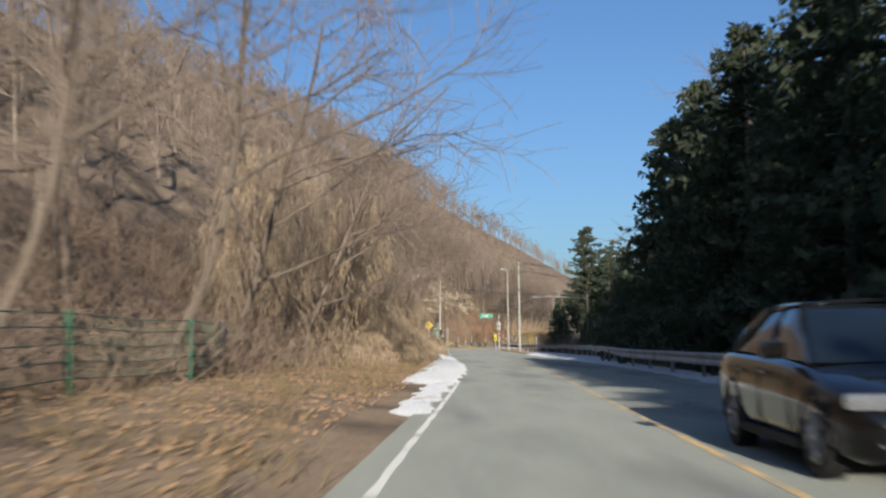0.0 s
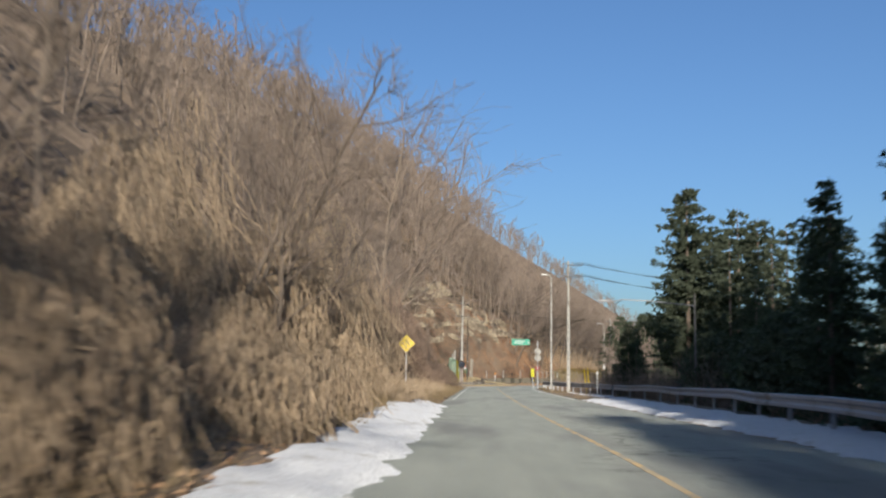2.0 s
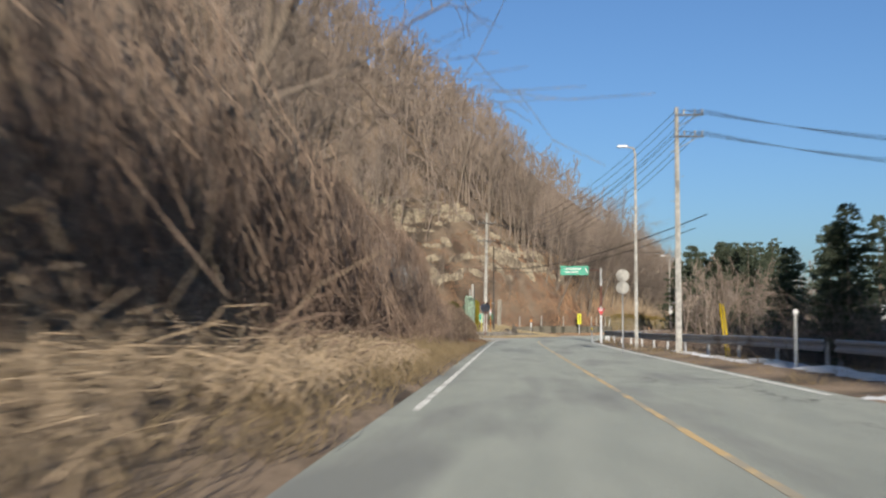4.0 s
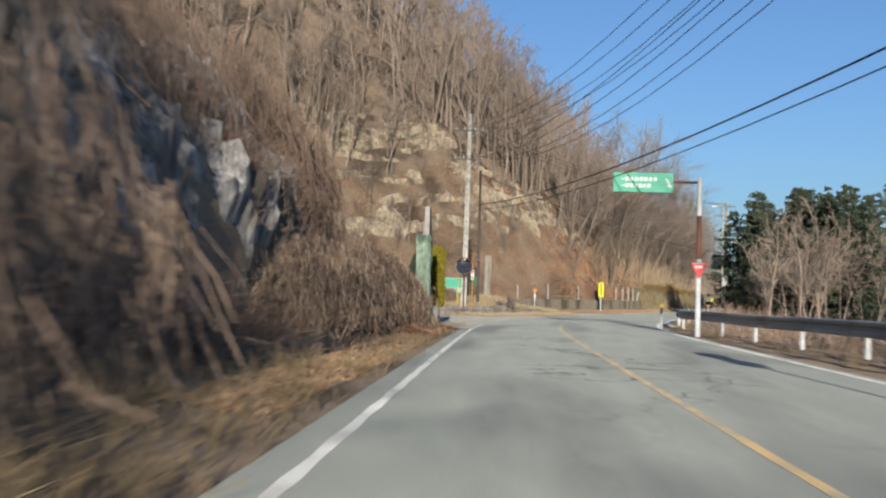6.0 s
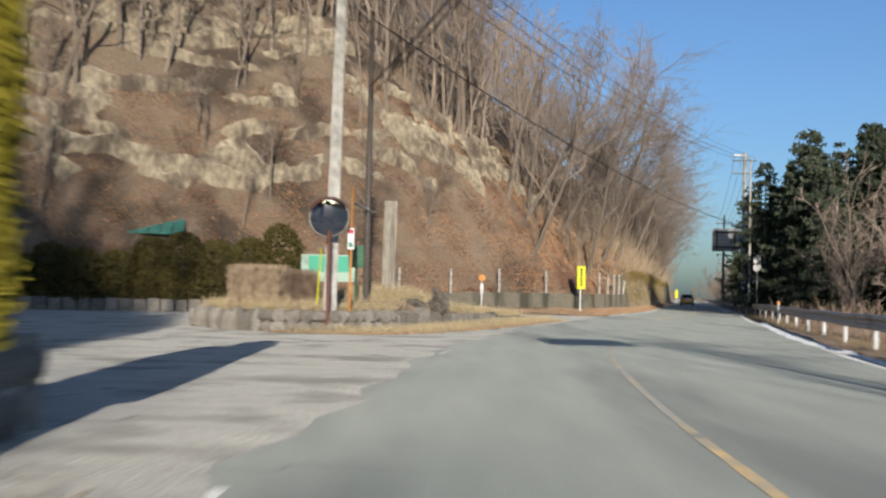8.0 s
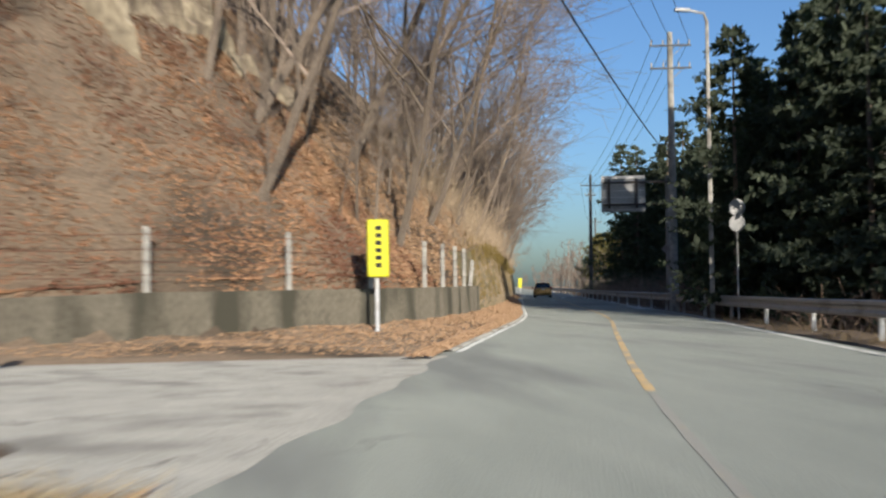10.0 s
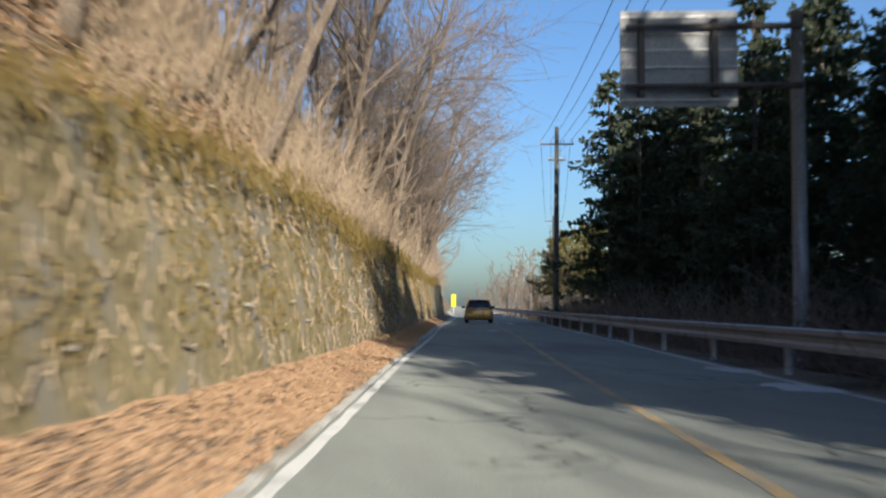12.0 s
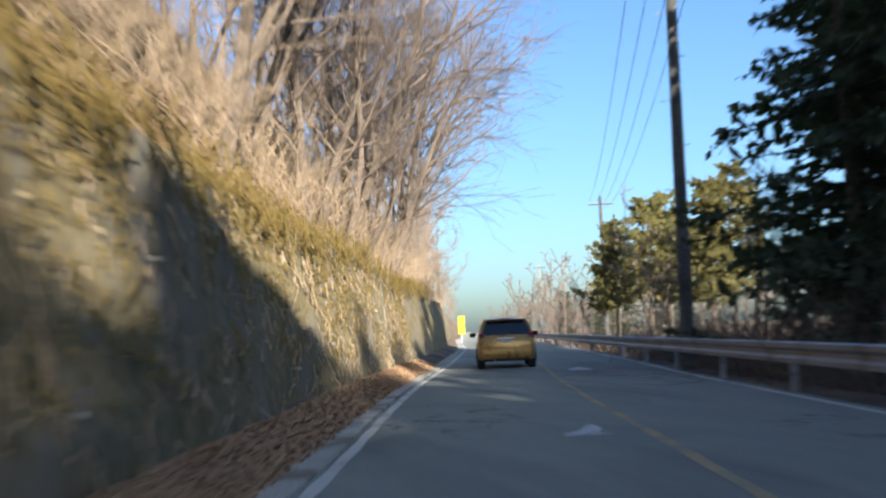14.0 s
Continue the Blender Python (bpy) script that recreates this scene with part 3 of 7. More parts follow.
crag(194, 233, 4.6, 11.5, 1.15, TAN_ROCK, "pale tan rock showing through the wooded slope", 3)
crag(198, 222, 10.5, 18, 1.2, TAN_ROCK, "pale tan rock showing through the wooded slope", 8)
crag(131, 161, -0.1, 6.5, 1.15, ROCK, "craggy grey rock face beside the road", 5, 0.25)


# ---------- snow ----------
def snow_patch(o0, o1, y0, y1, seed, thick=0.11, ragged=0.6):
    offs, ys = np.arange(o0 - 0.6, o1 + 0.61, 0.12), np.arange(y0 - 0.5, y1 + 0.5, 0.28)

    def zf(O, Y):
        e = np.minimum(np.minimum(O - o0, o1 - O), np.minimum(Y - y0, y1 - Y))
        e = e + ragged * 0.55 * rough_noise(O + seed, Y, 1.9, seed) + 0.22 * ragged * rough_noise(O, Y, 6.0, seed + 1)
        g = np.maximum(ground_z(O, Y), np.where((O > left_edge(Y)) & (O < right_edge(Y)), 0.0, -1.0))
        return g - 0.06 + (thick + 0.06) * np.clip(e / 0.25, 0, 1) ** 0.6 + 0.02 * rough_noise(O, Y, 4.0, seed + 3)
    return grid_sheet("snow", offs, ys, zf, SNOW, "strip of old white snow along the road edge", "stuff", "snow")


snow_patch(-4.55, -3.12, 29, 76, 1, 0.12, 0.45)
snow_patch(-4.1, -3.14, 75, 82.5, 3, 0.10, 0.5)
snow_patch(-3.85, -3.14, 17, 31, 2, 0.07, 0.38)
snow_patch(3.5, 5.0, 8, 60, 4, 0.09)
snow_patch(3.9, 6.6, 56, 100, 5, 0.09)
snow_patch(5.7, 6.7, 98, 118, 7, 0.07)
snow_patch(5.35, 6.0, 116, 132, 8, 0.05, 0.4)
snow_patch(4.65, 5.15, 171, 207, 6, 0.05, 0.14)
for y0, o0 in ((244, 2.3), (247.5, 2.5), (262, 2.6), (271, 2.5), (276, -0.9), (292, 0.5)):
    snow_patch(o0, o0 + 0.7, y0, y0 + 1.6, y0, 0.03, 0.5)


# ---------- trees ----------
def tree_segments(rs, height, lean, spread, limbs, subs, twigs, start=0.3, arch=0.35, joints=2):
    """Segments (p0, p1, r0, r1) of a bare tree: stem and limbs; branches; twigs."""
    big, mid, fine = [], [], []

    def path(p, d, length, n, r0, r1, wob, lift, out):
        pts = [np.array(p, float)]
        d = np.array(d, float)
        for i in range(n):
            d = d + rs.normal(0, wob, 3) + np.array([0, 0, lift])
            d /= np.linalg.norm(d)
            pts.append(pts[-1] + d * length / n)
        for i in range(n):
            out.append((pts[i], pts[i + 1], r0 + (r1 - r0) * i / n, r0 + (r1 - r0) * (i + 1) / n))
        return pts

    def side(d, ang):
        d = d / np.linalg.norm(d)
        a = np.cross(d, rs.normal(0, 1, 3))
        a /= np.linalg.norm(a)
        return d * math.cos(ang) + a * math.sin(ang)

    r = height * 0.0105
    trunk = path((0, 0, -0.4), (lean[0], lean[1], 1), height * 0.85, 8, r, r * 0.25, 0.07, 0.04, big)
    for k in range(limbs):
        t = start + (0.97 - start) * (k + rs.rand()) / limbs
        i = min(7, int(t * 8))
        p = trunk[i] + (trunk[i + 1] - trunk[i]) * (t * 8 - i)
        d = side(trunk[i + 1] - trunk[i], rs.uniform(0.5, 1.0))
        L = height * spread * rs.uniform(0.6, 1.1) * (1.15 - 0.7 * t)
        limb = path(p, d, L, 5, r * (0.5 - 0.3 * t), r * 0.1, 0.13, arch * 0.25, big if k % 2 == 0 else mid)
        for s in range(subs):
            j = rs.randint(1, 5)
            q = limb[j] + (limb[j + 1] - limb[j]) * rs.rand()
            L2 = L * rs.uniform(0.25, 0.5)
            sub = path(q, side(limb[j + 1] - limb[j], rs.uniform(0.4, 0.9)), L2, 3, r * 0.12, r * 0.05, 0.16, arch * 0.2, mid)
            for u in range(twigs):
                v = rs.randint(0, 3)
                w = sub[v] + (sub[v + 1] - sub[v]) * rs.rand()
                path(w, side(sub[v + 1] - sub[v], rs.uniform(0.3, 1.0)), L2 * rs.uniform(0.35, 0.8), joints, r * 0.05, r * 0.02, 0.18, arch * 0.15, fine)
    return big, mid, fine


def seg_arrays(segs, n, rmin):
    a = np.array([s[0] for s in segs]), np.array([s[1] for s in segs])
    return prisms(a[0], a[1], np.maximum([s[2] for s in segs], rmin), np.maximum([s[3] for s in segs], rmin * 0.7), n)


def bare_tree(seed, height, lean=(0.1, 0), spread=0.4, limbs=9, subs=5, twigs=6, start=0.3, arch=0.35, rmin=0.009, joints=2):
    rs = np.random.RandomState(seed)
    big, mid, fine = tree_segments(rs, height, lean, spread, limbs, subs, twigs, start, arch, joints)
    tm = mesh_np("trunk", *seg_arrays(big, 6, rmin * 1.5))
    cm = mesh_np("crown", *join_np([seg_arrays(mid, 3, rmin * 1.2), seg_arrays(fine, 3, rmin)]))
    tm.polygons.foreach_set("use_smooth", [True] * len(tm.polygons))
    tm.materials.append(BARK)
    cm.materials.append(TWIG)
    return tm, cm


def plant_tree(meshes, x, y, z, turn, scale, label, group, name="bare_tree"):
    ob = thing(name, label, "tree", group, m=Matrix.Translation((x, y, z)) @ Matrix.Rotation(turn, 4, 'Z') @ Matrix.Scale(scale, 4))
    part("trunk", meshes[0], BARK, ob)
    part("crown", meshes[1], TWIG, ob)
    return ob


rs = np.random.RandomState(11)
NEAR = [bare_tree(100 + i, 11, (rs.uniform(0.05, 0.3), rs.uniform(-0.1, 0.1)), 0.42, 11, 6, 8, 0.22, 0.3, 0.008) for i in range(6)]
MIDT = [bare_tree(130 + i, 11, (rs.uniform(0, 0.22), rs.uniform(-0.1, 0.1)), 0.38, 10, 4, 5, 0.3, 0.4, 0.013, 1) for i in range(5)]
tree_words = ("leafless grey-brown tree with fine twigs on the hillside", "trees on the hillside")


def scatter_trees(count, ylo, yhi, dlo, dhi, pool, smin, smax, skip=None):
    made = 0
    while made < count:
        y, D = rs.uniform(ylo, yhi), dlo + (dhi - dlo) * rs.rand() ** 1.2
        if 79 < y < 97 and D < 3 or 104 < y < 134 and D < 4 or skip and skip(y, D):
            continue
        o = float(toe(y)) - D
        turn = rs.uniform(-0.7, 0.7)
        plant_tree(pool[rs.randint(len(pool))], float(centre(y)) + o, y, float(ground_z(o, y)), turn, rs.uniform(smin, smax), *tree_words)
        made += 1


scatter_trees(18, 8, 60, 1.0, 9, NEAR, 0.6, 1.0)
scatter_trees(24, 58, 134, 0.8, 9, NEAR, 0.55, 0.95)
scatter_trees(9, 136, 162, 3.5, 9, NEAR, 0.6, 0.9)
scatter_trees(5, 64, 114, 1.6, 5, NEAR, 0.8, 1.1)
scatter_trees(16, 262, 306, 0.5, 3.5, NEAR, 0.6, 0.95)
scatter_trees(34, 198, 236, 9, 22, MIDT, 1.0, 1.35)
scatter_trees(14, 224, 238, 5, 15, MIDT, 0.95, 1.3)
scatter_trees(44, 198, 237, 1.5, 12, MIDT, 0.25, 0.55)
scatter_trees(40, 196, 236, 7.5, 20, MIDT, 0.5, 0.85)
scatter_trees(40, 238, 300, 1.2, 10, NEAR, 0.6, 0.95)
scatter_trees(10, 272, 312, 0.5, 4, NEAR, 0.7, 1.0)


def woods(name, P, pool, smin, smax, label):
    """Many far trees joined into one mesh; P holds their feet."""
    items = []
    which, turns, sizes = rs.randint(0, len(pool), len(P)), rs.uniform(0, math.tau, len(P)), rs.uniform(smin, smax, len(P))
    for k, (V, F) in enumerate(pool):
        sel = np.where(which == k)[0]
        c, s = np.cos(turns[sel])[:, None], np.sin(turns[sel])[:, None]
        z = sizes[sel][:, None]
        W = np.stack([(V[None, :, 0] * c - V[None, :, 1] * s) * z + P[sel, 0:1], (V[None, :, 0] * s + V[None, :, 1] * c) * z + P[sel, 1:2], V[None, :, 2] * z + P[sel, 2:3]], -1)
        items.append((W.reshape(-1, 3), (np.arange(len(sel))[:, None, None] * len(V) + F[None]).reshape(-1, 4)))
    me = mesh_np(name, *join_np(items))
    me.materials.append(TWIG)
    return tagged(new(name, me), label, "woods", kind="stuff")


def light_tree(seed, height, limbs, subs, twigs, rmin):
    r = np.random.RandomState(seed)
    big, mid, fine = tree_segments(r, height, (r.uniform(-0.08, 0.12), r.uniform(-0.06, 0.06)), 0.36, limbs, subs, twigs, 0.28, 0.5, 1)
    return join_np([seg_arrays(big, 3, rmin * 1.5), seg_arrays(mid + fine, 3, rmin)])


LIGHT = [light_tree(400 + i, 12, 9, 3, 3, 0.024) for i in range(4)]
FAINT = [light_tree(420 + i, 11, 6, 2, 2, 0.05) for i in range(4)]


def hill_feet(n, ylo, yhi, dlo, dhi, power=1.0):
    y = rs.uniform(ylo, yhi, n)
    o = toe(y) - (dlo + (dhi - dlo) * rs.rand(n) ** power)
    return np.stack([centre(y) + o, y, ground_z(o, y) - 0.1], 1)


# the last 80 feet lie unseen behind the start, added for dappled shade
woods("hillside_woods", np.concatenate([hill_feet(190, 160, 250, 7, 36), hill_feet(40, 163, 200, 4, 18), hill_feet(40, 236, 330, 6, 20), hill_feet(80, 304, 430, 0.4, 9), hill_feet(170, 20, 165, 9, 45), hill_feet(80, -90, 6, 0.5, 26)]), LIGHT, 0.75, 1.15, "leafless brown woods covering the hillside, with unseen trees added for shade")
woods("far_woods", np.concatenate([hill_feet(340, 150, 260, 16, 62), hill_feet(640, 120, 420, 40, 106), hill_feet(240, 300, 900, 1.5, 80)]), FAINT, 0.8, 1.3, "leafless brown woods on the far ridge")
fy_ = np.concatenate([rs.uniform(400, 1000, 200), rs.uniform(360, 520, 60)])
fo_ = np.concatenate([rs.uniform(6, 90, 200), rs.uniform(5, 34, 60)])
woods("distant_woods", np.stack([centre(fy_) + fo_, fy_, ground_z(fo_, fy_)], 1), FAINT, 0.7, 1.1, "leafless grey woods far beyond the bend")


ry_ = np.concatenate([rs.uniform(116, 222, 130), rs.uniform(290, 420, 40)])
rx_ = guard_x(ry_) + np.where(ry_ < 250, rs.uniform(10, 40, len(ry_)), rs.uniform(2, 10, len(ry_)))
woods("roadside_woods", np.stack([rx_, ry_, ground_z(rx_ - centre(ry_), ry_) - 0.1], 1), LIGHT, 0.35, 0.65, "leafless trees and bushes beyond the guardrail")


def conifer(seed, height, width, droop=0.35, density=1.0, low=0.03):
    """A trunk and whorls of drooping branches set with needle sprays."""
    rs = np.random.RandomState(seed)
    segs = [((0, 0, -0.4), (rs.normal(0, 0.1), rs.normal(0, 0.1), height * 0.6), height * 0.014, height * 0.007)]
    segs.append((segs[0][1], (segs[0][1][0], segs[0][1][1], height), height * 0.007, 0.01))
    S, E, twigs = [], [], []
    whorls = int(height * 2.1 * density)
    for w in range(whorls):
        t = low + (0.99 - low) * (w + rs.rand()) / whorls
        L0 = width * (1 - t) ** 0.62 * rs.uniform(0.65, 1.12) + 0.25
        for b in range(rs.randint(5, 8)):
            a = rs.uniform(0, math.tau)
            L = L0 * rs.uniform(0.6, 1.1)
            p = np.array([0, 0, height * t])
            d = np.array([math.cos(a), math.sin(a), 0.1])
            tip = p + d * L + np.array([0, 0, (rs.uniform(-0.25, 0.35) - droop) * L])
            twigs.append((tuple(p), tuple(tip), 0.03, 0.008))
            for s in range(int(16 + L * 19 * density)):
                u = rs.uniform(0.2, 1.05)
                q = p + (tip - p) * u
                S.append(q)
                side = np.array([-d[1], d[0], 0]) * rs.normal(0, 0.6)
                E.append(q + (d * 0.5 + side + np.array([0, 0, rs.normal(-0.1, 0.45)])) * rs.uniform(0.12, 0.36))
    S, E = np.array(S), np.array(E)
    ax = E - S
    ln = np.linalg.norm(ax, axis=1, keepdims=True)
    sd = np.cross(ax, rs.normal(0, 1, ax.shape))
    sd = sd / np.maximum(np.linalg.norm(sd, axis=1, keepdims=True), 1e-6) * ln * 0.26
    V = np.stack([S, S + ax * 0.5 + sd, E, S + ax * 0.5 - sd], 1).reshape(-1, 3)
    k = np.arange(len(S))[:, None] * 4
    cm = mesh_np("crown", *join_np([(V, k + np.array([[0, 1, 2, 3]])), seg_arrays(twigs, 3, 0.006)]))
    tm = mesh_np("trunk", *seg_arrays(segs, 6, 0.006))
    tm.materials.append(BARK)
    cm.materials.append(NEEDLE)
    return tm, cm


CON = [conifer(200 + i, 13, 2.9 + 0.3 * i, 0.22, 1.05, 0.05) for i in range(4)]
con_words = ("dark green conifer with drooping branches", "conifers behind the guardrail", "conifer")
def put_conifer(x, y, height, turn):
    plant_tree(CON[int(turn * 7) % 4], x, y, at(x, y) - 0.1, turn, height / 13.0, *con_words)


for x, y, h in ((15.0, 63, 11.5), (15.6, 70, 8.5), (15.6, 77, 7.5), (15.6, 84, 8.5), (15.9, 100.5, 11.6), (17.2, 103.5, 11.2), (14.9, 98.2, 9.5), (17.4, 96, 10.0), (14.2, 90, 7.0), (13.2, 55, 14.5), (15.5, 61, 14.5),
                (15.9, 111.5, 10.5), (16.2, 106.5, 9.0), (18.4, 117, 7.5), (16.8, 99.5, 11.0), (19.5, 108, 8.0), (15.9, 93.5, 9.0), (17.2, 88, 9.5)):
    put_conifer(x, y, h, (x * 3.7 + y) % 6)
SLIM = [conifer(220 + i, 11, 2.3, 0.2, 1.15, 0.12) for i in range(3)]
for k in range(12):
    y = 223.5 + 1.75 * k + 0.5 * math.sin(k * 2.3)
    x = float(guard_x(y)) + 3.2 + 0.5 * math.sin(k * 1.7)
    plant_tree(SLIM[k % 3], x, y, at(x, y) - 0.1, k * 1.3, (10.4 - 0.15 * max(0, k - 5) + 0.7 * math.sin(k * 2.9)) * (0.76 if k > 8 else 1.0) / 11, *con_words)
# the -48 to 13 group is out of view, added to cast shade on the road
for y0, y1, lo, hi, cnt, smin, smax in ((16, 54, 4.6, 10, 24, 11, 14), (-48, 13, 1.8, 4, 15, 9, 13), (204, 236, 5, 14, 28, 11.5, 13.5), (234, 262, 6, 12, 14, 9, 11), (228, 262, 3.6, 6, 10, 5, 7), (264, 280, 4.5, 8.5, 8, 11, 14),
                                       (279, 290, 2.6, 6.5, 7, 11, 14), (335, 420, 4, 12, 9, 7, 9), (128, 205, 24, 48, 4, 7, 9)):
    made = 0
    while made < cnt:
        y = rs.uniform(y0, y1)
        x = float(guard_x(y)) + rs.uniform(lo, hi)
        if 204 < y < 250 and x < 24.6 + 0.09 * (251 - y):
            continue
        put_conifer(x, y, rs.uniform(smin, smax), rs.uniform(0, 6))
        made += 1
for y0, y1, lo, hi, cnt, pool, smin, smax in ((24, 60, 10, 14, 3, NEAR, 0.9, 1.2), (270, 300, 3, 7, 4, NEAR, 0.6, 0.9)):
    for _ in range(cnt):
        y = rs.uniform(y0, y1)
        x = float(guard_x(y)) + rs.uniform(lo, hi)
        plant_tree(pool[rs.randint(len(pool))], x, y, at(x, y) - 0.1, rs.uniform(2.4, 3.8), rs.uniform(smin, smax), "leafless tree among the conifers", "trees beside the guardrail")


# close rank of broad dark conifers beside the first bend
CEDAR = [conifer(240 + i, 13, 3.5 + 0.25 * i, 0.18, 1.5, 0.04) for i in range(3)]
for k, (x, y, h) in enumerate(((10.6, 19.5, 13.0), (11.6, 24.0, 13.8), (10.9, 29.0, 13.2), (11.9, 33.5, 14.4), (11.0, 38.5, 13.4), (12.2, 42.5, 14.0), (11.4, 47.0, 13.2), (12.3, 51.0, 14.2),
                               (11.9, 55.5, 13.2), (12.6, 59.8, 13.9), (12.2, 65.5, 8.2), (13.4, 69.5, 7.4), (12.4, 74.0, 7.6), (13.8, 79.5, 7.2),
                               (11.9, 115.5, 5.2), (13.2, 121.0, 5.4), (13.0, 127.0, 5.2), (14.6, 133.0, 5.8), (18.6, 114.0, 6.4), (18.6, 140.5, 7.6), (21.6, 142.0, 8.4), (24.2, 146.0, 9.2), (27.2, 150.0, 9.4),
                               # these six stand out of view near the start, added to shade the right lane
                               (7.6, -30.0, 14.2), (7.5, -23.5, 14.6), (7.7, -17.0, 14.0), (7.7, -10.5, 14.8), (7.8, -4.0, 14.2), (8.0, 2.5, 14.6))):
    plant_tree(CEDAR[k % 3], x, y, at(x, y) - 0.1, k * 1.7, h / 13.0, *con_words)


# taller conifers with bare lower trunks
HIGH = [conifer(250 + i, 12, 3.3, 0.08, 1.45, 0.24) for i in range(2)]
for k, (x, y, h) in enumerate(((13.4, 101.5, 12.4), (14.3, 106.5, 10.2), (16.2, 108.5, 11.6))):
    plant_tree(HIGH[k % 2], x, y, at(x, y) - 0.1, k * 2.3, h / 12.0, *con_words)


# second rank of conifers beside the first bend
rb = np.random.RandomState(77)
for k in range(16):
    y = 22 + 3.6 * k + rb.uniform(-1, 1)
    x = float(guard_x(y)) + rb.uniform(5.0, 9.0)
    put_conifer(x, y, rb.uniform(8.5, 11.5), rb.uniform(0, 6))


# tall dense conifers beside the lamp post
for k, (x, y, h) in enumerate(((25.0, 220.5, 10.0), (25.3, 225.6, 12.6), (24.3, 231.5, 10.6), (28.2, 222.5, 12.8), (27.4, 230.8, 12.4), (30.5, 226.5, 13.4), (29.5, 217.5, 11.6))):
    plant_tree(CEDAR[k % 3], x, y, at(x, y) - 0.1, k * 1.3, h / 13.0, *con_words)


# close dark rank between the lamp post and the utility pole
for k, (y, d, h) in enumerate(((245.5, 6.0, 12.0), (249.5, 7.2, 12.6), (253, 6.6, 11.8), (257, 7.6, 12.4), (260.5, 6.0, 11.4), (264, 7.2, 12.6), (268, 6.4, 12.0), (272, 7.6, 13.0), (275.5, 5.6, 11.8), (279.5, 5.0, 11.6), (284, 4.8, 10.8), (288, 5.6, 10.4))):
    x = float(guard_x(y)) + d
    plant_tree(CEDAR[k % 3] if y < 270 else CON[k % 4], x, y, at(x, y) - 0.1, k * 1.9, h / 13.0, *con_words)


# olive pines with bare lower trunks beyond the utility pole
PINE = [conifer(260 + i, 8, 2.5 + 0.3 * i, -0.1, 1.2, 0.34) for i in range(2)]
for tm, cm in PINE:
    cm.materials[0] = OLIVE
for k, (y, d, h) in enumerate(((303, 4.2, 7.4), (308, 6.5, 8.6), (313, 3.6, 7.8), (319, 5.8, 9.0), (326, 3.8, 8.2), (334, 5.0, 8.4))):
    x = float(guard_x(y)) + d
    plant_tree(PINE[k % 2], x, y, at(x, y) - 0.1, k * 2.1, h / 8, "sunlit olive pine with a bare lower trunk", "pines behind the guardrail", "pine_tree")


# brown leafless wood in front of the conifers
wood_y = rb.uniform(199, 222, 62)
wood_x = guard_x(wood_y) + 4.2 + rb.rand(62) ** 1.4 * 17
for k in range(14):
    x, y = float(wood_x[k]), float(wood_y[k])
    plant_tree(NEAR[k % 6], x, y, at(x, y) - 0.1, k * 1.9, rb.uniform(0.7, 0.95) - 0.02 * max(0, y - 208), "grey-brown leafless tree standing before dark conifers", "trees beside the guardrail")
woods("roadside_woods", np.stack([wood_x, wood_y, ground_z(wood_x - centre(wood_y), wood_y) - 0.1], 1)[24:], LIGHT, 0.6, 0.92, "leafless brown thicket beyond the guardrail")


# tall trees that lean out over the road
LEAN = [bare_tree(520 + i, 14, (0.36 + 0.07 * i, 0.06 * i - 0.08), 0.62, 12, 7, 8, 0.22, 0.12, 0.009) for i in range(4)]
for k, (y, D, s) in enumerate(((91, 1.8, 0.95), (99, 2.4, 1.0),
                               (221.5, 2.6, 0.92), (225, 4.8, 1.05), (228.5, 1.8, 0.95), (232, 4.2, 1.1), (236, 2.0, 0.98), (240, 4.4, 1.08), (243.5, 1.6, 0.9), (247.5, 3.6, 1.02), (252, 1.5, 0.86), (256.5, 3.4, 1.0),
                               (261, 1.4, 0.85), (266, 3.0, 0.98), (271, 1.3, 0.85), (276, 2.8, 0.95), (281.5, 1.3, 0.85), (287, 2.4, 0.95), (293, 1.2, 0.85), (299, 2.2, 0.9), (306, 1.2, 0.85), (313, 2.0, 0.9))):
    o = float(toe(y)) - D
    plant_tree(LEAN[k % 4], float(centre(y)) + o, y, float(ground_z(o, y)) - 0.1, 0.25 * math.sin(k * 2.3) - 0.1, s, "tall leafless tree leaning from the slope towards the road", "trees on the hillside")


# trees whose limbs hang over the road
REACH = [bare_tree(500 + i, 13, (0.35, -0.05), 0.62, 9, 7, 8, 0.25, 0.12, 0.009) for i in range(2)]
for k, (x, y, s, turn) in enumerate([(-5.6, 21.5, 0.9, 0.1), (-5.6, 28, 0.85, -0.2), (-6.4, 14.5, 0.8, 0.2), (-5.0, 36, 0.75, 0.1)]):
    plant_tree(REACH[k % 2], x, y, at(x, y), turn, s, "leafless tree with long limbs reaching over the road", "trees on the hillside")
for k, (x, y, s, turn) in enumerate([(19.0, 47, 1.25, 2.9), (20.0, 36, 1.2, 3.3)]):
    plant_tree(REACH[(k + 1) % 2], x, y, at(x, y), turn, s, "leafless tree with long limbs beside dark conifers", "trees beside the guardrail")


# ---------- brush, vines, grass, leaves ----------
def spread_points(n, y0, y1, f):
    y = rs.uniform(y0, y1, n)
    o = f(y)
    return np.stack([centre(y) + o, y, ground_z(o, y)], 1)


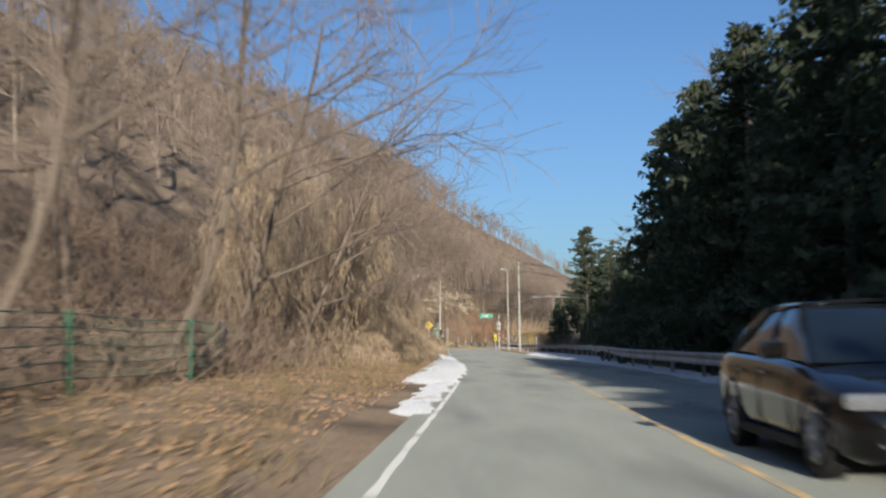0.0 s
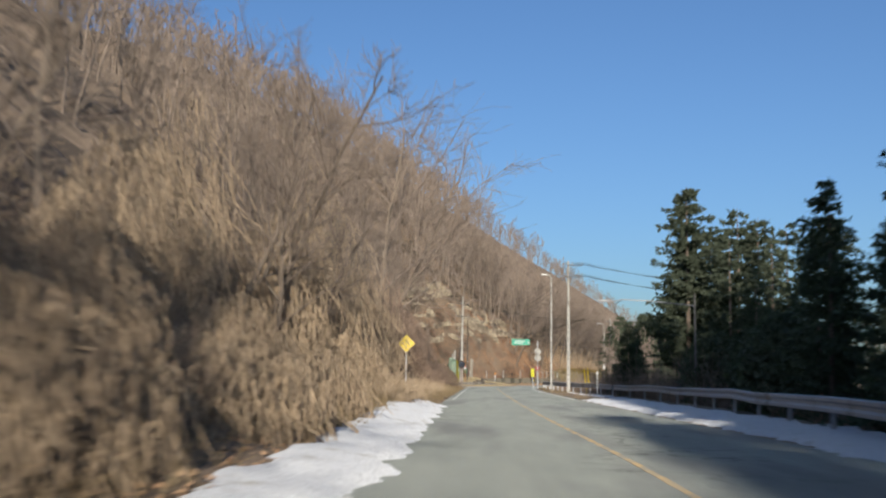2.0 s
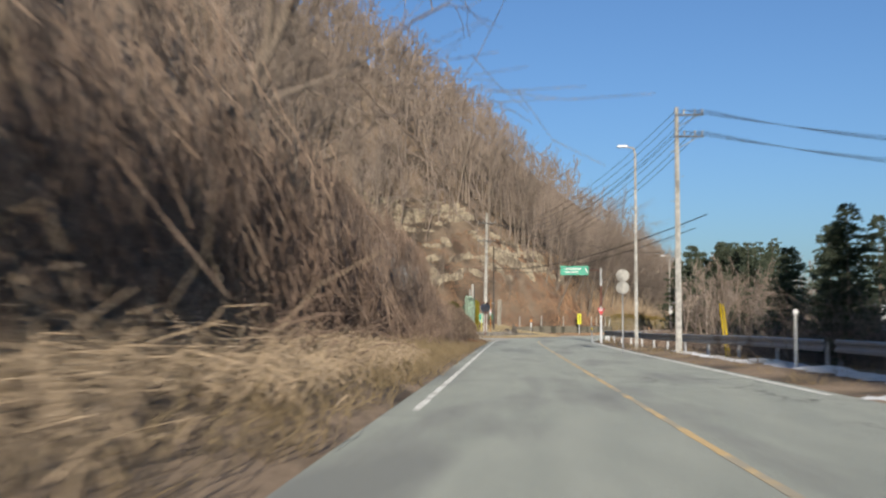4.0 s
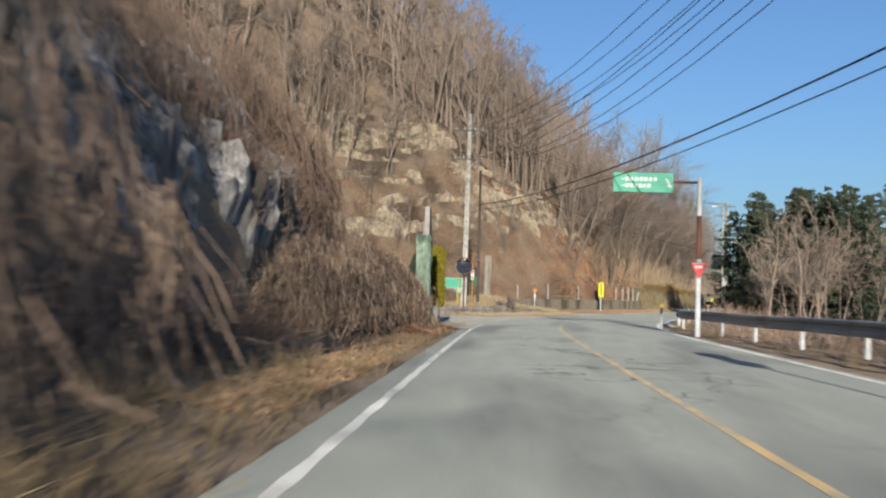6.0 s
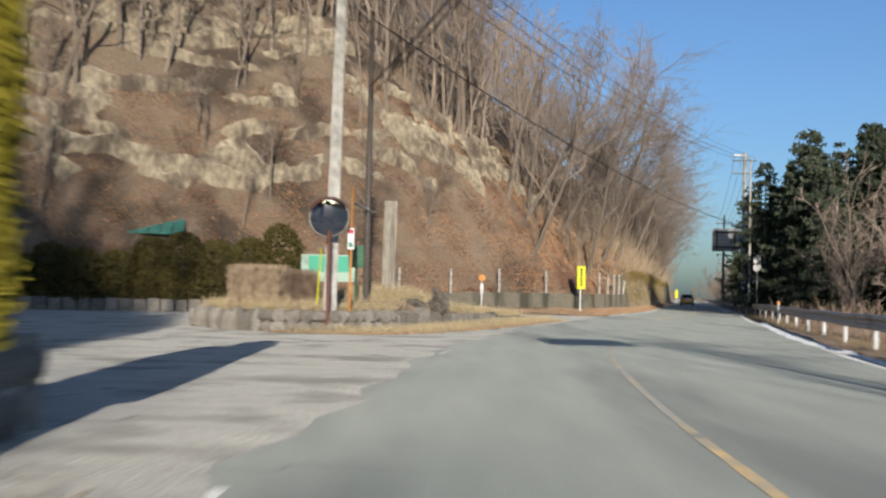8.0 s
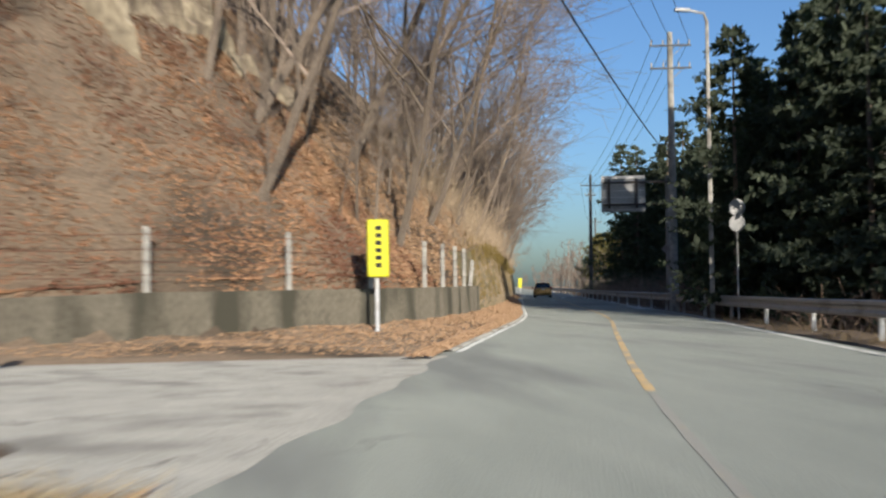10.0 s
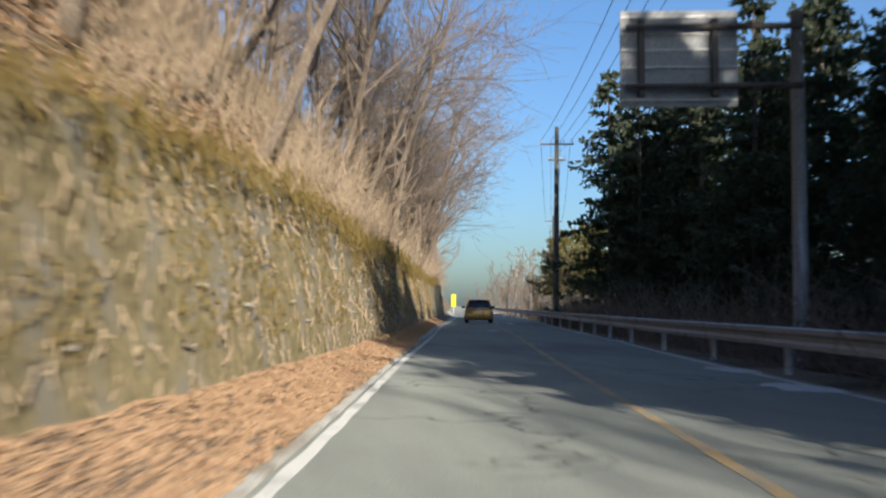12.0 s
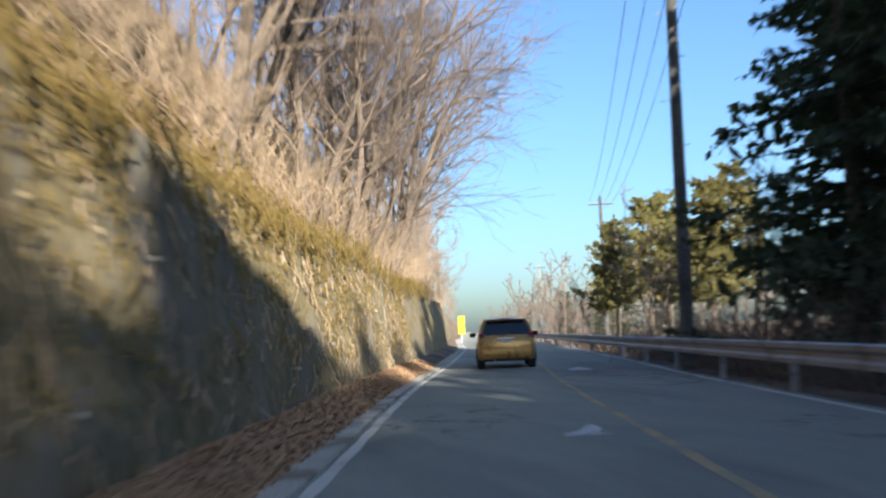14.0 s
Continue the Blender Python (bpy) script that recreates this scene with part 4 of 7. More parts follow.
def blades(P0, P1, R0, R1):
    """Many flat tapered blades as one vertex and one quad array."""
    d = P1 - P0
    a = np.cross(d, rs.normal(0, 1, d.shape))
    a /= np.maximum(np.linalg.norm(a, axis=1, keepdims=True), 1e-9)
    V = np.stack([P0 - a * R0, P0 + a * R0, P1 + a * R1, P1 - a * R1], 1).reshape(-1, 3)
    return V, np.arange(len(P0))[:, None] * 4 + np.array([[0, 1, 2, 3]])


def arcs(name, P, length, droop, radius, material, label, category, upright=0.6, segs=3, blade=False):
    """Bent flat stems that rise from the ground and hang over; brush is wider than grass."""
    n = len(P)
    a = rs.uniform(0, math.tau, n)
    d = np.stack([np.cos(a), np.sin(a), rs.uniform(upright * 0.5, upright * 2.5, n)], 1)
    d /= np.linalg.norm(d, axis=1, keepdims=True)
    L = length * rs.uniform(0.5, 1.3, n)[:, None] / segs
    wide = 1.0 if blade else 1.35
    p, out = P - np.array([0, 0, 0.05]), []
    for k in range(segs):
        q = p + d * L
        out.append(blades(p, q, radius * wide * (1 - 0.25 * k), radius * wide * (0.75 - 0.25 * k)))
        p = q
        d = d + rs.normal(0, 0.22, d.shape) + np.array([0, 0, -droop])
        d /= np.linalg.norm(d, axis=1, keepdims=True)
    me = mesh_np(name, *join_np(out))
    me.materials.append(material)
    return tagged(new(name, me), label, category, kind="stuff")


def clumps(P, per, sigma):
    return np.repeat(P, per, 0) + np.concatenate([rs.normal(0, sigma, (len(P) * per, 2)), np.zeros((len(P) * per, 1))], 1)


def curtains(name, P, length, radius, material, label):
    """Vines that hang from the height of P."""
    n = len(P)
    d = np.stack([rs.normal(0, 0.25, n), rs.normal(0, 0.25, n), np.full(n, -1.0)], 1)
    p, out = P.copy(), []
    for k in range(3):
        q = p + d * (length * rs.uniform(0.5, 1.2, n)[:, None] / 3)
        out.append(blades(p, q, radius * 1.35, radius * 1.1))
        p = q
        d = d + rs.normal(0, 0.2, d.shape)
    me = mesh_np(name, *join_np(out))
    me.materials.append(material)
    return tagged(new(name, me), label, "vines", kind="stuff")


hang = []
for y, D, h in ((64, 2.2, 4.5), (68, 3.2, 6.5), (72.5, 1.6, 5.6), (77, 1.0, 5.0), (80, 2.6, 7.0), (86, 1.0, 4.0), (83, 1.8, 6.0), (90, 1.3, 5.2), (97, 1.6, 5.5), (104, 1.5, 5.0), (112, 1.2, 4.2), (120, 1.2, 4.5), (46, 2.5, 4.5), (38, 2.0, 5.0)):
    o = float(toe(y)) - D
    c = np.array([float(centre(y)) + o, y, float(ground_z(o, y))])
    n = 300
    a, r = rs.uniform(0, math.tau, n), 1.5 * rs.rand(n) ** 0.5
    hang.append(c + np.stack([r * np.cos(a), 1.3 * r * np.sin(a), h * (1 - 0.22 * r ** 2 / 1.5) * rs.uniform(0.45, 1.0, n)], 1))
for x, y, h, r in ((-3.3, 43.0, 6.2, 1.4), (-4.0, 47.0, 6.4, 1.5), (-4.6, 39.0, 6.2, 1.5), (-5.6, 33.0, 6.2, 1.5)):
    n = 480
    a, q, u = rs.uniform(0, math.tau, n), r * rs.rand(n) ** 0.4, rs.rand(n) ** 0.7
    hang.append(np.stack([x + q * np.cos(a) * (1.1 - 0.4 * u), y + 1.3 * q * np.sin(a) * (1.1 - 0.4 * u), at(x, y) + 0.8 + h * u], 1))
    plant_tree(NEAR[int(y) % 5], x - 0.3, y + 0.2, at(x, y), 0.3, 0.85, "leafless tree draped with dead vines beside the road", "trees on the hillside")
domes = []
for y, D, rx, ry, h in ((61, 2.6, 1.6, 2.2, 2.4), (65.5, 0.6, 1.3, 2.0, 1.7), (67, 4.0, 1.8, 2.4, 3.6), (71, 1.6, 1.5, 2.0, 2.6), (75.5, 0.3, 1.2, 2.2, 1.5), (76.5, 3.0, 1.7, 2.4, 3.6), (81, 1.4, 1.4, 2.0, 2.2),
                        (86, 2.6, 1.7, 2.6, 3.4), (92, 1.6, 1.5, 2.8, 2.6), (100, 1.4, 1.6, 3.0, 3.0), (108, 1.6, 1.5, 3.0, 2.6), (117, 1.2, 1.5, 3.0, 1.6), (54, 3.4, 1.6, 2.4, 2.6), (47, 4.2, 1.6, 2.6, 2.6),
                        (38, -1.6, 1.3, 2.2, 1.3), (42.5, -2.2, 1.2, 2.0, 1.2), (46, -0.6, 1.5, 2.2, 2.2), (49.5, -2.3, 1.3, 2.0, 1.3), (53.5, -0.8, 1.5, 2.2, 2.1), (57, -1.9, 1.2, 2.2, 1.2), (60.5, -0.7, 1.4, 2.0, 1.8), (63.5, -1.3, 1.1, 1.8, 1.1)):
    o = float(toe(y)) - D
    n = 1000
    a, u = rs.uniform(0, math.tau, n), rs.uniform(0.05, 1, n)
    r = np.sqrt(1 - u ** 2) * (1 + 0.16 * np.sin(3 * a + y) + 0.08 * rs.normal(0, 1, n))
    domes.append(np.stack([float(centre(y)) + o + rx * r * np.cos(a), y + ry * r * np.sin(a), float(ground_z(o, y)) + h * u * (1 + 0.12 * np.sin(2 * a + 1.3 * y)) + 0.2], 1))
domes, hang = np.concatenate(domes), np.concatenate(hang)
curtains("hanging_vines", domes[domes[:, 1] < 89], 0.9, 0.0097, VINE, "tan dead vines heaped over bushes on the bank")
curtains("hanging_vines", hang[hang[:, 1] < 89], 2.2, 0.0083, VINE, "tan dead vines hanging over trees and bushes")
curtains("hanging_brush", domes[domes[:, 1] > 89], 0.9, 0.0090, RED_BRUSH, "dark reddish brush heaped on the bank")
curtains("hanging_brush", hang[hang[:, 1] > 89], 2.2, 0.0080, BRUSH, "brown brush hanging over the bank")
toe_off = lambda lo, hi: (lambda y: toe(y) - rs.uniform(lo, hi, len(y)))
arcs("undergrowth", clumps(spread_points(400, 6, 62, toe_off(-1.5, 7)), 26, 0.5), 1.9, 0.22, 0.0083, BRUSH, "tangled leafless brown undergrowth", "undergrowth", 1.0)
arcs("undergrowth", clumps(spread_points(200, 92, 136, toe_off(-0.4, 7)), 26, 0.5), 1.6, 0.34, 0.0083, RED_BRUSH, "reddish brown tangled brush on the bank", "undergrowth", 0.9)
arcs("undergrowth", clumps(spread_points(150, 60, 94, toe_off(-0.6, 7)), 26, 0.5), 1.7, 0.34, 0.0083, VINE, "tangled tan vines and dead brush on the bank", "undergrowth", 0.9)
heaps = []
for k, y in enumerate((126.0, 130.0)):
    o = float(toe(y)) + 0.25 * math.sin(k * 2.1)
    c = np.array([float(centre(y)) + o, y, max(0.0, float(ground_z(o, y)))])
    h = 2.9 + 0.4 * math.sin(k * 1.7)
    a, r = rb.uniform(0, math.tau, 620), 1.7 * rb.rand(620) ** 0.5
    heaps.append(c + np.stack([r * np.cos(a), 1.3 * r * np.sin(a), h * (1 - 0.2 * r ** 2) * rb.uniform(0.35, 1.0, 620)], 1))
    plant_tree(NEAR[k % 6], c[0], y, c[2] - 0.1, 0.4 + k, 0.4, "low leafless tree tangled with brown brush", "trees on the hillside")
curtains("hanging_brush", np.concatenate(heaps), 1.5, 0.009, BRUSH, "dark brown brush tangled before the rock face")


def heap(x, y, z, rx, ry, h, n):
    """Feet of hanging stems spread over a rounded, lumpy heap."""
    a, u = rs.uniform(0, math.tau, n), rs.uniform(0.0, 1, n)
    r = np.sqrt(1 - u ** 2) * (1 + 0.16 * np.sin(3 * a + y) + 0.12 * rs.normal(0, 1, n))
    return np.stack([x + rx * r * np.cos(a), y + ry * r * np.sin(a), z + h * u * (1 + 0.14 * np.sin(2 * a + 1.3 * y)) + 0.35], 1)


shrubs = np.concatenate([heap(-1.75, 153.4, 0.1, 1.0, 1.9, 1.7, 2600), heap(-2.15, 149.2, 0.2, 1.15, 2.2, 1.75, 2800), heap(-2.5, 144.6, 0.2, 1.1, 2.4, 1.6, 2600)])
curtains("hanging_brush", shrubs, 0.42, 0.0075, RED_BRUSH, "reddish brown brush heaped over the ditch")
curtains("hanging_brush", shrubs[rs.permutation(len(shrubs))[:3600]] + rs.normal(0, 0.06, (3600, 3)), 0.5, 0.007, VINE, "tan dead stems over the roadside brush")
by_ = np.concatenate([rs.uniform(152, 161, 3000), rs.uniform(128, 152, 1300)])
bo_ = toe(by_) + np.where(by_ > 152, 0.9 - rs.uniform(0, 4.5, len(by_)), -1.5 - rs.uniform(0, 3.7, len(by_)))
curtains("hanging_brush", np.stack([centre(by_) + bo_ + 0.35, by_, np.maximum(ground_z(bo_, by_), 0) + rs.uniform(0.3, 2.2, len(by_)) ** 1.1 + 0.35], 1), 1.5, 0.009, RED_BRUSH, "reddish brown brush hanging over the rock face")
arcs("undergrowth", clumps(spread_points(200, 147, 156.2, lambda y: toe(y) - rs.uniform(-1.0, 3.0, len(y))), 26, 0.4), 1.3, 0.45, 0.009, RED_BRUSH, "reddish brown brush leaning over the ditch", "undergrowth", 1.2)
arcs("undergrowth", clumps(spread_points(130, 143, 156.2, lambda y: -4.7 - rs.uniform(0, 1.9, len(y))), 36, 0.28), 0.6, 0.5, 0.0083, RED_BRUSH, "reddish brown brush leaning over the ditch", "undergrowth", 1.0)
arcs("undergrowth", clumps(np.stack([rs.uniform(-1.9, -0.6, 60), rs.uniform(151, 156.4, 60), np.full(60, 0.02)], 1), 26, 0.22), 0.6, 0.6, 0.007, RED_BRUSH, "reddish brown brush before the green wall", "undergrowth", 0.8)
arcs("undergrowth", clumps(spread_points(70, 133, 147, toe_off(-1.7, -0.4)), 40, 0.35), 1.2, 0.3, 0.0075, RED_BRUSH, "reddish brown brush leaning over the ditch", "undergrowth", 1.2)
arcs("undergrowth", clumps(spread_points(380, 126, 161, toe_off(2.2, 9)), 30, 0.45), 1.8, 0.25, 0.0083, BRUSH, "reddish brown brush over the rocks", "undergrowth", 0.9)
arcs("undergrowth", clumps(spread_points(420, 180, 236, toe_off(1, 26)), 14, 0.7), 1.0, 0.2, 0.0083, TWIG, "sparse dead stems on the leafy slope", "undergrowth", 1.0, 2)
arcs("undergrowth", clumps(spread_points(480, 236, 350, toe_off(0.7, 5)), 24, 0.5), 1.5, 0.28, 0.0062, VINE, "dry brush overhanging the retaining wall", "undergrowth", 0.9)
arcs("undergrowth", clumps(spread_points(300, 237, 320, toe_off(0.6, 6.5)), 20, 0.5), 2.5, 0.2, 0.0062, VINE, "tangled pale stems above the retaining wall", "undergrowth", 1.1)
arcs("undergrowth", clumps(spread_points(320, 8, 214, lambda y: guard_x(y) - centre(y) + rs.uniform(0.8, 7, len(y))), 26, 0.5), 1.3, 0.25, 0.0097, BRUSH, "dark brush behind the guardrail", "undergrowth", 1.0, 2)
tall_bush = spread_points(360, 92, 134, lambda y: guard_x(y) - centre(y) + rs.uniform(1.2, 9, len(y)))
gap_lo, gap_hi = 0.287 * tall_bush[:, 1] - 19.6, 0.245 * tall_bush[:, 1] - 12.3     # clearing in front of the notice board
tall_bush = tall_bush[(tall_bush[:, 0] < gap_lo) | (tall_bush[:, 0] > gap_hi)]
arcs("undergrowth", clumps(tall_bush, 26, 0.6), 2.7, 0.2, 0.0105, TWIG, "tall brown leafless bushes behind the guardrail", "undergrowth", 1.3)
arcs("undergrowth", clumps(spread_points(260, 214, 330, lambda y: guard_x(y) - centre(y) + rs.uniform(0.8, 5, len(y))), 26, 0.5), 1.3, 0.25, 0.0097, BRUSH, "dark brush behind the guardrail", "undergrowth", 1.0, 2)
arcs("undergrowth", clumps(spread_points(260, 236, 300, lambda y: guard_x(y) - centre(y) + rs.uniform(1.0, 4.2, len(y))), 26, 0.5), 2.2, 0.22, 0.009, TWIG, "brown leafless bushes in front of the conifers", "undergrowth", 1.2)
arcs("dry_grass", clumps(spread_points(430, 74, 106, lambda y: -4.4 - rs.rand(len(y)) * 3.6), 38, 0.34), 0.7, 0.6, 0.008, VINE, "tan dead grass heaped on the verge", "grass", 0.9, 3, True)
arcs("dry_grass", clumps(spread_points(280, 60, 94, toe_off(-0.9, 3.6)), 34, 0.42), 0.8, 0.6, 0.0075, VINE, "pale straw heaped over the bank", "grass", 0.9, 3, True)
arcs("dry_grass", clumps(spread_points(1150, 4, 136, lambda y: np.where((y > 12) & (y < 81), -4.5, -3.6) - rs.uniform(0, 1, len(y)) ** 1.2 * (-toe(y) - 3.8)), 13, 0.16), 0.42, 0.35, 0.006, DRY_GRASS, "dry yellow grass on the verge", "grass", 1.2, 2, True)
arcs("dry_grass", clumps(spread_points(500, 104, 163, lambda y: -3.6 - rs.uniform(0, 1, len(y)) ** 1.5 * 2.2), 10, 0.14), 0.3, 0.35, 0.006, DRY_GRASS, "dry yellow grass on the verge", "grass", 1.2, 2, True)
arcs("dry_grass", clumps(spread_points(300, 100, 232, lambda y: right_edge(y) + 0.4 + rs.uniform(0, 1, len(y)) * np.maximum(guard_x(y) - centre(y) - right_edge(y), 0.3)), 12, 0.15), 0.3, 0.35, 0.006, DRY_GRASS, "dry grass under the guardrail", "grass", 1.2, 2, True)


def leaf_litter(P, size, label, material=None):
    P = P[fbm(P[:, 0] / 2.2, P[:, 1] / 2.2, 3) + 0.25 * rs.rand(len(P)) > 0.40]
    n = len(P)
    a, b = rs.uniform(0, math.tau, n), rs.normal(0, 0.6, (n, 3))
    u = np.stack([np.cos(a), np.sin(a), 0.5 * b[:, 0]], 1) * size * rs.uniform(0.6, 1.3, n)[:, None]
    v = np.stack([-np.sin(a), np.cos(a), 0.6 * b[:, 1]], 1) * size * 0.55
    c = P + np.array([0, 0, 0.03])
    V = np.stack([c - u, c - v, c + u + np.array([0, 0, 0.4 * size]), c + v], 1).reshape(-1, 3)
    me = mesh_np("fallen_leaves", V, np.arange(n)[:, None] * 4 + np.array([[0, 1, 2, 3]]))
    me.materials.append(material or LEAF)
    return tagged(new("fallen_leaves", me), label, "leaves", kind="stuff")


wy = rs.uniform(238, 312, 2200)
wo = toe(wy) - rs.uniform(0.2, 0.9, len(wy))
curtains("wall_grass", np.stack([centre(wy) + wo + 0.25, wy, wall_top(wy) + rs.uniform(-0.05, 0.3, len(wy))], 1), 0.5, 0.008, OCHRE, "ochre grass and moss hanging over the wall top")
arcs("wall_grass", np.stack([centre(wy) + wo - 0.2, wy, ground_z(wo - 0.2, wy)], 1), 0.6, 0.4, 0.008, OCHRE, "ochre dry grass on top of the wall", "grass", 1.0, 2, True)
my_ = rs.uniform(236, 300, 9000)
mt_ = 1 - rs.rand(len(my_)) ** 1.6 * 0.75
keep = fbm(my_ / 1.6, mt_ * 2.2, 3) > 0.46
my_, mt_ = my_[keep], mt_[keep]
mz_ = mt_ * (wall_top(my_) + 0.1)
curtains("wall_moss", np.stack([centre(my_) + toe(my_) + 0.17 - 0.165 * mz_, my_, mz_], 1), 0.10, 0.009, OCHRE, "ochre moss tufts hanging on the upper wall face")
fy2 = rs.uniform(236, 300, 1500)
fz2 = rs.uniform(0.25, 2.7, len(fy2))
curtains("wall_plants", np.stack([centre(fy2) + toe(fy2) + 0.16 - 0.165 * fz2, fy2, fz2 + 0.1], 1), 0.28, 0.008, VINE, "dead weeds and roots clinging to the wall")
ly_ = rs.uniform(236, 300, 260)
lz_ = rs.uniform(0.3, 2.8, len(ly_))
lx_ = centre(ly_) + toe(ly_) + 0.24 - 0.165 * lz_
u_, w_ = rs.normal(0, 0.022, (2, len(ly_), 3))
me = mesh_np("caught_leaves", np.stack([np.stack([lx_, ly_, lz_], 1) + d for d in (-u_, -w_ * 0.6, u_, w_ * 0.6)], 1).reshape(-1, 3), np.arange(len(ly_))[:, None] * 4 + np.array([[0, 1, 2, 3]]))
me.materials.append(STRAW)
tagged(new("caught_leaves", me), "pale dead leaves caught on the mossy wall", "leaves", kind="stuff")
leaf_litter(spread_points(26000, 236, 300, toe_off(0.4, 5)), 0.09, "brown fallen leaves above the wall")
leaf_litter(spread_points(44000, 214, 300, lambda y: -3.35 + (toe(y) + 3.5) * rs.uniform(0, 1, len(y))), 0.045, "drift of orange-brown fallen leaves along the wall")
leaf_litter(spread_points(30000, 225, 240, lambda y: toe(y) - 0.4 - 9 * rs.uniform(0, 1, len(y)) ** 1.1), 0.07, "tan fallen leaves covering the slope above the fence")
leaf_litter(spread_points(80000, 198, 229, lambda y: toe(y) - 0.5 - 10 * rs.uniform(0, 1, len(y)) ** 1.2), 0.07, "russet fallen leaves covering the slope", RED_LEAF)
gy_ = rs.uniform(212, 262, 15000)
go_ = -3.64 + 0.44 * rs.rand(len(gy_)) ** 1.4
leaf_litter(np.stack([centre(gy_) + go_, gy_, np.full(len(gy_), 0.045)], 1), 0.045, "orange-brown fallen leaves lying on the gutter")
ey_ = rs.uniform(149.5, 158.5, 14000)
ex_ = np.interp(ey_, [149, 155, 158.5], [-0.15, -0.25, -0.1]) - 2.6 * rs.rand(len(ey_)) ** 1.4
leaf_litter(np.stack([ex_, ey_, np.maximum(ground_z(ex_ - centre(ey_), ey_), 0.0) + 0.25 * np.exp(-((ex_ + 1.0) / 0.6) ** 2) * rs.rand(len(ey_))], 1), 0.055, "russet leaves piled before the green wall", RED_LEAF)
leaf_litter(spread_points(26000, 166, 240, toe_off(8, 26)), 0.08, "brown fallen leaves on the upper slope")
leaf_litter(spread_points(5000, 130, 163, lambda y: -3.7 - rs.uniform(0, 0.9, len(y))), 0.06, "brown fallen leaves in the ditch")
leaf_litter(spread_points(7000, 4, 60, lambda y: -4.2 - rs.uniform(0, 6, len(y))), 0.06, "brown fallen leaves on the verge")


# ---------- guardrail ----------
RAIL_SECTION = [(0.0, 0.44), (0.05, 0.46), (0.05, 0.53), (0.0, 0.58), (0.0, 0.64), (0.05, 0.69), (0.05, 0.76), (0.0, 0.79), (-0.012, 0.78), (0.036, 0.75), (0.036, 0.70), (-0.014, 0.65), (-0.014, 0.57), (0.036, 0.52), (0.036, 0.47), (-0.012, 0.45)]


def guardrail(y0, y1, spacing, post_mat, label):
    """Posts and one beam a span, along the line behind the right lane."""
    gr = thing("guardrail", label, "guardrail", "guardrails along the road")
    n = int(round((y1 - y0) / spacing))
    ys = np.linspace(y0, y1, n + 1)
    pts = [Vector((float(guard_x(y)), y, at(float(guard_x(y)), y))) for y in ys]
    for i, p in enumerate(pts):
        part("post", Geo().tube([p + Vector((0.09, 0, -0.3)), p + Vector((0.09, 0, 0.74))], [0.062, 0.062], 10), post_mat, gr)
    for a, b in zip(pts, pts[1:]):
        g = Geo()
        d = (b - a).normalized()
        side = Vector((-d.y, d.x, 0)).normalized()
        m = len(RAIL_SECTION)
        v = [q + side * s + Vector((0, 0, z)) for q in (a - d * 0.06, b + d * 0.06) for s, z in RAIL_SECTION]
        g.add(v, [[k, (k + 1) % m, (k + 1) % m + m, k + m] for k in range(m)] + [list(range(m)), list(range(2 * m - 1, m - 1, -1))])
        part("rail", g, RAIL, gr)
    return gr


guardrail(-30, 112, 4.7, GALV, "weathered grey steel guardrail behind roadside snow")
guardrail(113, 176, 4.5, WHITE_PAINT, "grey steel guardrail on white posts at the bend")
guardrail(177, 300, 4.7, WHITE_PAINT, "weathered grey steel guardrail on pale posts")
guardrail(300.2, 420, 9.0, GALV, "weathered grey steel guardrail along the far road")


# ---------- signs and poles ----------
def bars(parent, name, rects, y, material, thick=0.004):
    """Flat raised bars, each x, z, width, height."""
    g = Geo()
    for x, z, w, h in rects:
        g.box((x, y, z), (w, thick, h))
    return part(name, g, material, parent)


def disc(r, y0, y1, n=28):
    g = Geo()
    v = [(r * math.cos(k * math.tau / n), y, r * math.sin(k * math.tau / n)) for y in (y0, y1) for k in range(n)]
    return g.add(v, [list(range(n - 1, -1, -1)), list(range(n, 2 * n))] + [[k, (k + 1) % n, (k + 1) % n + n, k + n] for k in range(n)])


def base(x, y):
    return Vector((x, y, at(x, y)))


def warning_sign(x, y, zc, half, mat, pole_mat, label, front=True, turn=0.0):
    b = base(x, y)
    h = zc - b.z
    ob = thing("warning_sign", label, "road sign", m=Matrix.Translation(b) @ Matrix.Rotation(turn, 4, 'Z'))
    part("post", Geo().tube([(0, 0.05, -0.3), (0, 0.05, h + half * 0.5)], [0.032, 0.032], 10), pole_mat, ob)
    c = 0.05
    outline = [(half - c, -c), (half, 0), (half - c, c), (c, half - c), (0, half), (-c, half - c), (-half + c, c), (-half, 0), (-half + c, -c), (-c, -half + c), (0, -half), (c, -half + c)]
    p = part("panel", Geo().plate([(q, w + h) for q, w in outline], 0.0, 0.012), mat, ob)
    if front:
        g = Geo().box((-0.01, -0.004, h - 0.02), (0.03, 0.006, half * 1.15))
        m = Matrix.Rotation(radians(-38), 4, 'Y')
        g.box((0.075, -0.004, h + 0.0), (0.026, 0.006, half * 0.55), m)
        part("pictogram", g, GREY_POLE, p, "worn grey merge pictogram")
    return ob


warning_sign(-1.27, 86.15, 2.5, 0.37, YELLOW_SIGN, WHITE_PAINT, "yellow diamond merging-traffic sign on a white post in dead weeds", True, 0.05)
warning_sign(25.85, 242.0, 2.76, 0.36, GALV, GALV, "grey back of a diamond road sign on a steel post", False, radians(-14))


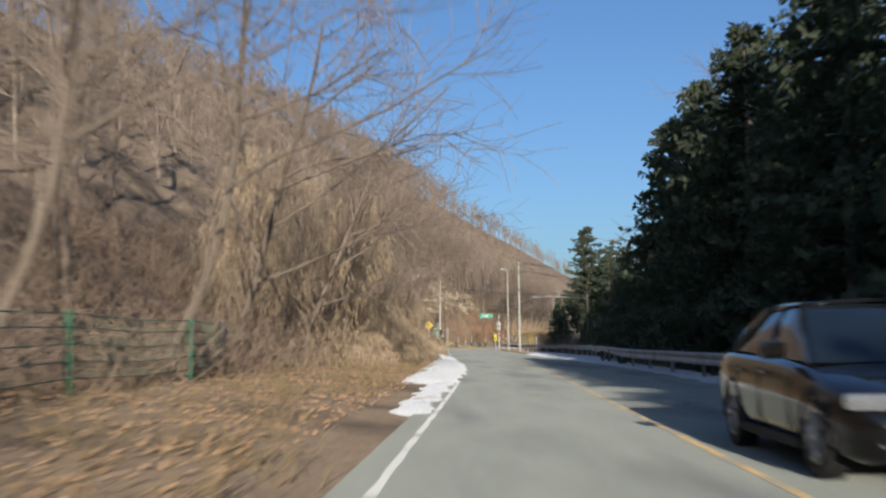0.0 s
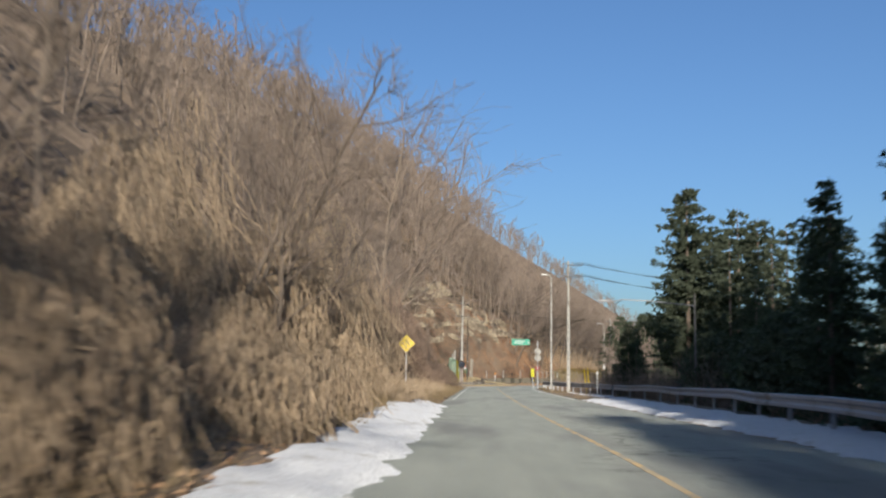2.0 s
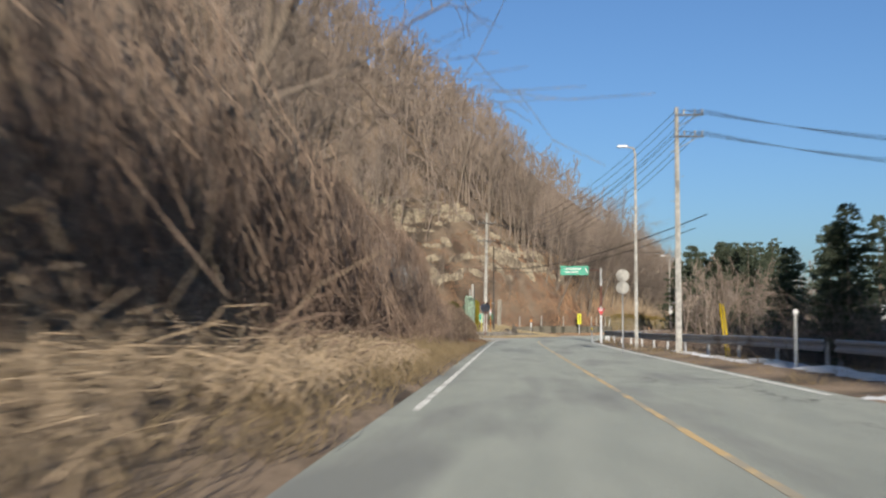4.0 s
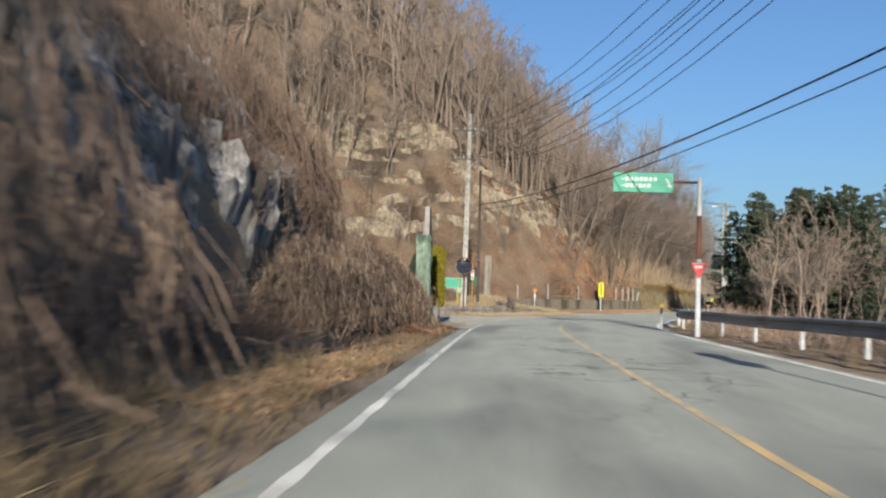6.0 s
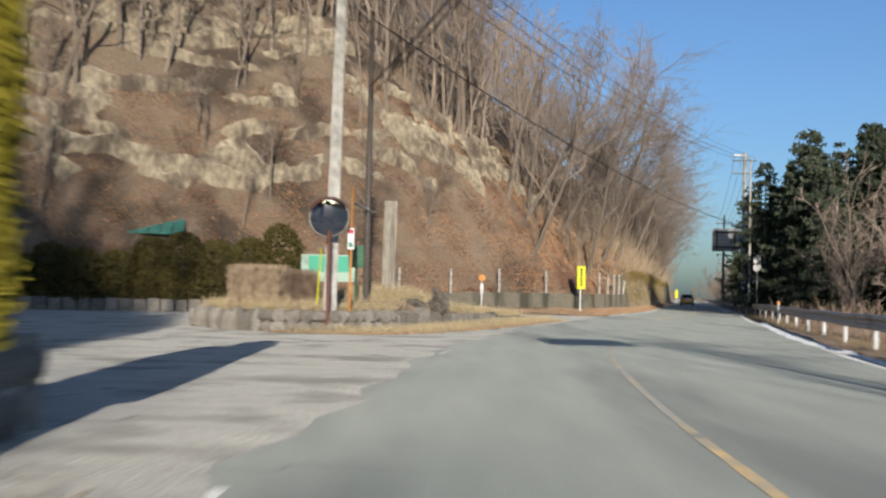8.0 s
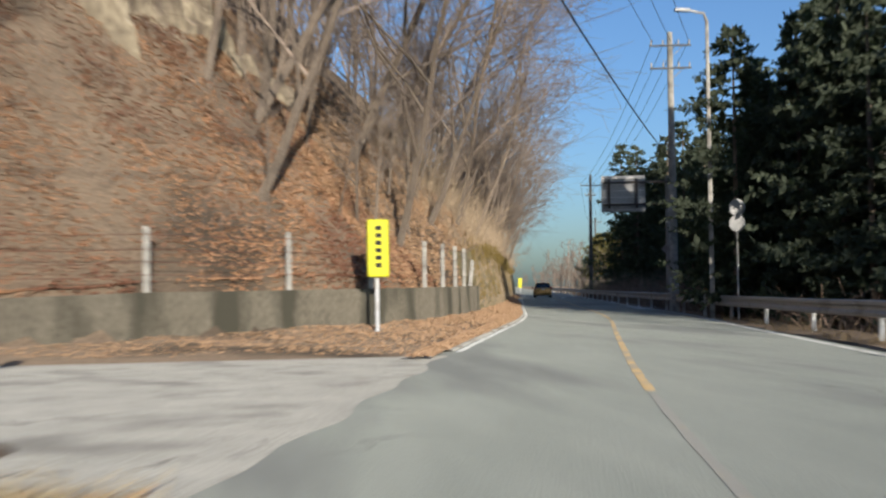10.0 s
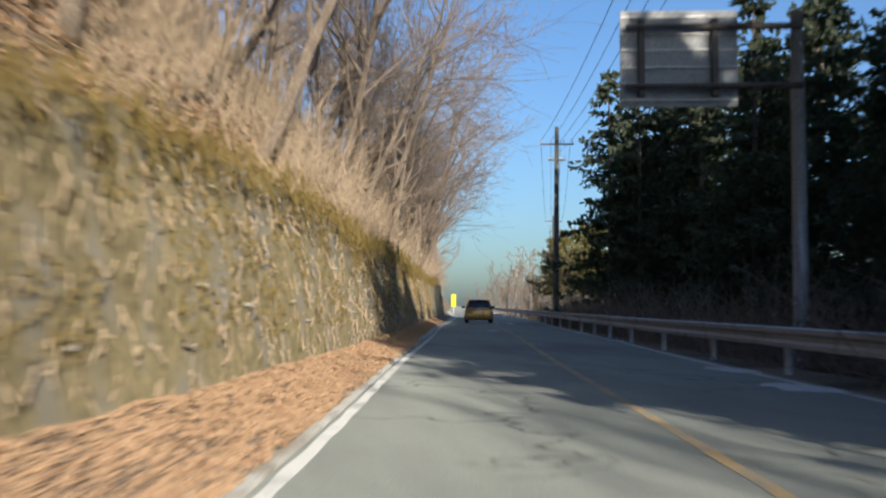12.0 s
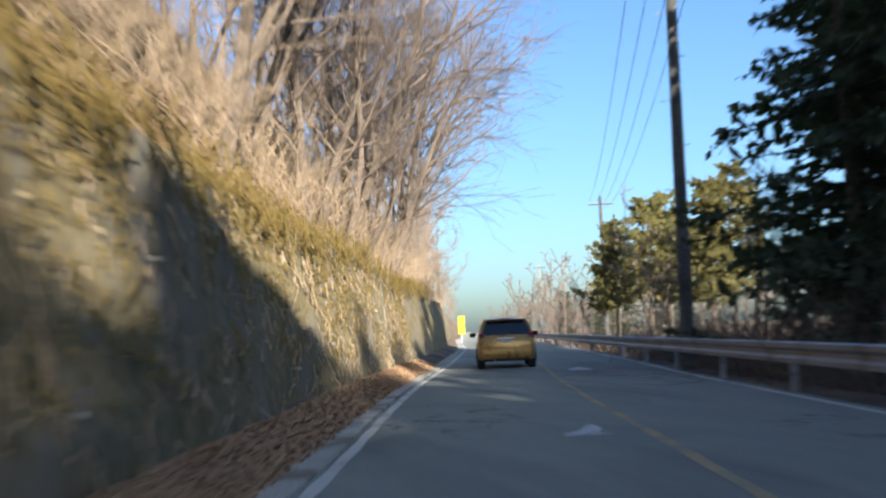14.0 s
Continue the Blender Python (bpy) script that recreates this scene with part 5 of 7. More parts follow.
def round_signs(x, y, zs, r, label, mat, pole=GALV):
    b = base(x, y)
    ob = thing("round_road_sign", label, "road sign", "round road signs", m=Matrix.Translation(b))
    part("post", Geo().tube([(0, 0.05, -0.3), (0, 0.05, max(zs) - b.z + 0.1)], [0.034, 0.034], 10), pole, ob)
    for z in zs:
        d = part("panel", disc(r, 0.0, 0.015), mat, ob)
        d.location = (0, 0, z - b.z)
        k = part("rim", disc(r * 1.04, 0.006, 0.02), mat, d)
    return ob


round_signs(6.32, 127.5, (3.22, 2.72), 0.26, "pale backs of two round signs on one post", POLE)
round_signs(22.85, 228.2, (3.62, 3.1), 0.27, "pale backs of two round signs on one post", GALV)

# direction sign on a cantilever post
dx, dy = 7.82, 157.0
b = base(dx, dy)
ds = thing("direction_sign", "green direction sign on a rusty white cantilever post", "road sign", m=Matrix.Translation(b))
dp = part("post", Geo().tube([(0, 0, -0.4), (0, 0, 2.5), (0, 0, 5.1 - b.z)], [0.085, 0.08, 0.07], 14), WHITE_PAINT, ds, "white post with flaking paint")
part("rust_band", Geo().tube([(0, 0, 2.5), (0, 0, 3.9)], [0.084, 0.080], 14), RUST, dp, "rusty brown middle of the post")
part("arm", Geo().tube([(0.0, 0, 4.98), (-0.85, 0.25, 5.02), (-2.6, 0.3, 5.05)], [0.045, 0.04, 0.035], 10), RUST, ds, "rusty arm")
gp = part("panel", Geo().box((-1.79, 0.22, 4.98), (1.94, 0.03, 0.64), None, 0.01), GREEN_SIGN, ds)
g = Geo()
for zz, x0, ws in ((5.09, -2.5, (0.1, 0.13, 0.13, 0.14, 0.12, 0.14, 0.13, 0.13)), (4.87, -2.5, (0.1, 0.12, 0.13, 0.12, 0.14, 0.1, 0.13))):
    q, g = x0, Geo()
    for w in ws:
        g.box((q + w / 2, 0.201, zz), (w * 0.8, 0.006, 0.12 if q > -2.4 else 0.03))
        q += w + 0.02
    part("lettering", g, WHITE_PAINT, gp, "row of unreadable white lettering")

part("arrow", Geo().box((-0.98, 0.201, 4.99), (0.05, 0.006, 0.3), Matrix.Rotation(radians(-28), 4, 'Y')).box((-0.93, 0.201, 4.86), (0.16, 0.006, 0.05), Matrix.Rotation(radians(20), 4, 'Y')), WHITE_PAINT, gp, "white arrow")
ss = thing("stop_sign", "red downward triangle sign fixed to a white post", "road sign", m=Matrix.Translation((dx, dy - 0.1, 0)))
tri = part("panel", Geo().plate([(-0.24, 2.36), (-0.255, 2.33), (-0.02, 1.86), (0.02, 1.86), (0.255, 2.33), (0.24, 2.36)], 0.0, 0.012), RED_SIGN, ss)
bars(tri, "lettering", [(-0.09, 2.23, 0.07, 0.09), (0, 2.23, 0.07, 0.09), (0.09, 2.23, 0.07, 0.09)], -0.004, WHITE_PAINT)
part("border", Geo().plate([(-0.21, 2.345), (0.21, 2.345), (0.21, 2.33), (-0.21, 2.33)], -0.003, 0.004), WHITE_PAINT, tri)


def utility_pole(x, y, top, r, arms, label, mat=POLE, lean=(0, 0), turn=0.0, side=0.0):
    b = base(x, y)
    H = top - b.z
    ob = thing("utility_pole", label, "utility pole", "utility poles", m=Matrix.Translation(b) @ Matrix.Rotation(turn, 4, 'Z'))
    part("pole", Geo().tube([(0, 0, -0.5), (lean[0] * 0.5, lean[1] * 0.5, H * 0.5), (lean[0], lean[1], H)], [r, r * 0.82, r * 0.62], 16), mat, ob)
    for z, half in arms:
        k = (z - b.z) / H
        c = (lean[0] * k + side * half, lean[1] * k - 0.1, z - b.z)
        arm = part("crossarm", Geo().box(c, (2 * half, 0.08, 0.08), None, 0.008), GREY_POLE, ob)
        for s in (-0.92, -0.35, 0.4, 0.92):
            q = Vector(c) + Vector((s * half, 0, 0.045))
            part("insulator", Geo().tube([q, q + Vector((0, 0, 0.07)), q + Vector((0, 0, 0.1)), q + Vector((0, 0, 0.2))], [0.02, 0.042, 0.03, 0.036], 10), POLE, arm, "pale porcelain insulator")
        part("brace", Geo().tube([Vector(c) + Vector((half * 0.6, 0, -0.03)), (lean[0] * k, -0.1, z - b.z - 0.55)], [0.018, 0.018], 6), GALV, arm)
    for k in range(int(H / 1.1) - 2):
        z = 2.2 + k * 1.1
        s = 1 if k % 2 else -1
        part("step_bolt", Geo().tube([(s * r * 0.7, 0, z), (s * (r + 0.15), 0, z)], [0.012, 0.012], 6), GALV, ob)
    return ob


utility_pole(8.92, 129.5, 10.7, 0.14, ((10.35, 0.62), (9.4, 0.62)), "tall pale concrete utility pole with two crossarms", side=0.85)
utility_pole(-0.83, 185.2, 11.9, 0.17, ((10.9, 0.85), (9.2, 0.85)), "pale concrete utility pole with two crossarms beside a mirror", POLE, (0.15, 0))
utility_pole(25.3, 240.0, 12.2, 0.19, ((11.6, 0.9), (10.6, 0.9)), "stout grey concrete utility pole behind the guardrail", POLE, (0, 0), radians(-14))
utility_pole(37.0, 290.0, 11.2, 0.18, ((10.2, 0.95), (9.3, 0.5)), "grey utility pole with crossarms among trees", GREY_POLE, (0.1, 0), radians(-14))
utility_pole(52.9, 339.0, 10.4, 0.17, ((9.8, 0.9),), "distant grey utility pole beside the road", GREY_POLE, (0, 0), radians(-14))
utility_pole(70.0, 412.0, 10.2, 0.17, ((9.6, 0.9),), "distant grey utility pole beside the road", POLE, (0, 0), radians(-14))
utility_pole(-0.05, 187.4, 8.8, 0.10, (), "slim dark brown steel utility pole", DARK_POLE)


def lamp_post(x, y, top, arm, label):
    b = base(x, y)
    ob = thing("street_lamp", label, "street lamp", "street lamps", m=Matrix.Translation(b))
    H = top - b.z
    part("pole", Geo().tube([(0, 0, -0.4), (0, 0, H - 0.4), (arm * 0.15, 0, H - 0.1), (arm, 0, H)], [0.09, 0.06, 0.05, 0.04], 12), POLE, ob)
    part("lamp_head", Geo().box((arm * 1.3, 0, H), (0.55, 0.2, 0.12), None, 0.03), GALV, ob)
    return ob


b = base(12.5, 95.2)
ob = thing("street_lamp", "low street lamp with a long bracket arm beside a conifer", "street lamp", "street lamps", m=Matrix.Translation(b))
part("pole", Geo().tube([(0, 0, -0.4), (0, 0, 5.4 - b.z)], [0.07, 0.05], 12), GREY_POLE, ob)
part("arm", Geo().tube([(0, 0, 4.80 - b.z), (-2.2, 0, 5.03 - b.z), (-3.6, 0, 5.08 - b.z), (-4.1, 0, 4.98 - b.z)], [0.03, 0.028, 0.026, 0.024], 8), GALV, ob, "thin steel bracket arm")
part("cable", Geo().tube([(-3.6, 0, 5.06 - b.z), (-3.95, 0, 4.85 - b.z), (-4.0, 0, 4.55 - b.z), (-3.85, 0, 4.25 - b.z)], [0.016] * 4, 6), DARK, ob, "loose black cable hanging from the arm")
part("lamp_head", Geo().tube([(-4.1, 0, 4.99 - b.z), (-4.25, 0, 5.0 - b.z), (-4.75, 0, 5.03 - b.z), (-4.9, 0, 5.03 - b.z)], [0.03, 0.055, 0.05, 0.02], 10), GALV, ob, "flat grey lamp head")
lamp_post(8.07, 138, 10.4, -0.5, "slim grey street lamp post")
lamp_post(23.15, 231, 10.8, -0.7, "tall pale street lamp post beside the guardrail")


def sag(a, b, drop, n=14):
    a, b = Vector(a), Vector(b)
    return [a.lerp(b, k / n) - Vector((0, 0, drop * 4 * (k / n) * (1 - k / n))) for k in range(n + 1)]


def wire(a, b, drop, r, label):
    pts = sag(a, b, drop)
    return solid("overhead_wire", Geo().tube(pts, [r] * len(pts), 5, False), DARK, label, "wire", "overhead wires")


for s in (-0.9, -0.3, 0.4, 0.9):
    for za, zb in ((10.6, 11.1), (9.65, 9.4)):
        wire((9.45 + 0.57 * s, 129.4, za), (46.0, 126.0 + s, za - 0.4), 2.0 + 0.15 * s, 0.010, "thin black power line leaving over the conifers")
        wire((9.45 + 0.57 * s, 129.4, za), (-0.83 + 0.85 * s, 185.1, zb), 2.3 + 0.25 * s, 0.012, "thin black power line between poles")
wire((10.2, 129.5, 6.0), (-0.05, 187.4, 6.75), 0.83, 0.024, "thick black cable sagging over the road")
wire((9.7, 129.5, 5.4), (-0.05, 187.4, 6.45), 0.8, 0.016, "black cable sagging over the road")
for s in (-0.9, 0.0, 0.9):
    wire((-0.75 + 0.8 * s, 185.1, 11.1), (25.3 + 0.85 * s, 239.9 - 0.2 * s, 11.8), 0.9, 0.012, "thin black power line between poles")
wire((-0.05, 187.4, 8.6), (25.2, 239.9, 6.6), 0.8, 0.022, "thick black cable along the slope")
for s in (-0.9, -0.3, 0.3, 0.9):
    wire((25.3 + 0.85 * s, 239.9 - 0.2 * s, 11.8), (37.0 + 0.9 * s, 289.9 - 0.2 * s, 10.4), 0.9, 0.012, "thin black power line between poles")
    wire((37.0 + 0.9 * s, 289.9 - 0.2 * s, 10.4), (52.9 + 0.9 * s, 338.9 - 0.2 * s, 10.0), 0.9, 0.012, "thin black power line between poles")

# large sign seen from behind
bt = thing("overhead_sign", "grey ribbed back of a large cantilever road sign", "road sign", m=Matrix.Translation((27.2, 252.1, 6.15)) @ Matrix.Rotation(radians(-14), 4, 'Z'))
bp_ = part("panel", Geo().box((0, 0.06, 0), (2.4, 0.03, 2.0), None, 0.01), SIGN_BACK, bt)
for zz in (-0.86, -0.52, -0.18, 0.18, 0.52, 0.86):
    part("rib", Geo().box((0, 0.02, zz), (2.38, 0.05, 0.03)), GALV, bp_)
for xx in (-0.78, 0.72):
    part("upright", Geo().box((xx, -0.05, 0), (0.13, 0.12, 1.6), None, 0.01), DARK_POLE, bt)
for zz in (-0.6, 0.62):
    part("arm", Geo().tube([(-1.1, -0.14, zz), (2.45, -0.14, zz)], [0.055, 0.07], 10), DARK_POLE, bt)
part("post", Geo().tube([(2.4, 0.0, -6.9), (2.4, 0.0, 0.95)], [0.16, 0.13], 16), GALV, bt)

# traffic mirror
mr = thing("traffic_mirror", "round convex traffic mirror on a dark red post", "mirror", m=Matrix.Translation((-0.79, 184.2, 0)))
n, rings = 32, 7
R, depth = 0.47, 0.09
v, f = [(0, -depth, 0)], []
for i in range(1, rings + 1):
    rr = R * i / rings
    v += [(rr * math.cos(k * math.tau / n), -depth * (1 - (i / rings) ** 2), rr * math.sin(k * math.tau / n)) for k in range(n)]
f += [[0, 1 + (k + 1) % n, 1 + k] for k in range(n)]
for i in range(rings - 1):
    f += [[1 + i * n + k, 1 + i * n + (k + 1) % n, 1 + (i + 1) * n + (k + 1) % n, 1 + (i + 1) * n + k] for k in range(n)]
mg = part("mirror_glass", Geo().add(v, f, True), CHROME, mr, "silvered convex mirror face")
mb = part("mirror_back", disc(R + 0.02, 0.005, 0.05, 32), POLE, mr, "pale metal rim and back")
hood = Geo()
hv = [((R + 0.05) * math.cos(a), yy, (R + 0.05) * math.sin(a)) for yy in (-0.16, 0.02) for a in np.linspace(radians(25), radians(155), 15)]
hood.add(hv, [[k, k + 1, k + 16, k + 15] for k in range(14)])
hd = part("hood", hood, RUST, mr)
hd.modifiers.new("thick", 'SOLIDIFY').thickness = 0.012
for ob in (mg, mb, hd):
    ob.location = (0, 0, 2.84)
    ob.rotation_euler = (radians(19), 0, radians(10))
part("post", Geo().tube([(0.0, 0.1, 0.2), (0.0, 0.1, 2.9)], [0.05, 0.05], 12), RUST, mr, "dark red steel post")

# orange pole with a small plate, guy covers, meter box
op = thing("marker_pole", "slim orange pole carrying a small white plate", "pole", m=Matrix.Translation((-0.32, 185.15, 0)))
part("pole", Geo().tube([(0, 0, 0.2), (0.02, 0, 3.7)], [0.032, 0.03], 10), ORANGE, op)
pl = part("plate", Geo().box((0, -0.04, 2.38), (0.17, 0.012, 0.54), None, 0.004), WHITE_PAINT, op)
bars(pl, "red_mark", [(0, 2.56, 0.12, 0.1)], -0.049, RED_SIGN)
bars(pl, "blue_mark", [(0, 2.22, 0.1, 0.12)], -0.049, TEAL)
part("bracket", Geo().tube([(0, 0, 3.3), (0.3, 2.2, 3.3)], [0.03, 0.03], 8), GALV, op)
solid("guy_cover", Geo().tube([(-1.22, 185.75, 0.5), (-1.14, 185.9, 2.2)], [0.022, 0.022], 8), YELLOW_PAD, "yellow plastic cover on a guy wire", "guy cover")
bx = thing("meter_box", "dark green metal box fixed beside a dark pole", "box", m=Matrix.Translation((-0.33, 187.35, 2.0)))
part("case", Geo().box((0, 0, 0), (0.42, 0.25, 0.6), None, 0.02), GREEN_PAINT, bx)
part("door", Geo().box((0, -0.13, 0), (0.36, 0.012, 0.52), None, 0.004), GREEN_PAINT, bx)
part("leg", Geo().tube([(0, 0.05, -1.8), (0, 0.05, -0.3)], [0.03, 0.03], 8), GREEN_PAINT, bx)

# pillar
pg = Geo()
bm = bmesh.new()
bmesh.ops.create_grid(bm, x_segments=1, y_segments=1, size=0.5)
bm.free()
sec = [(-0.19, -0.16), (-0.15, -0.19), (0.15, -0.19), (0.19, -0.16), (0.19, 0.16), (0.15, 0.19), (-0.15, 0.19), (-0.19, 0.16)]
hts = np.linspace(0, 2.8, 12)
v = [(x * (1 - 0.02 * z + 0.02 * math.sin(3 * z + x * 9)), y * (1 - 0.02 * z), z) for z in hts for x, y in sec]
f = [[i * 8 + k, i * 8 + (k + 1) % 8, (i + 1) * 8 + (k + 1) % 8, (i + 1) * 8 + k] for i in range(11) for k in range(8)] + [[88 + k for k in range(8)]]
solid("stone_pillar", pg.add(v, f), PILLAR, "tall square weathered stone pillar on the island", "pillar", m=pose(0.46, 189.35, 0.9, 0, 0.8, 4))

# ---------- island at the junction ----------
FRONT = [(-5.2, 189.8), (-4.7, 187.3), (-3.5, 185.4), (-2.1, 184.4), (-0.8, 184.3), (0.2, 185.4), (1.2, 187.9), (2.3, 190.6), (3.9, 196.2), (5.6, 201.5)]
BACK = [(6.0, 203.6), (3.6, 204.6), (0.5, 203.8), (-2.2, 200), (-4.2, 195)]


def smooth_path(pts, step):
    out = []
    for a, c in zip(pts, pts[1:]):
        a, c = Vector((*a, 0)), Vector((*c, 0))
        k = max(1, int((c - a).length / step))
        out += [a.lerp(c, i / k) for i in range(k)]
    return out + [Vector((*pts[-1], 0))]


ring = smooth_path(FRONT + BACK + [FRONT[0]], 0.5)[:-1]
cen = Vector((-0.3, 191.5, 0))


def island_h(p):
    return float(np.interp(p.y, [185, 188, 191, 197, 204], [0.55, 0.54, 0.44, 0.28, 0.08]))


def island_z(p, s):
    """Height of the planted soil; s runs from 0 in the middle to 1 at the stones."""
    d2 = (p.x - 0.2) ** 2 + (p.y - 190.2) ** 2
    return island_h(p) + (0.06 + 0.55 * math.exp(-d2 / 5.5)) * min(1, (1 - s) * 4) + 0.04 * math.sin(p.x * 3 + p.y * 2)


v = [(*(cen + (p - cen) * 0.985).xy, -0.1) for p in ring]
SHELLS = (0.965, 0.9, 0.8, 0.68, 0.55, 0.42, 0.28, 0.14)
for s in SHELLS:
    for p in ring:
        w = cen + (p - cen) * s
        v.append((w.x, w.y, island_z(w, s) - 0.05))
v.append((*cen.xy, island_z(cen, 0)))
n, m_ = len(ring), len(SHELLS)
f = [[i * n + k, i * n + (k + 1) % n, (i + 1) * n + (k + 1) % n, (i + 1) * n + k] for i in range(m_) for k in range(n)] + [[m_ * n + k, m_ * n + (k + 1) % n, (m_ + 1) * n] for k in range(n)]
island = solid("island", Geo().add(v, f, True), GROUND, "raised planted island edged with stones at the junction", "traffic island", kind="structure")


def stone_mesh(seed):
    me = boulder((0.56, 0.52, 0.56), seed)
    me.name = "kerb_stone"
    me.materials.append(STONE)
    return me


STONES = [stone_mesh(300 + i) for i in range(7)]
walk_line = smooth_path(FRONT, 0.02)
stone_rs = np.random.RandomState(77)


def lay_stone(p, turn, l, d, h, z):
    ob = new("kerb_stone", STONES[stone_rs.randint(7)])
    ob.parent = island
    ob.matrix_basis = Matrix.Translation((p.x, p.y, z)) @ Matrix.Rotation(turn, 4, 'Z') @ Matrix.Rotation(stone_rs.normal(0, 0.1), 4, 'Y') @ Matrix.Diagonal((l, d, h, 1))


def lay_course(y_from, y_to, x_from, x_to, low, high, lo_l, hi_l):
    """A course of stones between two shares of the kerb's height."""
    k = 0
    while k < len(walk_line) - 1:
        p = walk_line[k]
        l = stone_rs.uniform(lo_l, hi_l)
        e = min(len(walk_line) - 1, k + int(l / 0.02))
        if y_from <= p.y <= y_to and x_from <= p.x <= x_to:
            q = walk_line[e]
            c = (p + q) / 2
            H = island_h(c) * (high - low) + stone_rs.uniform(0.02, 0.09)
            lay_stone(c, math.atan2(q.y - p.y, q.x - p.x) + stone_rs.normal(0, 0.08), l * 1.05, 0.34, H, island_h(c) * (low + high) / 2)
        k = e


lay_course(184, 192, -6, -2.6, 0.0, 1.0, 0.20, 0.34)
lay_course(184, 188, -2.7, 0.95, 0.0, 0.5, 0.26, 0.42)
lay_course(184, 188, -2.7, 0.95, 0.5, 1.0, 0.22, 0.40)
ROUND_STONES = STONES


def slab_mesh(seed):
    """A split stone slab, one metre a side, with worn edges and an uneven face."""
    bm = bmesh.new()
    bmesh.ops.create_cube(bm, size=1.0)
    bmesh.ops.bevel(bm, geom=bm.edges[:], offset=0.07, segments=1, affect='EDGES')
    bmesh.ops.subdivide_edges(bm, edges=bm.edges[:], cuts=1)
    r = np.random.RandomState(seed)
    for p in bm.verts:
        p.co += Vector(r.normal(0, 0.022, 3))
    me = bpy.data.meshes.new("kerb_stone")
    bm.to_mesh(me)
    bm.free()
    me.materials.append(DARK_STONE)
    return me


STONES = [slab_mesh(340 + i) for i in range(7)]
lay_course(186, 203, 0.6, 7, 0.0, 0.9, 0.7, 1.5)
BOULDERS = [(1.12, 189.15, 0.62, (0.52, 0.34, 0.26)), (2.0, 189.55, 0.68, (0.34, 0.36, 0.36)), (1.9, 192.9, 0.78, (0.24, 0.34, 0.48)), (0.05, 187.9, 0.64, (0.40, 0.3, 0.24)), (1.5, 190.9, 0.72, (0.34, 0.3, 0.30))]
for i, (x, y, z, r) in enumerate(BOULDERS):
    solid("rock", boulder(r, 330 + i), DARK_ROCK, "dark boulder set in the dry grass of the island", "rock", "boulders on the island", m=pose(x, y, z, 0, 0, 15 * math.sin(2.7 * i)))


def on_island(n, ylo=184.5, yhi=203, inset=0.93):
    P = []
    while len(P) < n:
        q = ring[rs.randint(len(ring))]
        s = rs.rand() ** 0.5 * inset
        p = cen + (q - cen) * s
        if ylo < p.y < yhi and all(math.hypot(p.x - bx, (p.y + 0.35 - by) * 0.8) > 0.95 * br[0] for bx, by, bz, br in BOULDERS):
            P.append((p.x, p.y, island_z(p, s) - 0.03))
    return np.array(P)


arcs("dry_grass", clumps(on_island(1500), 16, 0.14), 0.36, 0.5, 0.007, STRAW, "pale dry grass on the island", "grass", 1.2, 2, True)
bx_ = np.concatenate([rs.uniform(-3.75, -2.35, 2600), rs.uniform(-2.4, -1.45, 1300)])
by_ = rs.uniform(187.0, 188.5, len(bx_))
foot = np.stack([bx_, by_, np.full(len(bx_), 0.5)], 1)
tops = foot + np.stack([rs.normal(0, 0.09, len(bx_)), rs.normal(0, 0.09, len(bx_)), np.where(bx_ < -2.37, rs.uniform(0.85, 1.26, len(bx_)), rs.uniform(0.6, 1.15, len(bx_)))], 1)
tall = bx_ < -2.37
for pick, radius, mat, label in ((tall & (rs.rand(len(bx_)) < 0.6), 0.008, VINE, "tan leafless stems of a clipped shrub on the island"), (~tall, 0.008, RED_BRUSH, "reddish brown leafless shrub beside the mirror post")):
    me = mesh_np("clipped_shrub", *prisms(foot[pick], tops[pick], radius, 0.004, 3))
    me.materials.append(mat)
    tagged(new("clipped_shrub", me), label, "shrub", kind="stuff")
tw_ = rs.permutation(len(bx_))[:2600]
arcs("clipped_shrub", foot[tw_] + (tops[tw_] - foot[tw_]) * rs.uniform(0.55, 0.95, (len(tw_), 1)), 0.24, 0.1, 0.004, RED_BRUSH, "fine reddish twigs of the clipped shrub", "shrub", 1.1, 2)
fp = [walk_line[int(k)] for k in rs.uniform(330, len(walk_line), 620)]
FP = np.array([(p.x + 0.15 + 1.15 * rs.rand() ** 1.3, p.y - rs.uniform(0, 0.5), 0.0) for p in fp])
arcs("dry_grass", clumps(FP, 12, 0.16), 0.30, 0.4, 0.006, STRAW, "dry grass along the island stones", "grass", 1.2, 2, True)
fp = [walk_line[int(k)] for k in rs.uniform(300, len(walk_line), 9000)]
leaf_litter(np.array([(p.x + 0.1 + 1.35 * rs.rand(), p.y - rs.uniform(0, 0.6), 0.0) for p in fp]), 0.05, "brown fallen leaves along the island stones")

# signboard, small sign, yellow pad
gb = thing("signboard", "faded mint and green signboard on two posts", "signboard", m=Matrix.Translation((-2.55, 202, 0)))
bd = part("board", Geo().box((0, 0, 1.95), (2.2, 0.06, 1.1), None, 0.01), MINT, gb)
part("green_field", Geo().box((0.05, -0.034, 2.12), (1.7, 0.006, 0.66)), GREEN_SIGN, bd, "plain green painted field")
for x in (-0.9, 0.9):
    part("post", Geo().tube([(x, 0.06, 0), (x, 0.06, 2.4)], [0.05, 0.05], 10), DARK_POLE, gb)
sg = thing("marker_sign", "small orange disc sign on a white post", "sign", m=Matrix.Translation((3.87, 204.6, 0.05)))
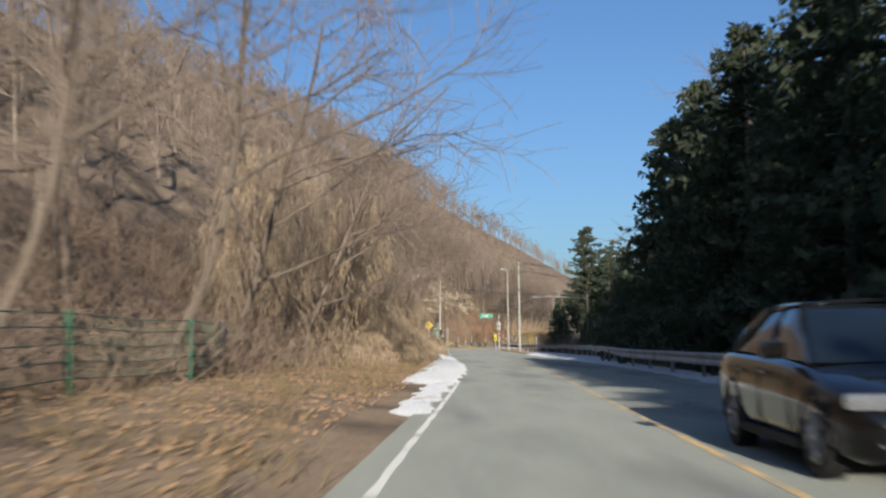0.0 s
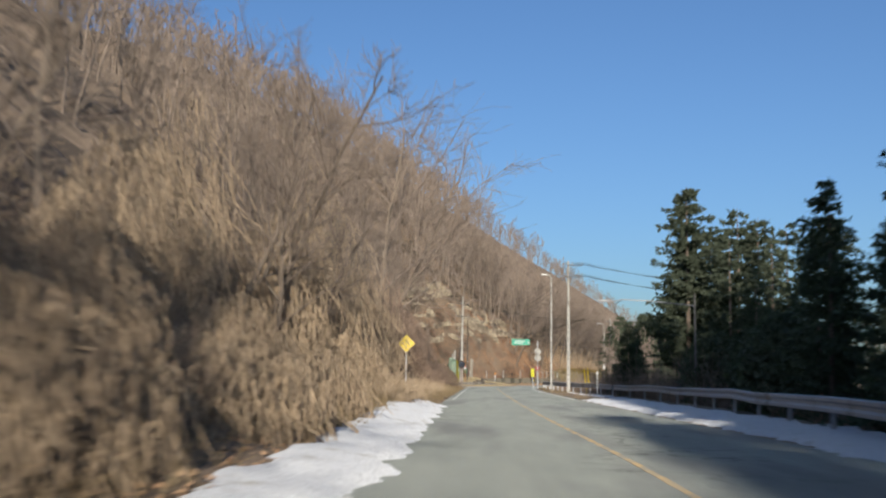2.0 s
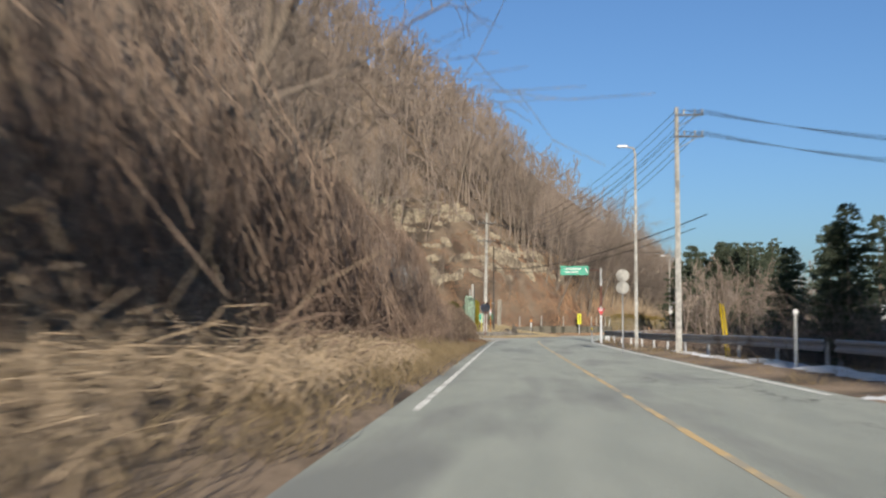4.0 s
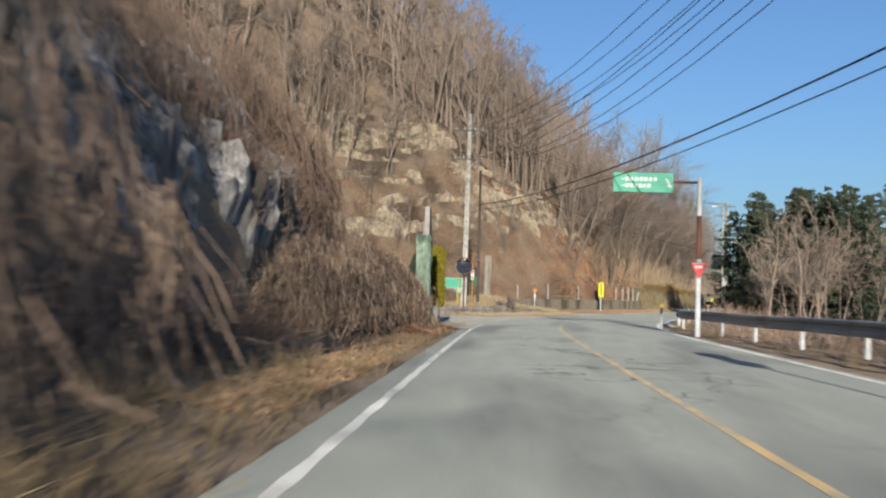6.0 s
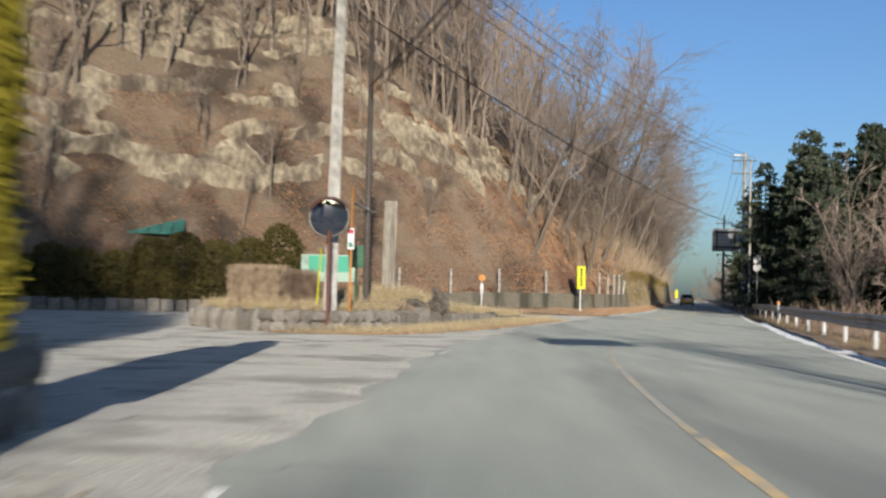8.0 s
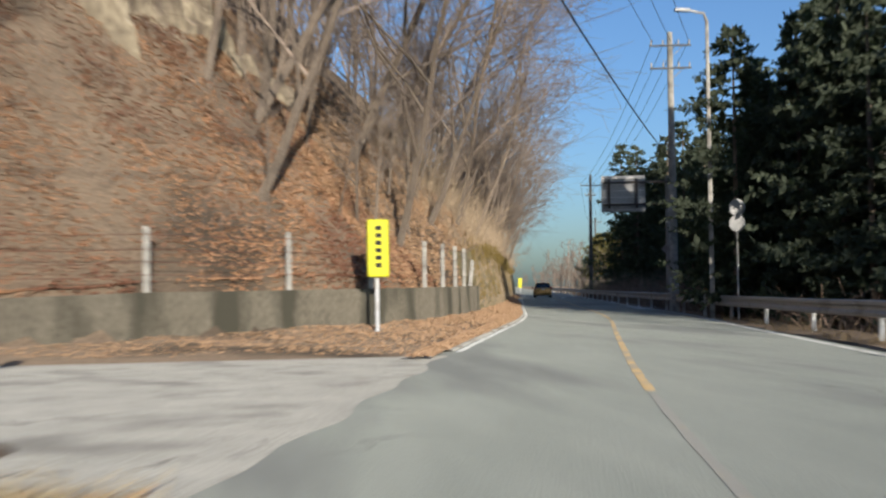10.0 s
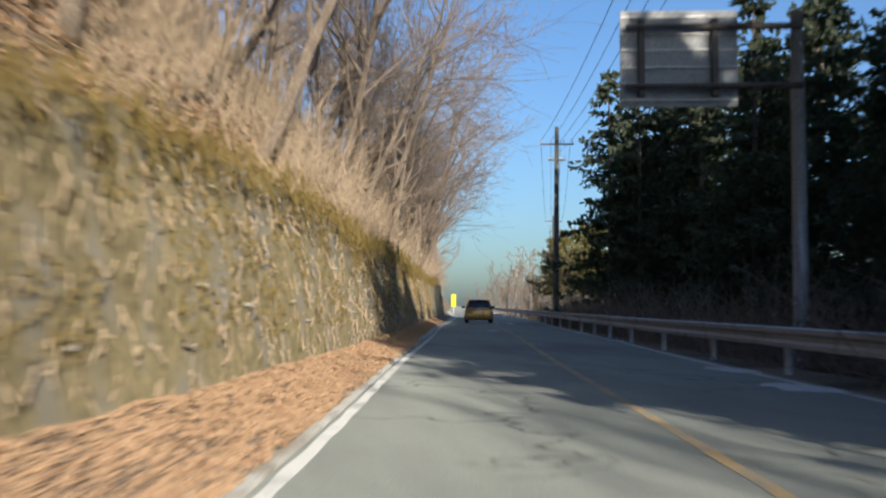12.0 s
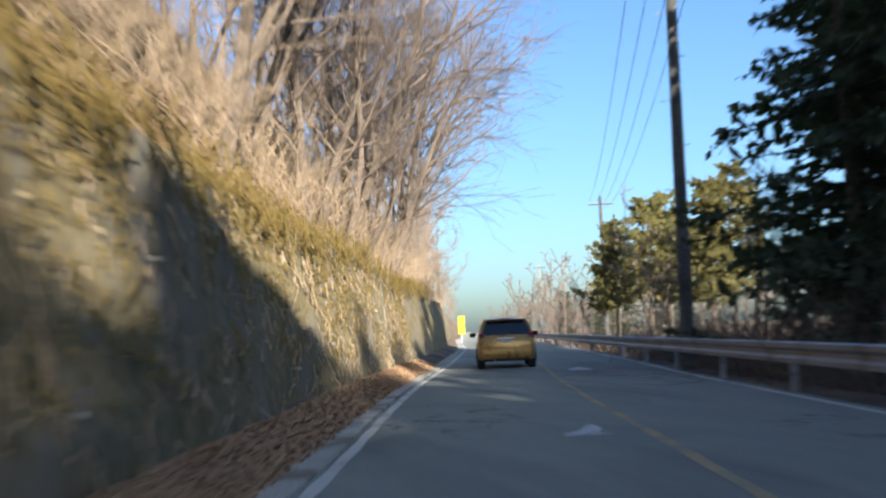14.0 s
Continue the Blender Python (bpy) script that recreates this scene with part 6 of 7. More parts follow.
part("post", Geo().tube([(0, 0, -0.1), (0, 0, 1.75)], [0.03, 0.03], 10), WHITE_PAINT, sg)
q = part("disc", disc(0.15, -0.04, -0.025), ORANGE, sg)
q.location = (0, 0, 1.68)
part("plate", Geo().box((0, -0.035, 1.2), (0.14, 0.01, 0.42), None, 0.003), WHITE_PAINT, sg)


def pad(x, y, z0, z1, w, turn, label, lettering=True):
    b = at(x, y)
    ob = thing("hazard_pad", label, "hazard marker", "yellow hazard pads", m=Matrix.Translation((x, y, 0)) @ Matrix.Rotation(turn, 4, 'Z'))
    p = part("pad", Geo().box((0, 0, (z0 + z1) / 2), (w, 0.16, z1 - z0), None, 0.04), YELLOW_PAD, ob)
    if lettering:
        bars(p, "lettering", [(0.0, z1 - 0.2 - 0.17 * k, 0.14, 0.1) for k in range(int((z1 - z0 - 0.2) / 0.17))], -0.082, DARK)
    part("post", Geo().tube([(0, 0.12, b - 0.2), (0, 0.12, z1 - 0.1)], [0.05, 0.05], 10), WHITE_PAINT, ob)
    return ob


pad(10.2, 219.7, 1.4, 2.72, 0.5, 0.1, "tall lemon-yellow hazard pad with dark lettering")
pad(44.3, 348, 0.9, 2.3, 0.55, -0.2, "tall yellow hazard pad on a white post at the road edge", False)

# fence posts and wires on the low wall
fence = thing("wire_fence", "wire fence with pale concrete posts above the low wall", "fence")
fy = [209.6, 211.4, 213.1, 215.0, 217.0, 219.5, 221.9, 225.3, 227.2, 229.6, 231.95]
tops = []
for y in fy:
    x = float(centre(y) + toe(y)) - 0.12
    z0 = float(np.interp(y, [208, 214, 217, 235], [0.8, 1.0, 1.12, 1.18])) - 0.2
    p = Vector((x, y, z0))
    part("post", Geo().box((x, y, z0 + 0.75), (0.12, 0.12, 1.5), None, 0.012), POLE, fence)
    tops.append(p)
tops.append(Vector((15.33, 235.4, 0.75)))
for h in (0.55, 0.8, 1.05, 1.35):
    for a, c in zip(tops, tops[1:]):
        part("wire", Geo().tube([a + Vector((0.06, -0.06, h)), (a + c) / 2 + Vector((0.06, -0.06, h - 0.03)), c + Vector((0.06, -0.06, h))], [0.006] * 3, 5, False), RUST, fence)
s0, s1 = Vector((15.11, 234.25, 1.0)), Vector((15.45, 235.45, 2.12))
part("strut", Geo().box((s0 + s1) / 2, (0.13, 0.13, (s1 - s0).length), (s1 - s0).to_track_quat('Z', 'Y').to_matrix().to_4x4(), 0.012), POLE, fence, "slanting concrete strut")

# green-stained wall end with fence posts, block wall, shrubs
gw = Geo()
rows, nz = 34, 22
wall_ys, wall_zs = np.linspace(156.65, 162.25, rows), np.linspace(0, 1, nz)
WY, WT = np.meshgrid(wall_ys, wall_zs, indexing="ij")
WZ = -0.3 + (np.interp(WY, [156.7, 158.5, 160.6, 161.9, 162.3], [3.05, 3.12, 3.28, 3.1, 2.5]) + 0.3) * WT
lumps = 0.26 * (fbm(WY / 0.7, WZ / 1.1, 4) - 0.5) + 0.10 * (fbm(WY / 0.22 + 9, WZ / 0.5, 3) - 0.5)
right_x = -0.75 - 0.084 * (WY - 156.65) - 0.045 * WZ + lumps
left_x = -1.22 - 0.084 * (WY - 156.65) - 0.03 * WZ
bulge = 0.10 * (fbm(WZ / 0.6 + 3, WZ / 0.9, 3) - 0.5) * (WY < 156.7)
grid = np.concatenate([np.stack([X, WY + bulge, WZ], -1).reshape(-1, 3) for X in (right_x, left_x)]).tolist()
m = rows * nz
f = []
for i in range(rows - 1):
    for j in range(nz - 1):
        k = i * nz + j
        f += [[k, k + nz, k + nz + 1, k + 1], [m + k, m + k + 1, m + k + nz + 1, m + k + nz]]
    k = i * nz + nz - 1
    f.append([k, k + nz, m + k + nz, m + k])
for i in (0, rows - 1):
    for j in range(nz - 1):
        k = i * nz + j
        f.append([k, k + 1, m + k + 1, m + k] if i == 0 else [k + 1, k, m + k, m + k + 1])
solid("wall_end", gw.add(grid, f), GREEN_WALL, "thick concrete wall end stained green with algae", "wall", kind="structure")
for (x, y, z0, z1) in ((-1.0, 157.1, 2.9, 4.0), (-1.3, 160.2, 2.4, 3.75)):
    ob = thing("fence_post", "pale concrete fence post on top of the green wall", "fence post", "posts on the green wall", m=Matrix.Translation((x, y, z0)))
    part("post", Geo().box((0, 0, (z1 - z0) / 2), (0.15, 0.15, z1 - z0), None, 0.015), POLE, ob)
    if z1 > 3.9:
        part("strut", Geo().box((0.05, 0.62, 0.5), (0.13, 0.13, 1.6), Matrix.Rotation(radians(44), 4, 'X'), 0.012), DARK_POLE, ob)
bwall = thing("block_wall", "low wall of rounded stones set in concrete", "wall", kind="structure", m=Matrix.Translation((-0.72, 160.3, 0)) @ Matrix.Rotation(radians(3.6), 4, 'Z'))
part("core", Geo().box((-0.20, 2.8, 0.22), (0.28, 5.6, 0.98), None, 0.02), GUTTER, bwall, "rough pale concrete behind the stones")
wall_rs = np.random.RandomState(41)
for j in range(2):
    y = 0.25 + 0.1 * j
    while y < 5.5:
        w = wall_rs.uniform(0.26, 0.44)
        ob = new("stone", ROUND_STONES[wall_rs.randint(7)])
        ob.parent = bwall
        ob.matrix_basis = Matrix.Translation((-0.07, y + w / 2, 0.17 + 0.34 * j)) @ Matrix.Rotation(wall_rs.normal(0, 0.12), 4, 'X') @ Matrix.Diagonal((0.20, w * 0.92, 0.33, 1))
        y += w + 0.02
solid("planting_bed", Geo().box((-1.62, 163.4, 0.2), (1.2, 5.0, 1.0), Matrix.Rotation(radians(3.6), 4, 'Z'), 0.05), GROUND, "raised bed of bare soil behind the stone wall", "planting bed", kind="structure")


def leafy(name, x, y, z0, z1, r, material, label, category, n=2600, leaf=0.10, group="", top=0.4):
    """A clipped bush: a short stem and a shell of many small leaves."""
    ob = thing(name, label, category, group, m=Matrix.Translation((x, y, z0)))
    h = z1 - z0
    t = rs.rand(n)
    a = rs.uniform(0, math.tau, n)
    prof = np.where(t < 1 - top, 0.86 + 0.14 * np.sin(t * 3), np.sqrt(np.maximum(1 - ((t - 1 + top) / top) ** 2, 0)))
    rad = r * prof * (1 + 0.10 * np.sin(a * 3 + t * 9) + 0.08 * rs.normal(0, 1, n)) * (0.55 + 0.45 * rs.rand(n) ** 0.35)
    c = np.stack([rad * np.cos(a), rad * np.sin(a), t * h], 1)
    u = rs.normal(0, 1, (n, 3)) * leaf
    w = np.cross(u, rs.normal(0, 1, (n, 3)))
    w = w / np.maximum(np.linalg.norm(w, axis=1, keepdims=True), 1e-6) * leaf * 0.5
    V = np.stack([c - u * 0.5, c + w, c + u * 0.5, c - w], 1).reshape(-1, 3)
    me = mesh_np("foliage", V, np.arange(n)[:, None] * 4 + np.array([[0, 1, 2, 3]]))
    part("foliage", me, material, ob)
    part("stem", Geo().tube([(0, 0, -0.3), (0.02, 0.02, h * 0.8)], [0.06, 0.02], 8), BARK, ob)
    return ob


leafy("columnar_shrub", -1.08, 164.3, 0.68, 3.05, 0.29, NEEDLE_LIT, "columnar yellow-green conifer shrub", "shrub", 7000, 0.07, "", 0.14)
leafy("columnar_shrub", -1.72, 163.3, 0.68, 2.75, 0.38, NEEDLE, "dark green columnar shrub in shade", "shrub", 6000, 0.07)
for i in range(9):
    x, y = -15.5 + 1.32 * i, 202.2 + 0.35 * i + 0.3 * math.sin(i * 2.1)
    leafy("hedge_bush", x, y, 0.45, 2.3 + 0.16 * i + 0.3 * math.sin(i * 1.7), 0.95, HEDGE, "rounded dull olive-green hedge bush", "shrub", 2400, 0.13, "hedge bushes behind the forecourt")
hw = thing("hedge_wall", "low stone wall in front of the hedge", "wall", kind="structure")
for i in range(24):
    s = i / 23
    part("stone", Geo().box((-16.3 + 12.4 * s, 201.2 + 3.0 * s, 0.25), (0.5, 0.4, 0.55 + 0.05 * math.sin(i * 2.2)), Matrix.Rotation(0.23, 4, 'Z'), 0.05), STONE, hw)
sh = thing("shed", "low shed with a faded teal metal roof in shade", "shed", m=pose(-13.6, 208.3, 0.9, 0, 0, 10))
part("wall", Geo().box((0, 0, 1.3), (6.5, 2.2, 3.0), None, 0.01), CONCRETE, sh)
for i in range(14):
    part("roof_sheet", Geo().box((-3.4 + 0.52 * i, -0.2, 3.25), (0.48, 3.4, 0.06), Matrix.Rotation(radians(24), 4, 'X'), 0.01), TEAL, sh)

# fence with green posts on the verge
gf = thing("mesh_fence", "old wire fence with green posts in the undergrowth", "fence")
prev = None
for i, (x, y) in enumerate([(-5.4, 9.5), (-5.46, 15.8), (-5.0, 21.4), (-5.6, 27.5), (-6.2, 34), (-6.6, 40.2), (-6.5, 49.7)]):
    b = base(x, y)
    part("post", Geo().box(b + Vector((0, 0, 0.5)), (0.11, 0.11, 1.5), Matrix.Rotation(0.05 * math.sin(i * 3), 4, 'X'), 0.01), GREEN_PAINT if i % 3 else POLE, gf)
    if prev is not None:
        for h in (0.25, 0.5, 0.75, 1.0, 1.2):
            part("wire", Geo().tube([prev + Vector((0, 0, h)), (prev + b) / 2 + Vector((0.04, 0, h - 0.05)), b + Vector((0, 0, h))], [0.012] * 3, 5, False), PALE_GREEN, gf)
        for k in range(1, 16):
            q = prev.lerp(b, k / 16)
            part("wire", Geo().tube([q + Vector((0, 0, 0.22)), q + Vector((0, 0, 1.2))], [0.010] * 2, 5, False), PALE_GREEN, gf)
    prev = b


def delineator(x, y, top, mat, label, ref=ORANGE):
    b = base(x, y)
    ob = thing("delineator", label, "delineator", "delineator posts", m=Matrix.Translation(b))
    h = top - b.z
    part("post", Geo().tube([(0, 0, -0.2), (0, 0, h - 0.15)], [0.045, 0.045], 10), mat, ob)
    d = part("reflector", disc(0.075, -0.05, -0.02, 16), ref, ob)
    d.location = (0, 0, h - 0.08)
    part("cap", Geo().tube([(0, 0, h - 0.17), (0, 0, h - 0.02), (0, 0, h)], [0.05, 0.05, 0.02], 10), mat, ob)
    return ob


b = base(20.1, 135.4)
ob = thing("notice_board", "weathered white notice board on two posts beyond the guardrail", "notice board", m=Matrix.Translation(b) @ Matrix.Rotation(radians(-12), 4, 'Z'))
part("board", Geo().box((0, 0, 1.42 - b.z), (1.25, 0.05, 1.6), None, 0.015), WHITE_PAINT, ob)
for x in (-0.64, 0.64):
    part("post", Geo().box((x, 0.05, (2.3 - b.z) / 2 - 0.1), (0.08, 0.08, 2.4 - b.z), None, 0.008), GREY_POLE, ob, "dark steel post")
delineator(9.4, 112, 1.6, WHITE_PAINT, "white delineator post beside the guardrail", WHITE_PAINT)
delineator(7.75, 164.6, 1.0, WHITE_PAINT, "white delineator with a yellow reflector", YELLOW_SIGN)
delineator(float(guard_x(232)) - 0.25, 232, 1.0, WHITE_PAINT, "white delineator with an orange reflector")
delineator(float(guard_x(206)) - 0.25, 206, 1.0, WHITE_PAINT, "white delineator with an orange reflector")
for x, y in ((9.9, 124.0), (10.3, 125.5)):
    solid("marker_stake", Geo().tube([(x, y, -0.3), (x - 0.25, y, 2.0)], [0.035, 0.035], 8), YELLOW_SIGN, "leaning yellow marker stake in the grass", "stake", "yellow stakes")
for i, (x, y, h, r) in enumerate([(14.0, 86, 4.2, 1.7), (15.2, 91, 5.0, 2.0), (13.6, 96, 3.8, 1.6), (21.6, 110, 3.2, 2.0), (12.9, 81, 3.8, 1.5), (22.6, 119, 2.6, 1.6), (24.5, 126, 2.8, 1.8), (23.5, 114, 2.9, 1.6), (15.8, 98, 4.4, 1.9)]):
    leafy("evergreen_bush", x, y, at(x, y) - 0.2, at(x, y) + h, r, NEEDLE, "tall dark evergreen bush behind the guardrail", "shrub", 4200, 0.26, "evergreen bushes behind the guardrail", 0.7)
cb = thing("equipment_cabinet", "tall white equipment cabinet behind the guardrail", "cabinet", m=Matrix.Translation(base(19.75, 134)))
part("case", Geo().box((0, 0, 1.45), (1.05, 0.6, 1.9), None, 0.02), WHITE_PAINT, cb)
part("door", Geo().box((0, -0.305, 1.45), (0.95, 0.015, 1.75), None, 0.004), WHITE_PAINT, cb)
part("plinth", Geo().box((0, 0, 0.2), (1.15, 0.7, 0.8), None, 0.02), CONCRETE, cb)


# ---------- cars ----------
def shell(rows, L, W):
    """Lower body of a car: rows of (place along the length, bottom, top, share of the half width), front to back."""
    v, n = [], 18
    for py, zb, zt, w in rows:
        y, h = (py - 0.5) * L, W / 2 * w
        row = [(0.0, zb), (h * 0.80, zb), (h * 0.95, zb + 0.05), (h * 0.985, zb + (zt - zb) * 0.3), (h, zb + (zt - zb) * 0.58), (h * 0.985, zb + (zt - zb) * 0.80), (h * 0.955, zt - 0.045), (h * 0.90, zt - 0.008), (h * 0.55, zt + 0.012), (0.0, zt + 0.022)]
        pts = [(x, y, z) for x, z in row]
        v += pts + [(-x, yy, z) for x, yy, z in reversed(pts[1:-1])]
    k = len(rows)
    f = [[i * n + j, i * n + (j + 1) % n, (i + 1) * n + (j + 1) % n, (i + 1) * n + j] for i in range(k - 1) for j in range(n)]
    f += [list(range(n - 1, -1, -1)), [(k - 1) * n + j for j in range(n)]]
    return Geo().add(v, f, True)


def quad_panel(ob, name, pts, material, label="", crown=0.02, thick=0.012):
    """A slightly crowned panel through four corners."""
    nrm = (Vector(pts[1]) - Vector(pts[0])).cross(Vector(pts[3]) - Vector(pts[0])).normalized()
    k, v = 6, []
    for s in (0, 1):
        for i in range(k):
            for j in range(k):
                u, w = i / (k - 1), j / (k - 1)
                p = Vector(pts[0]).lerp(Vector(pts[1]), u).lerp(Vector(pts[3]).lerp(Vector(pts[2]), u), w)
                v.append(p + nrm * (crown * (1 - (2 * u - 1) ** 2) * (1 - (2 * w - 1) ** 2) - thick * s))
    f = [[s * k * k + a for a in ((i * k + j, (i + 1) * k + j, (i + 1) * k + j + 1, i * k + j + 1) if s == 0 else (i * k + j, i * k + j + 1, (i + 1) * k + j + 1, (i + 1) * k + j))] for s in (0, 1) for i in range(k - 1) for j in range(k - 1)]
    return part(name, Geo().add(v, f, True), material, ob, label)


def cabin(ob, paint, base, top, splits, pillars):
    """Windows, pillars and roof. base and top: (front y, rear y, half width, front z, rear z)."""
    b0, b1, bw, bz0, bz1 = base
    t0, t1, tw, tz0, tz1 = top
    quad_panel(ob, "windscreen", [(-bw * 0.96, b0, bz0), (bw * 0.96, b0, bz0), (tw * 0.97, t0, tz0), (-tw * 0.97, t0, tz0)], GLASS_DARK, "reflective windscreen", 0.05)
    rear = quad_panel(ob, "rear_window", [(bw * 0.93, b1, bz1), (-bw * 0.93, b1, bz1), (-tw * 0.95, t1, tz1), (tw * 0.95, t1, tz1)], GLASS_DARK, "dark tinted rear window", 0.04)
    for s in (-1, 1):
        lo = lambda u: Vector((s * bw, b0 + (b1 - b0) * u, bz0 + (bz1 - bz0) * u))
        hi = lambda u: Vector((s * tw, t0 + (t1 - t0) * u, tz0 + (tz1 - tz0) * u))
        for u0, u1 in zip(splits, splits[1:]):
            q = [lo(u0), lo(u1), hi(u1), hi(u0)]
            quad_panel(ob, "side_window", q if s > 0 else q[::-1], GLASS_DARK, "tinted side window", 0.02)
        for u, r in pillars:
            part("pillar", Geo().tube([lo(u) - Vector((s * 0.03, 0, 0.02)), (lo(u) + hi(u)) / 2 + Vector((s * 0.012, 0, 0)), hi(u)], [r, r * 0.9, r * 0.85], 8), paint, ob)
        part("roof_rail", Geo().tube([hi(0) + Vector((0, -0.02, 0)), hi(0.5) + Vector((0, 0, 0.012)), hi(1)], [0.03, 0.035, 0.03], 8), paint, ob)
    n, v = 7, []
    for i in range(n):
        u = i / (n - 1)
        for j in range(n):
            w = -1 + 2 * j / (n - 1)
            v.append((w * tw, t0 - 0.03 + (t1 - t0 + 0.06) * u, tz0 + (tz1 - tz0) * u + 0.045 * (1 - w * w) + 0.03 * (1 - (2 * u - 1) ** 2)))
    f = [[i * n + j, i * n + j + 1, (i + 1) * n + j + 1, (i + 1) * n + j] for i in range(n - 1) for j in range(n - 1)]
    roof = part("roof", Geo().add(v, f, True), paint, ob)
    roof.modifiers.new("thick", 'SOLIDIFY').thickness = 0.03
    return rear


def wheels(ob, W, ys, r):
    for y in ys:
        for s in (-1, 1):
            x = s * W / 2
            w = part("wheel", Geo().tube([(x - s * 0.21, y, r), (x - s * 0.19, y, r), (x - s * 0.04, y, r), (x - s * 0.01, y, r)], [r * 0.9, r, r, r * 0.93], 28), DARK, ob, "black tyre")
            part("rim", Geo().tube([(x - s * 0.03, y, r), (x - s * 0.004, y, r)], [r * 0.66, r * 0.62], 24), GALV, w, "grey alloy rim")
            for k in range(5):
                a = k * math.tau / 5 + 0.3
                part("spoke", Geo().tube([(x + s * 0.002, y, r), (x - s * 0.002, y + 0.58 * r * math.cos(a), r + 0.58 * r * math.sin(a))], [0.035, 0.025], 6), CLEAR_LAMP, w)
            arch = [(x - s * 0.03, y + (r + 0.045) * math.cos(t), r + (r + 0.045) * math.sin(t)) for t in np.linspace(-0.1, math.pi + 0.1, 19)]
            part("wheel_arch", Geo().tube(arch, [0.04] * 19, 6), DARK, ob)


# gold hatchback, its rear towards the approaching road
L, W = 4.1, 1.70
gcar = thing("hatchback", "gold hatchback car with tinted rear window on the road", "car", m=Matrix.Translation((34.35, 297.3, 0)) @ Matrix.Rotation(radians(180 - 13.2), 4, 'Z'))
part("body", shell([(0.0, 0.28, 0.52, 0.70), (0.03, 0.20, 0.64, 0.88), (0.10, 0.18, 0.74, 0.97), (0.25, 0.18, 0.86, 1.0), (0.42, 0.18, 0.90, 1.0), (0.62, 0.18, 0.92, 1.0), (0.80, 0.19, 0.94, 1.0), (0.91, 0.22, 0.955, 0.985), (0.965, 0.24, 0.94, 0.95), (0.988, 0.26, 0.86, 0.92), (1.0, 0.32, 0.70, 0.86)], L, W), GOLD_PAINT, gcar)
rw = cabin(gcar, GOLD_PAINT, (-0.95, 1.80, 0.765, 0.88, 0.95), (-0.10, 1.42, 0.565, 1.40, 1.385), (0.02, 0.42, 0.80), ((0.0, 0.035), (0.42, 0.03), (0.84, 0.07), (0.95, 0.06), (1.0, 0.045)))
wheels(gcar, W, (-1.25, 1.28), 0.305)
part("wiper", Geo().tube([(0.05, 1.85, 0.97), (-0.32, 1.80, 1.06)], [0.012, 0.008], 6), DARK, rw)
part("spoiler", Geo().box((0, 1.47, 1.405), (1.05, 0.16, 0.03), Matrix.Rotation(radians(-8), 4, 'X'), 0.01), GOLD_PAINT, gcar)
for s in (-1, 1):
    tl = part("tail_lamp", Geo().box((s * 0.70, 1.86, 0.88), (0.17, 0.20, 0.27), Matrix.Rotation(radians(-14 * s), 4, 'Z'), 0.045), RED_LAMP, gcar, "red tail lamp")
    part("reverse_lamp", Geo().box((s * 0.685, 1.962, 0.89), (0.11, 0.02, 0.06), None, 0.008), CLEAR_LAMP, tl)
    part("door_mirror", Geo().box((s * 0.95, -0.62, 0.97), (0.20, 0.12, 0.14), None, 0.04), DARK, gcar, "black door mirror")
    part("reflector", Geo().box((s * 0.62, 2.045, 0.45), (0.22, 0.02, 0.05), None, 0.008), RED_LAMP, gcar)
    part("mudflap", Geo().box((s * 0.72, 1.62, 0.17), (0.2, 0.02, 0.24)), DARK, gcar)
part("bumper", Geo().box((0, 1.985, 0.47), (1.48, 0.15, 0.22), None, 0.06), GOLD_PAINT, gcar)
part("diffuser", Geo().box((0, 1.93, 0.28), (1.34, 0.16, 0.14), None, 0.03), DARK, gcar, "black lower bumper")
part("exhaust", Geo().tube([(0.35, 1.8, 0.25), (0.35, 2.03, 0.25)], [0.035, 0.035], 12), CHROME, gcar)
np_ = part("number_plate", Geo().box((0, 2.035, 0.74), (0.33, 0.012, 0.165), None, 0.004), WHITE_PAINT, gcar, "white number plate")
bars(np_, "plate_bar", [(0, 0.78, 0.16, 0.025), (0, 0.72, 0.24, 0.05)], 2.043, GREEN_SIGN)
part("garnish", Geo().box((0, 2.02, 0.86), (0.5, 0.03, 0.03), None, 0.008), CHROME, gcar, "chrome strip")
part("brake_lamp", Geo().box((0, 1.552, 1.395), (0.26, 0.02, 0.025), None, 0.006), RED_LAMP, gcar)

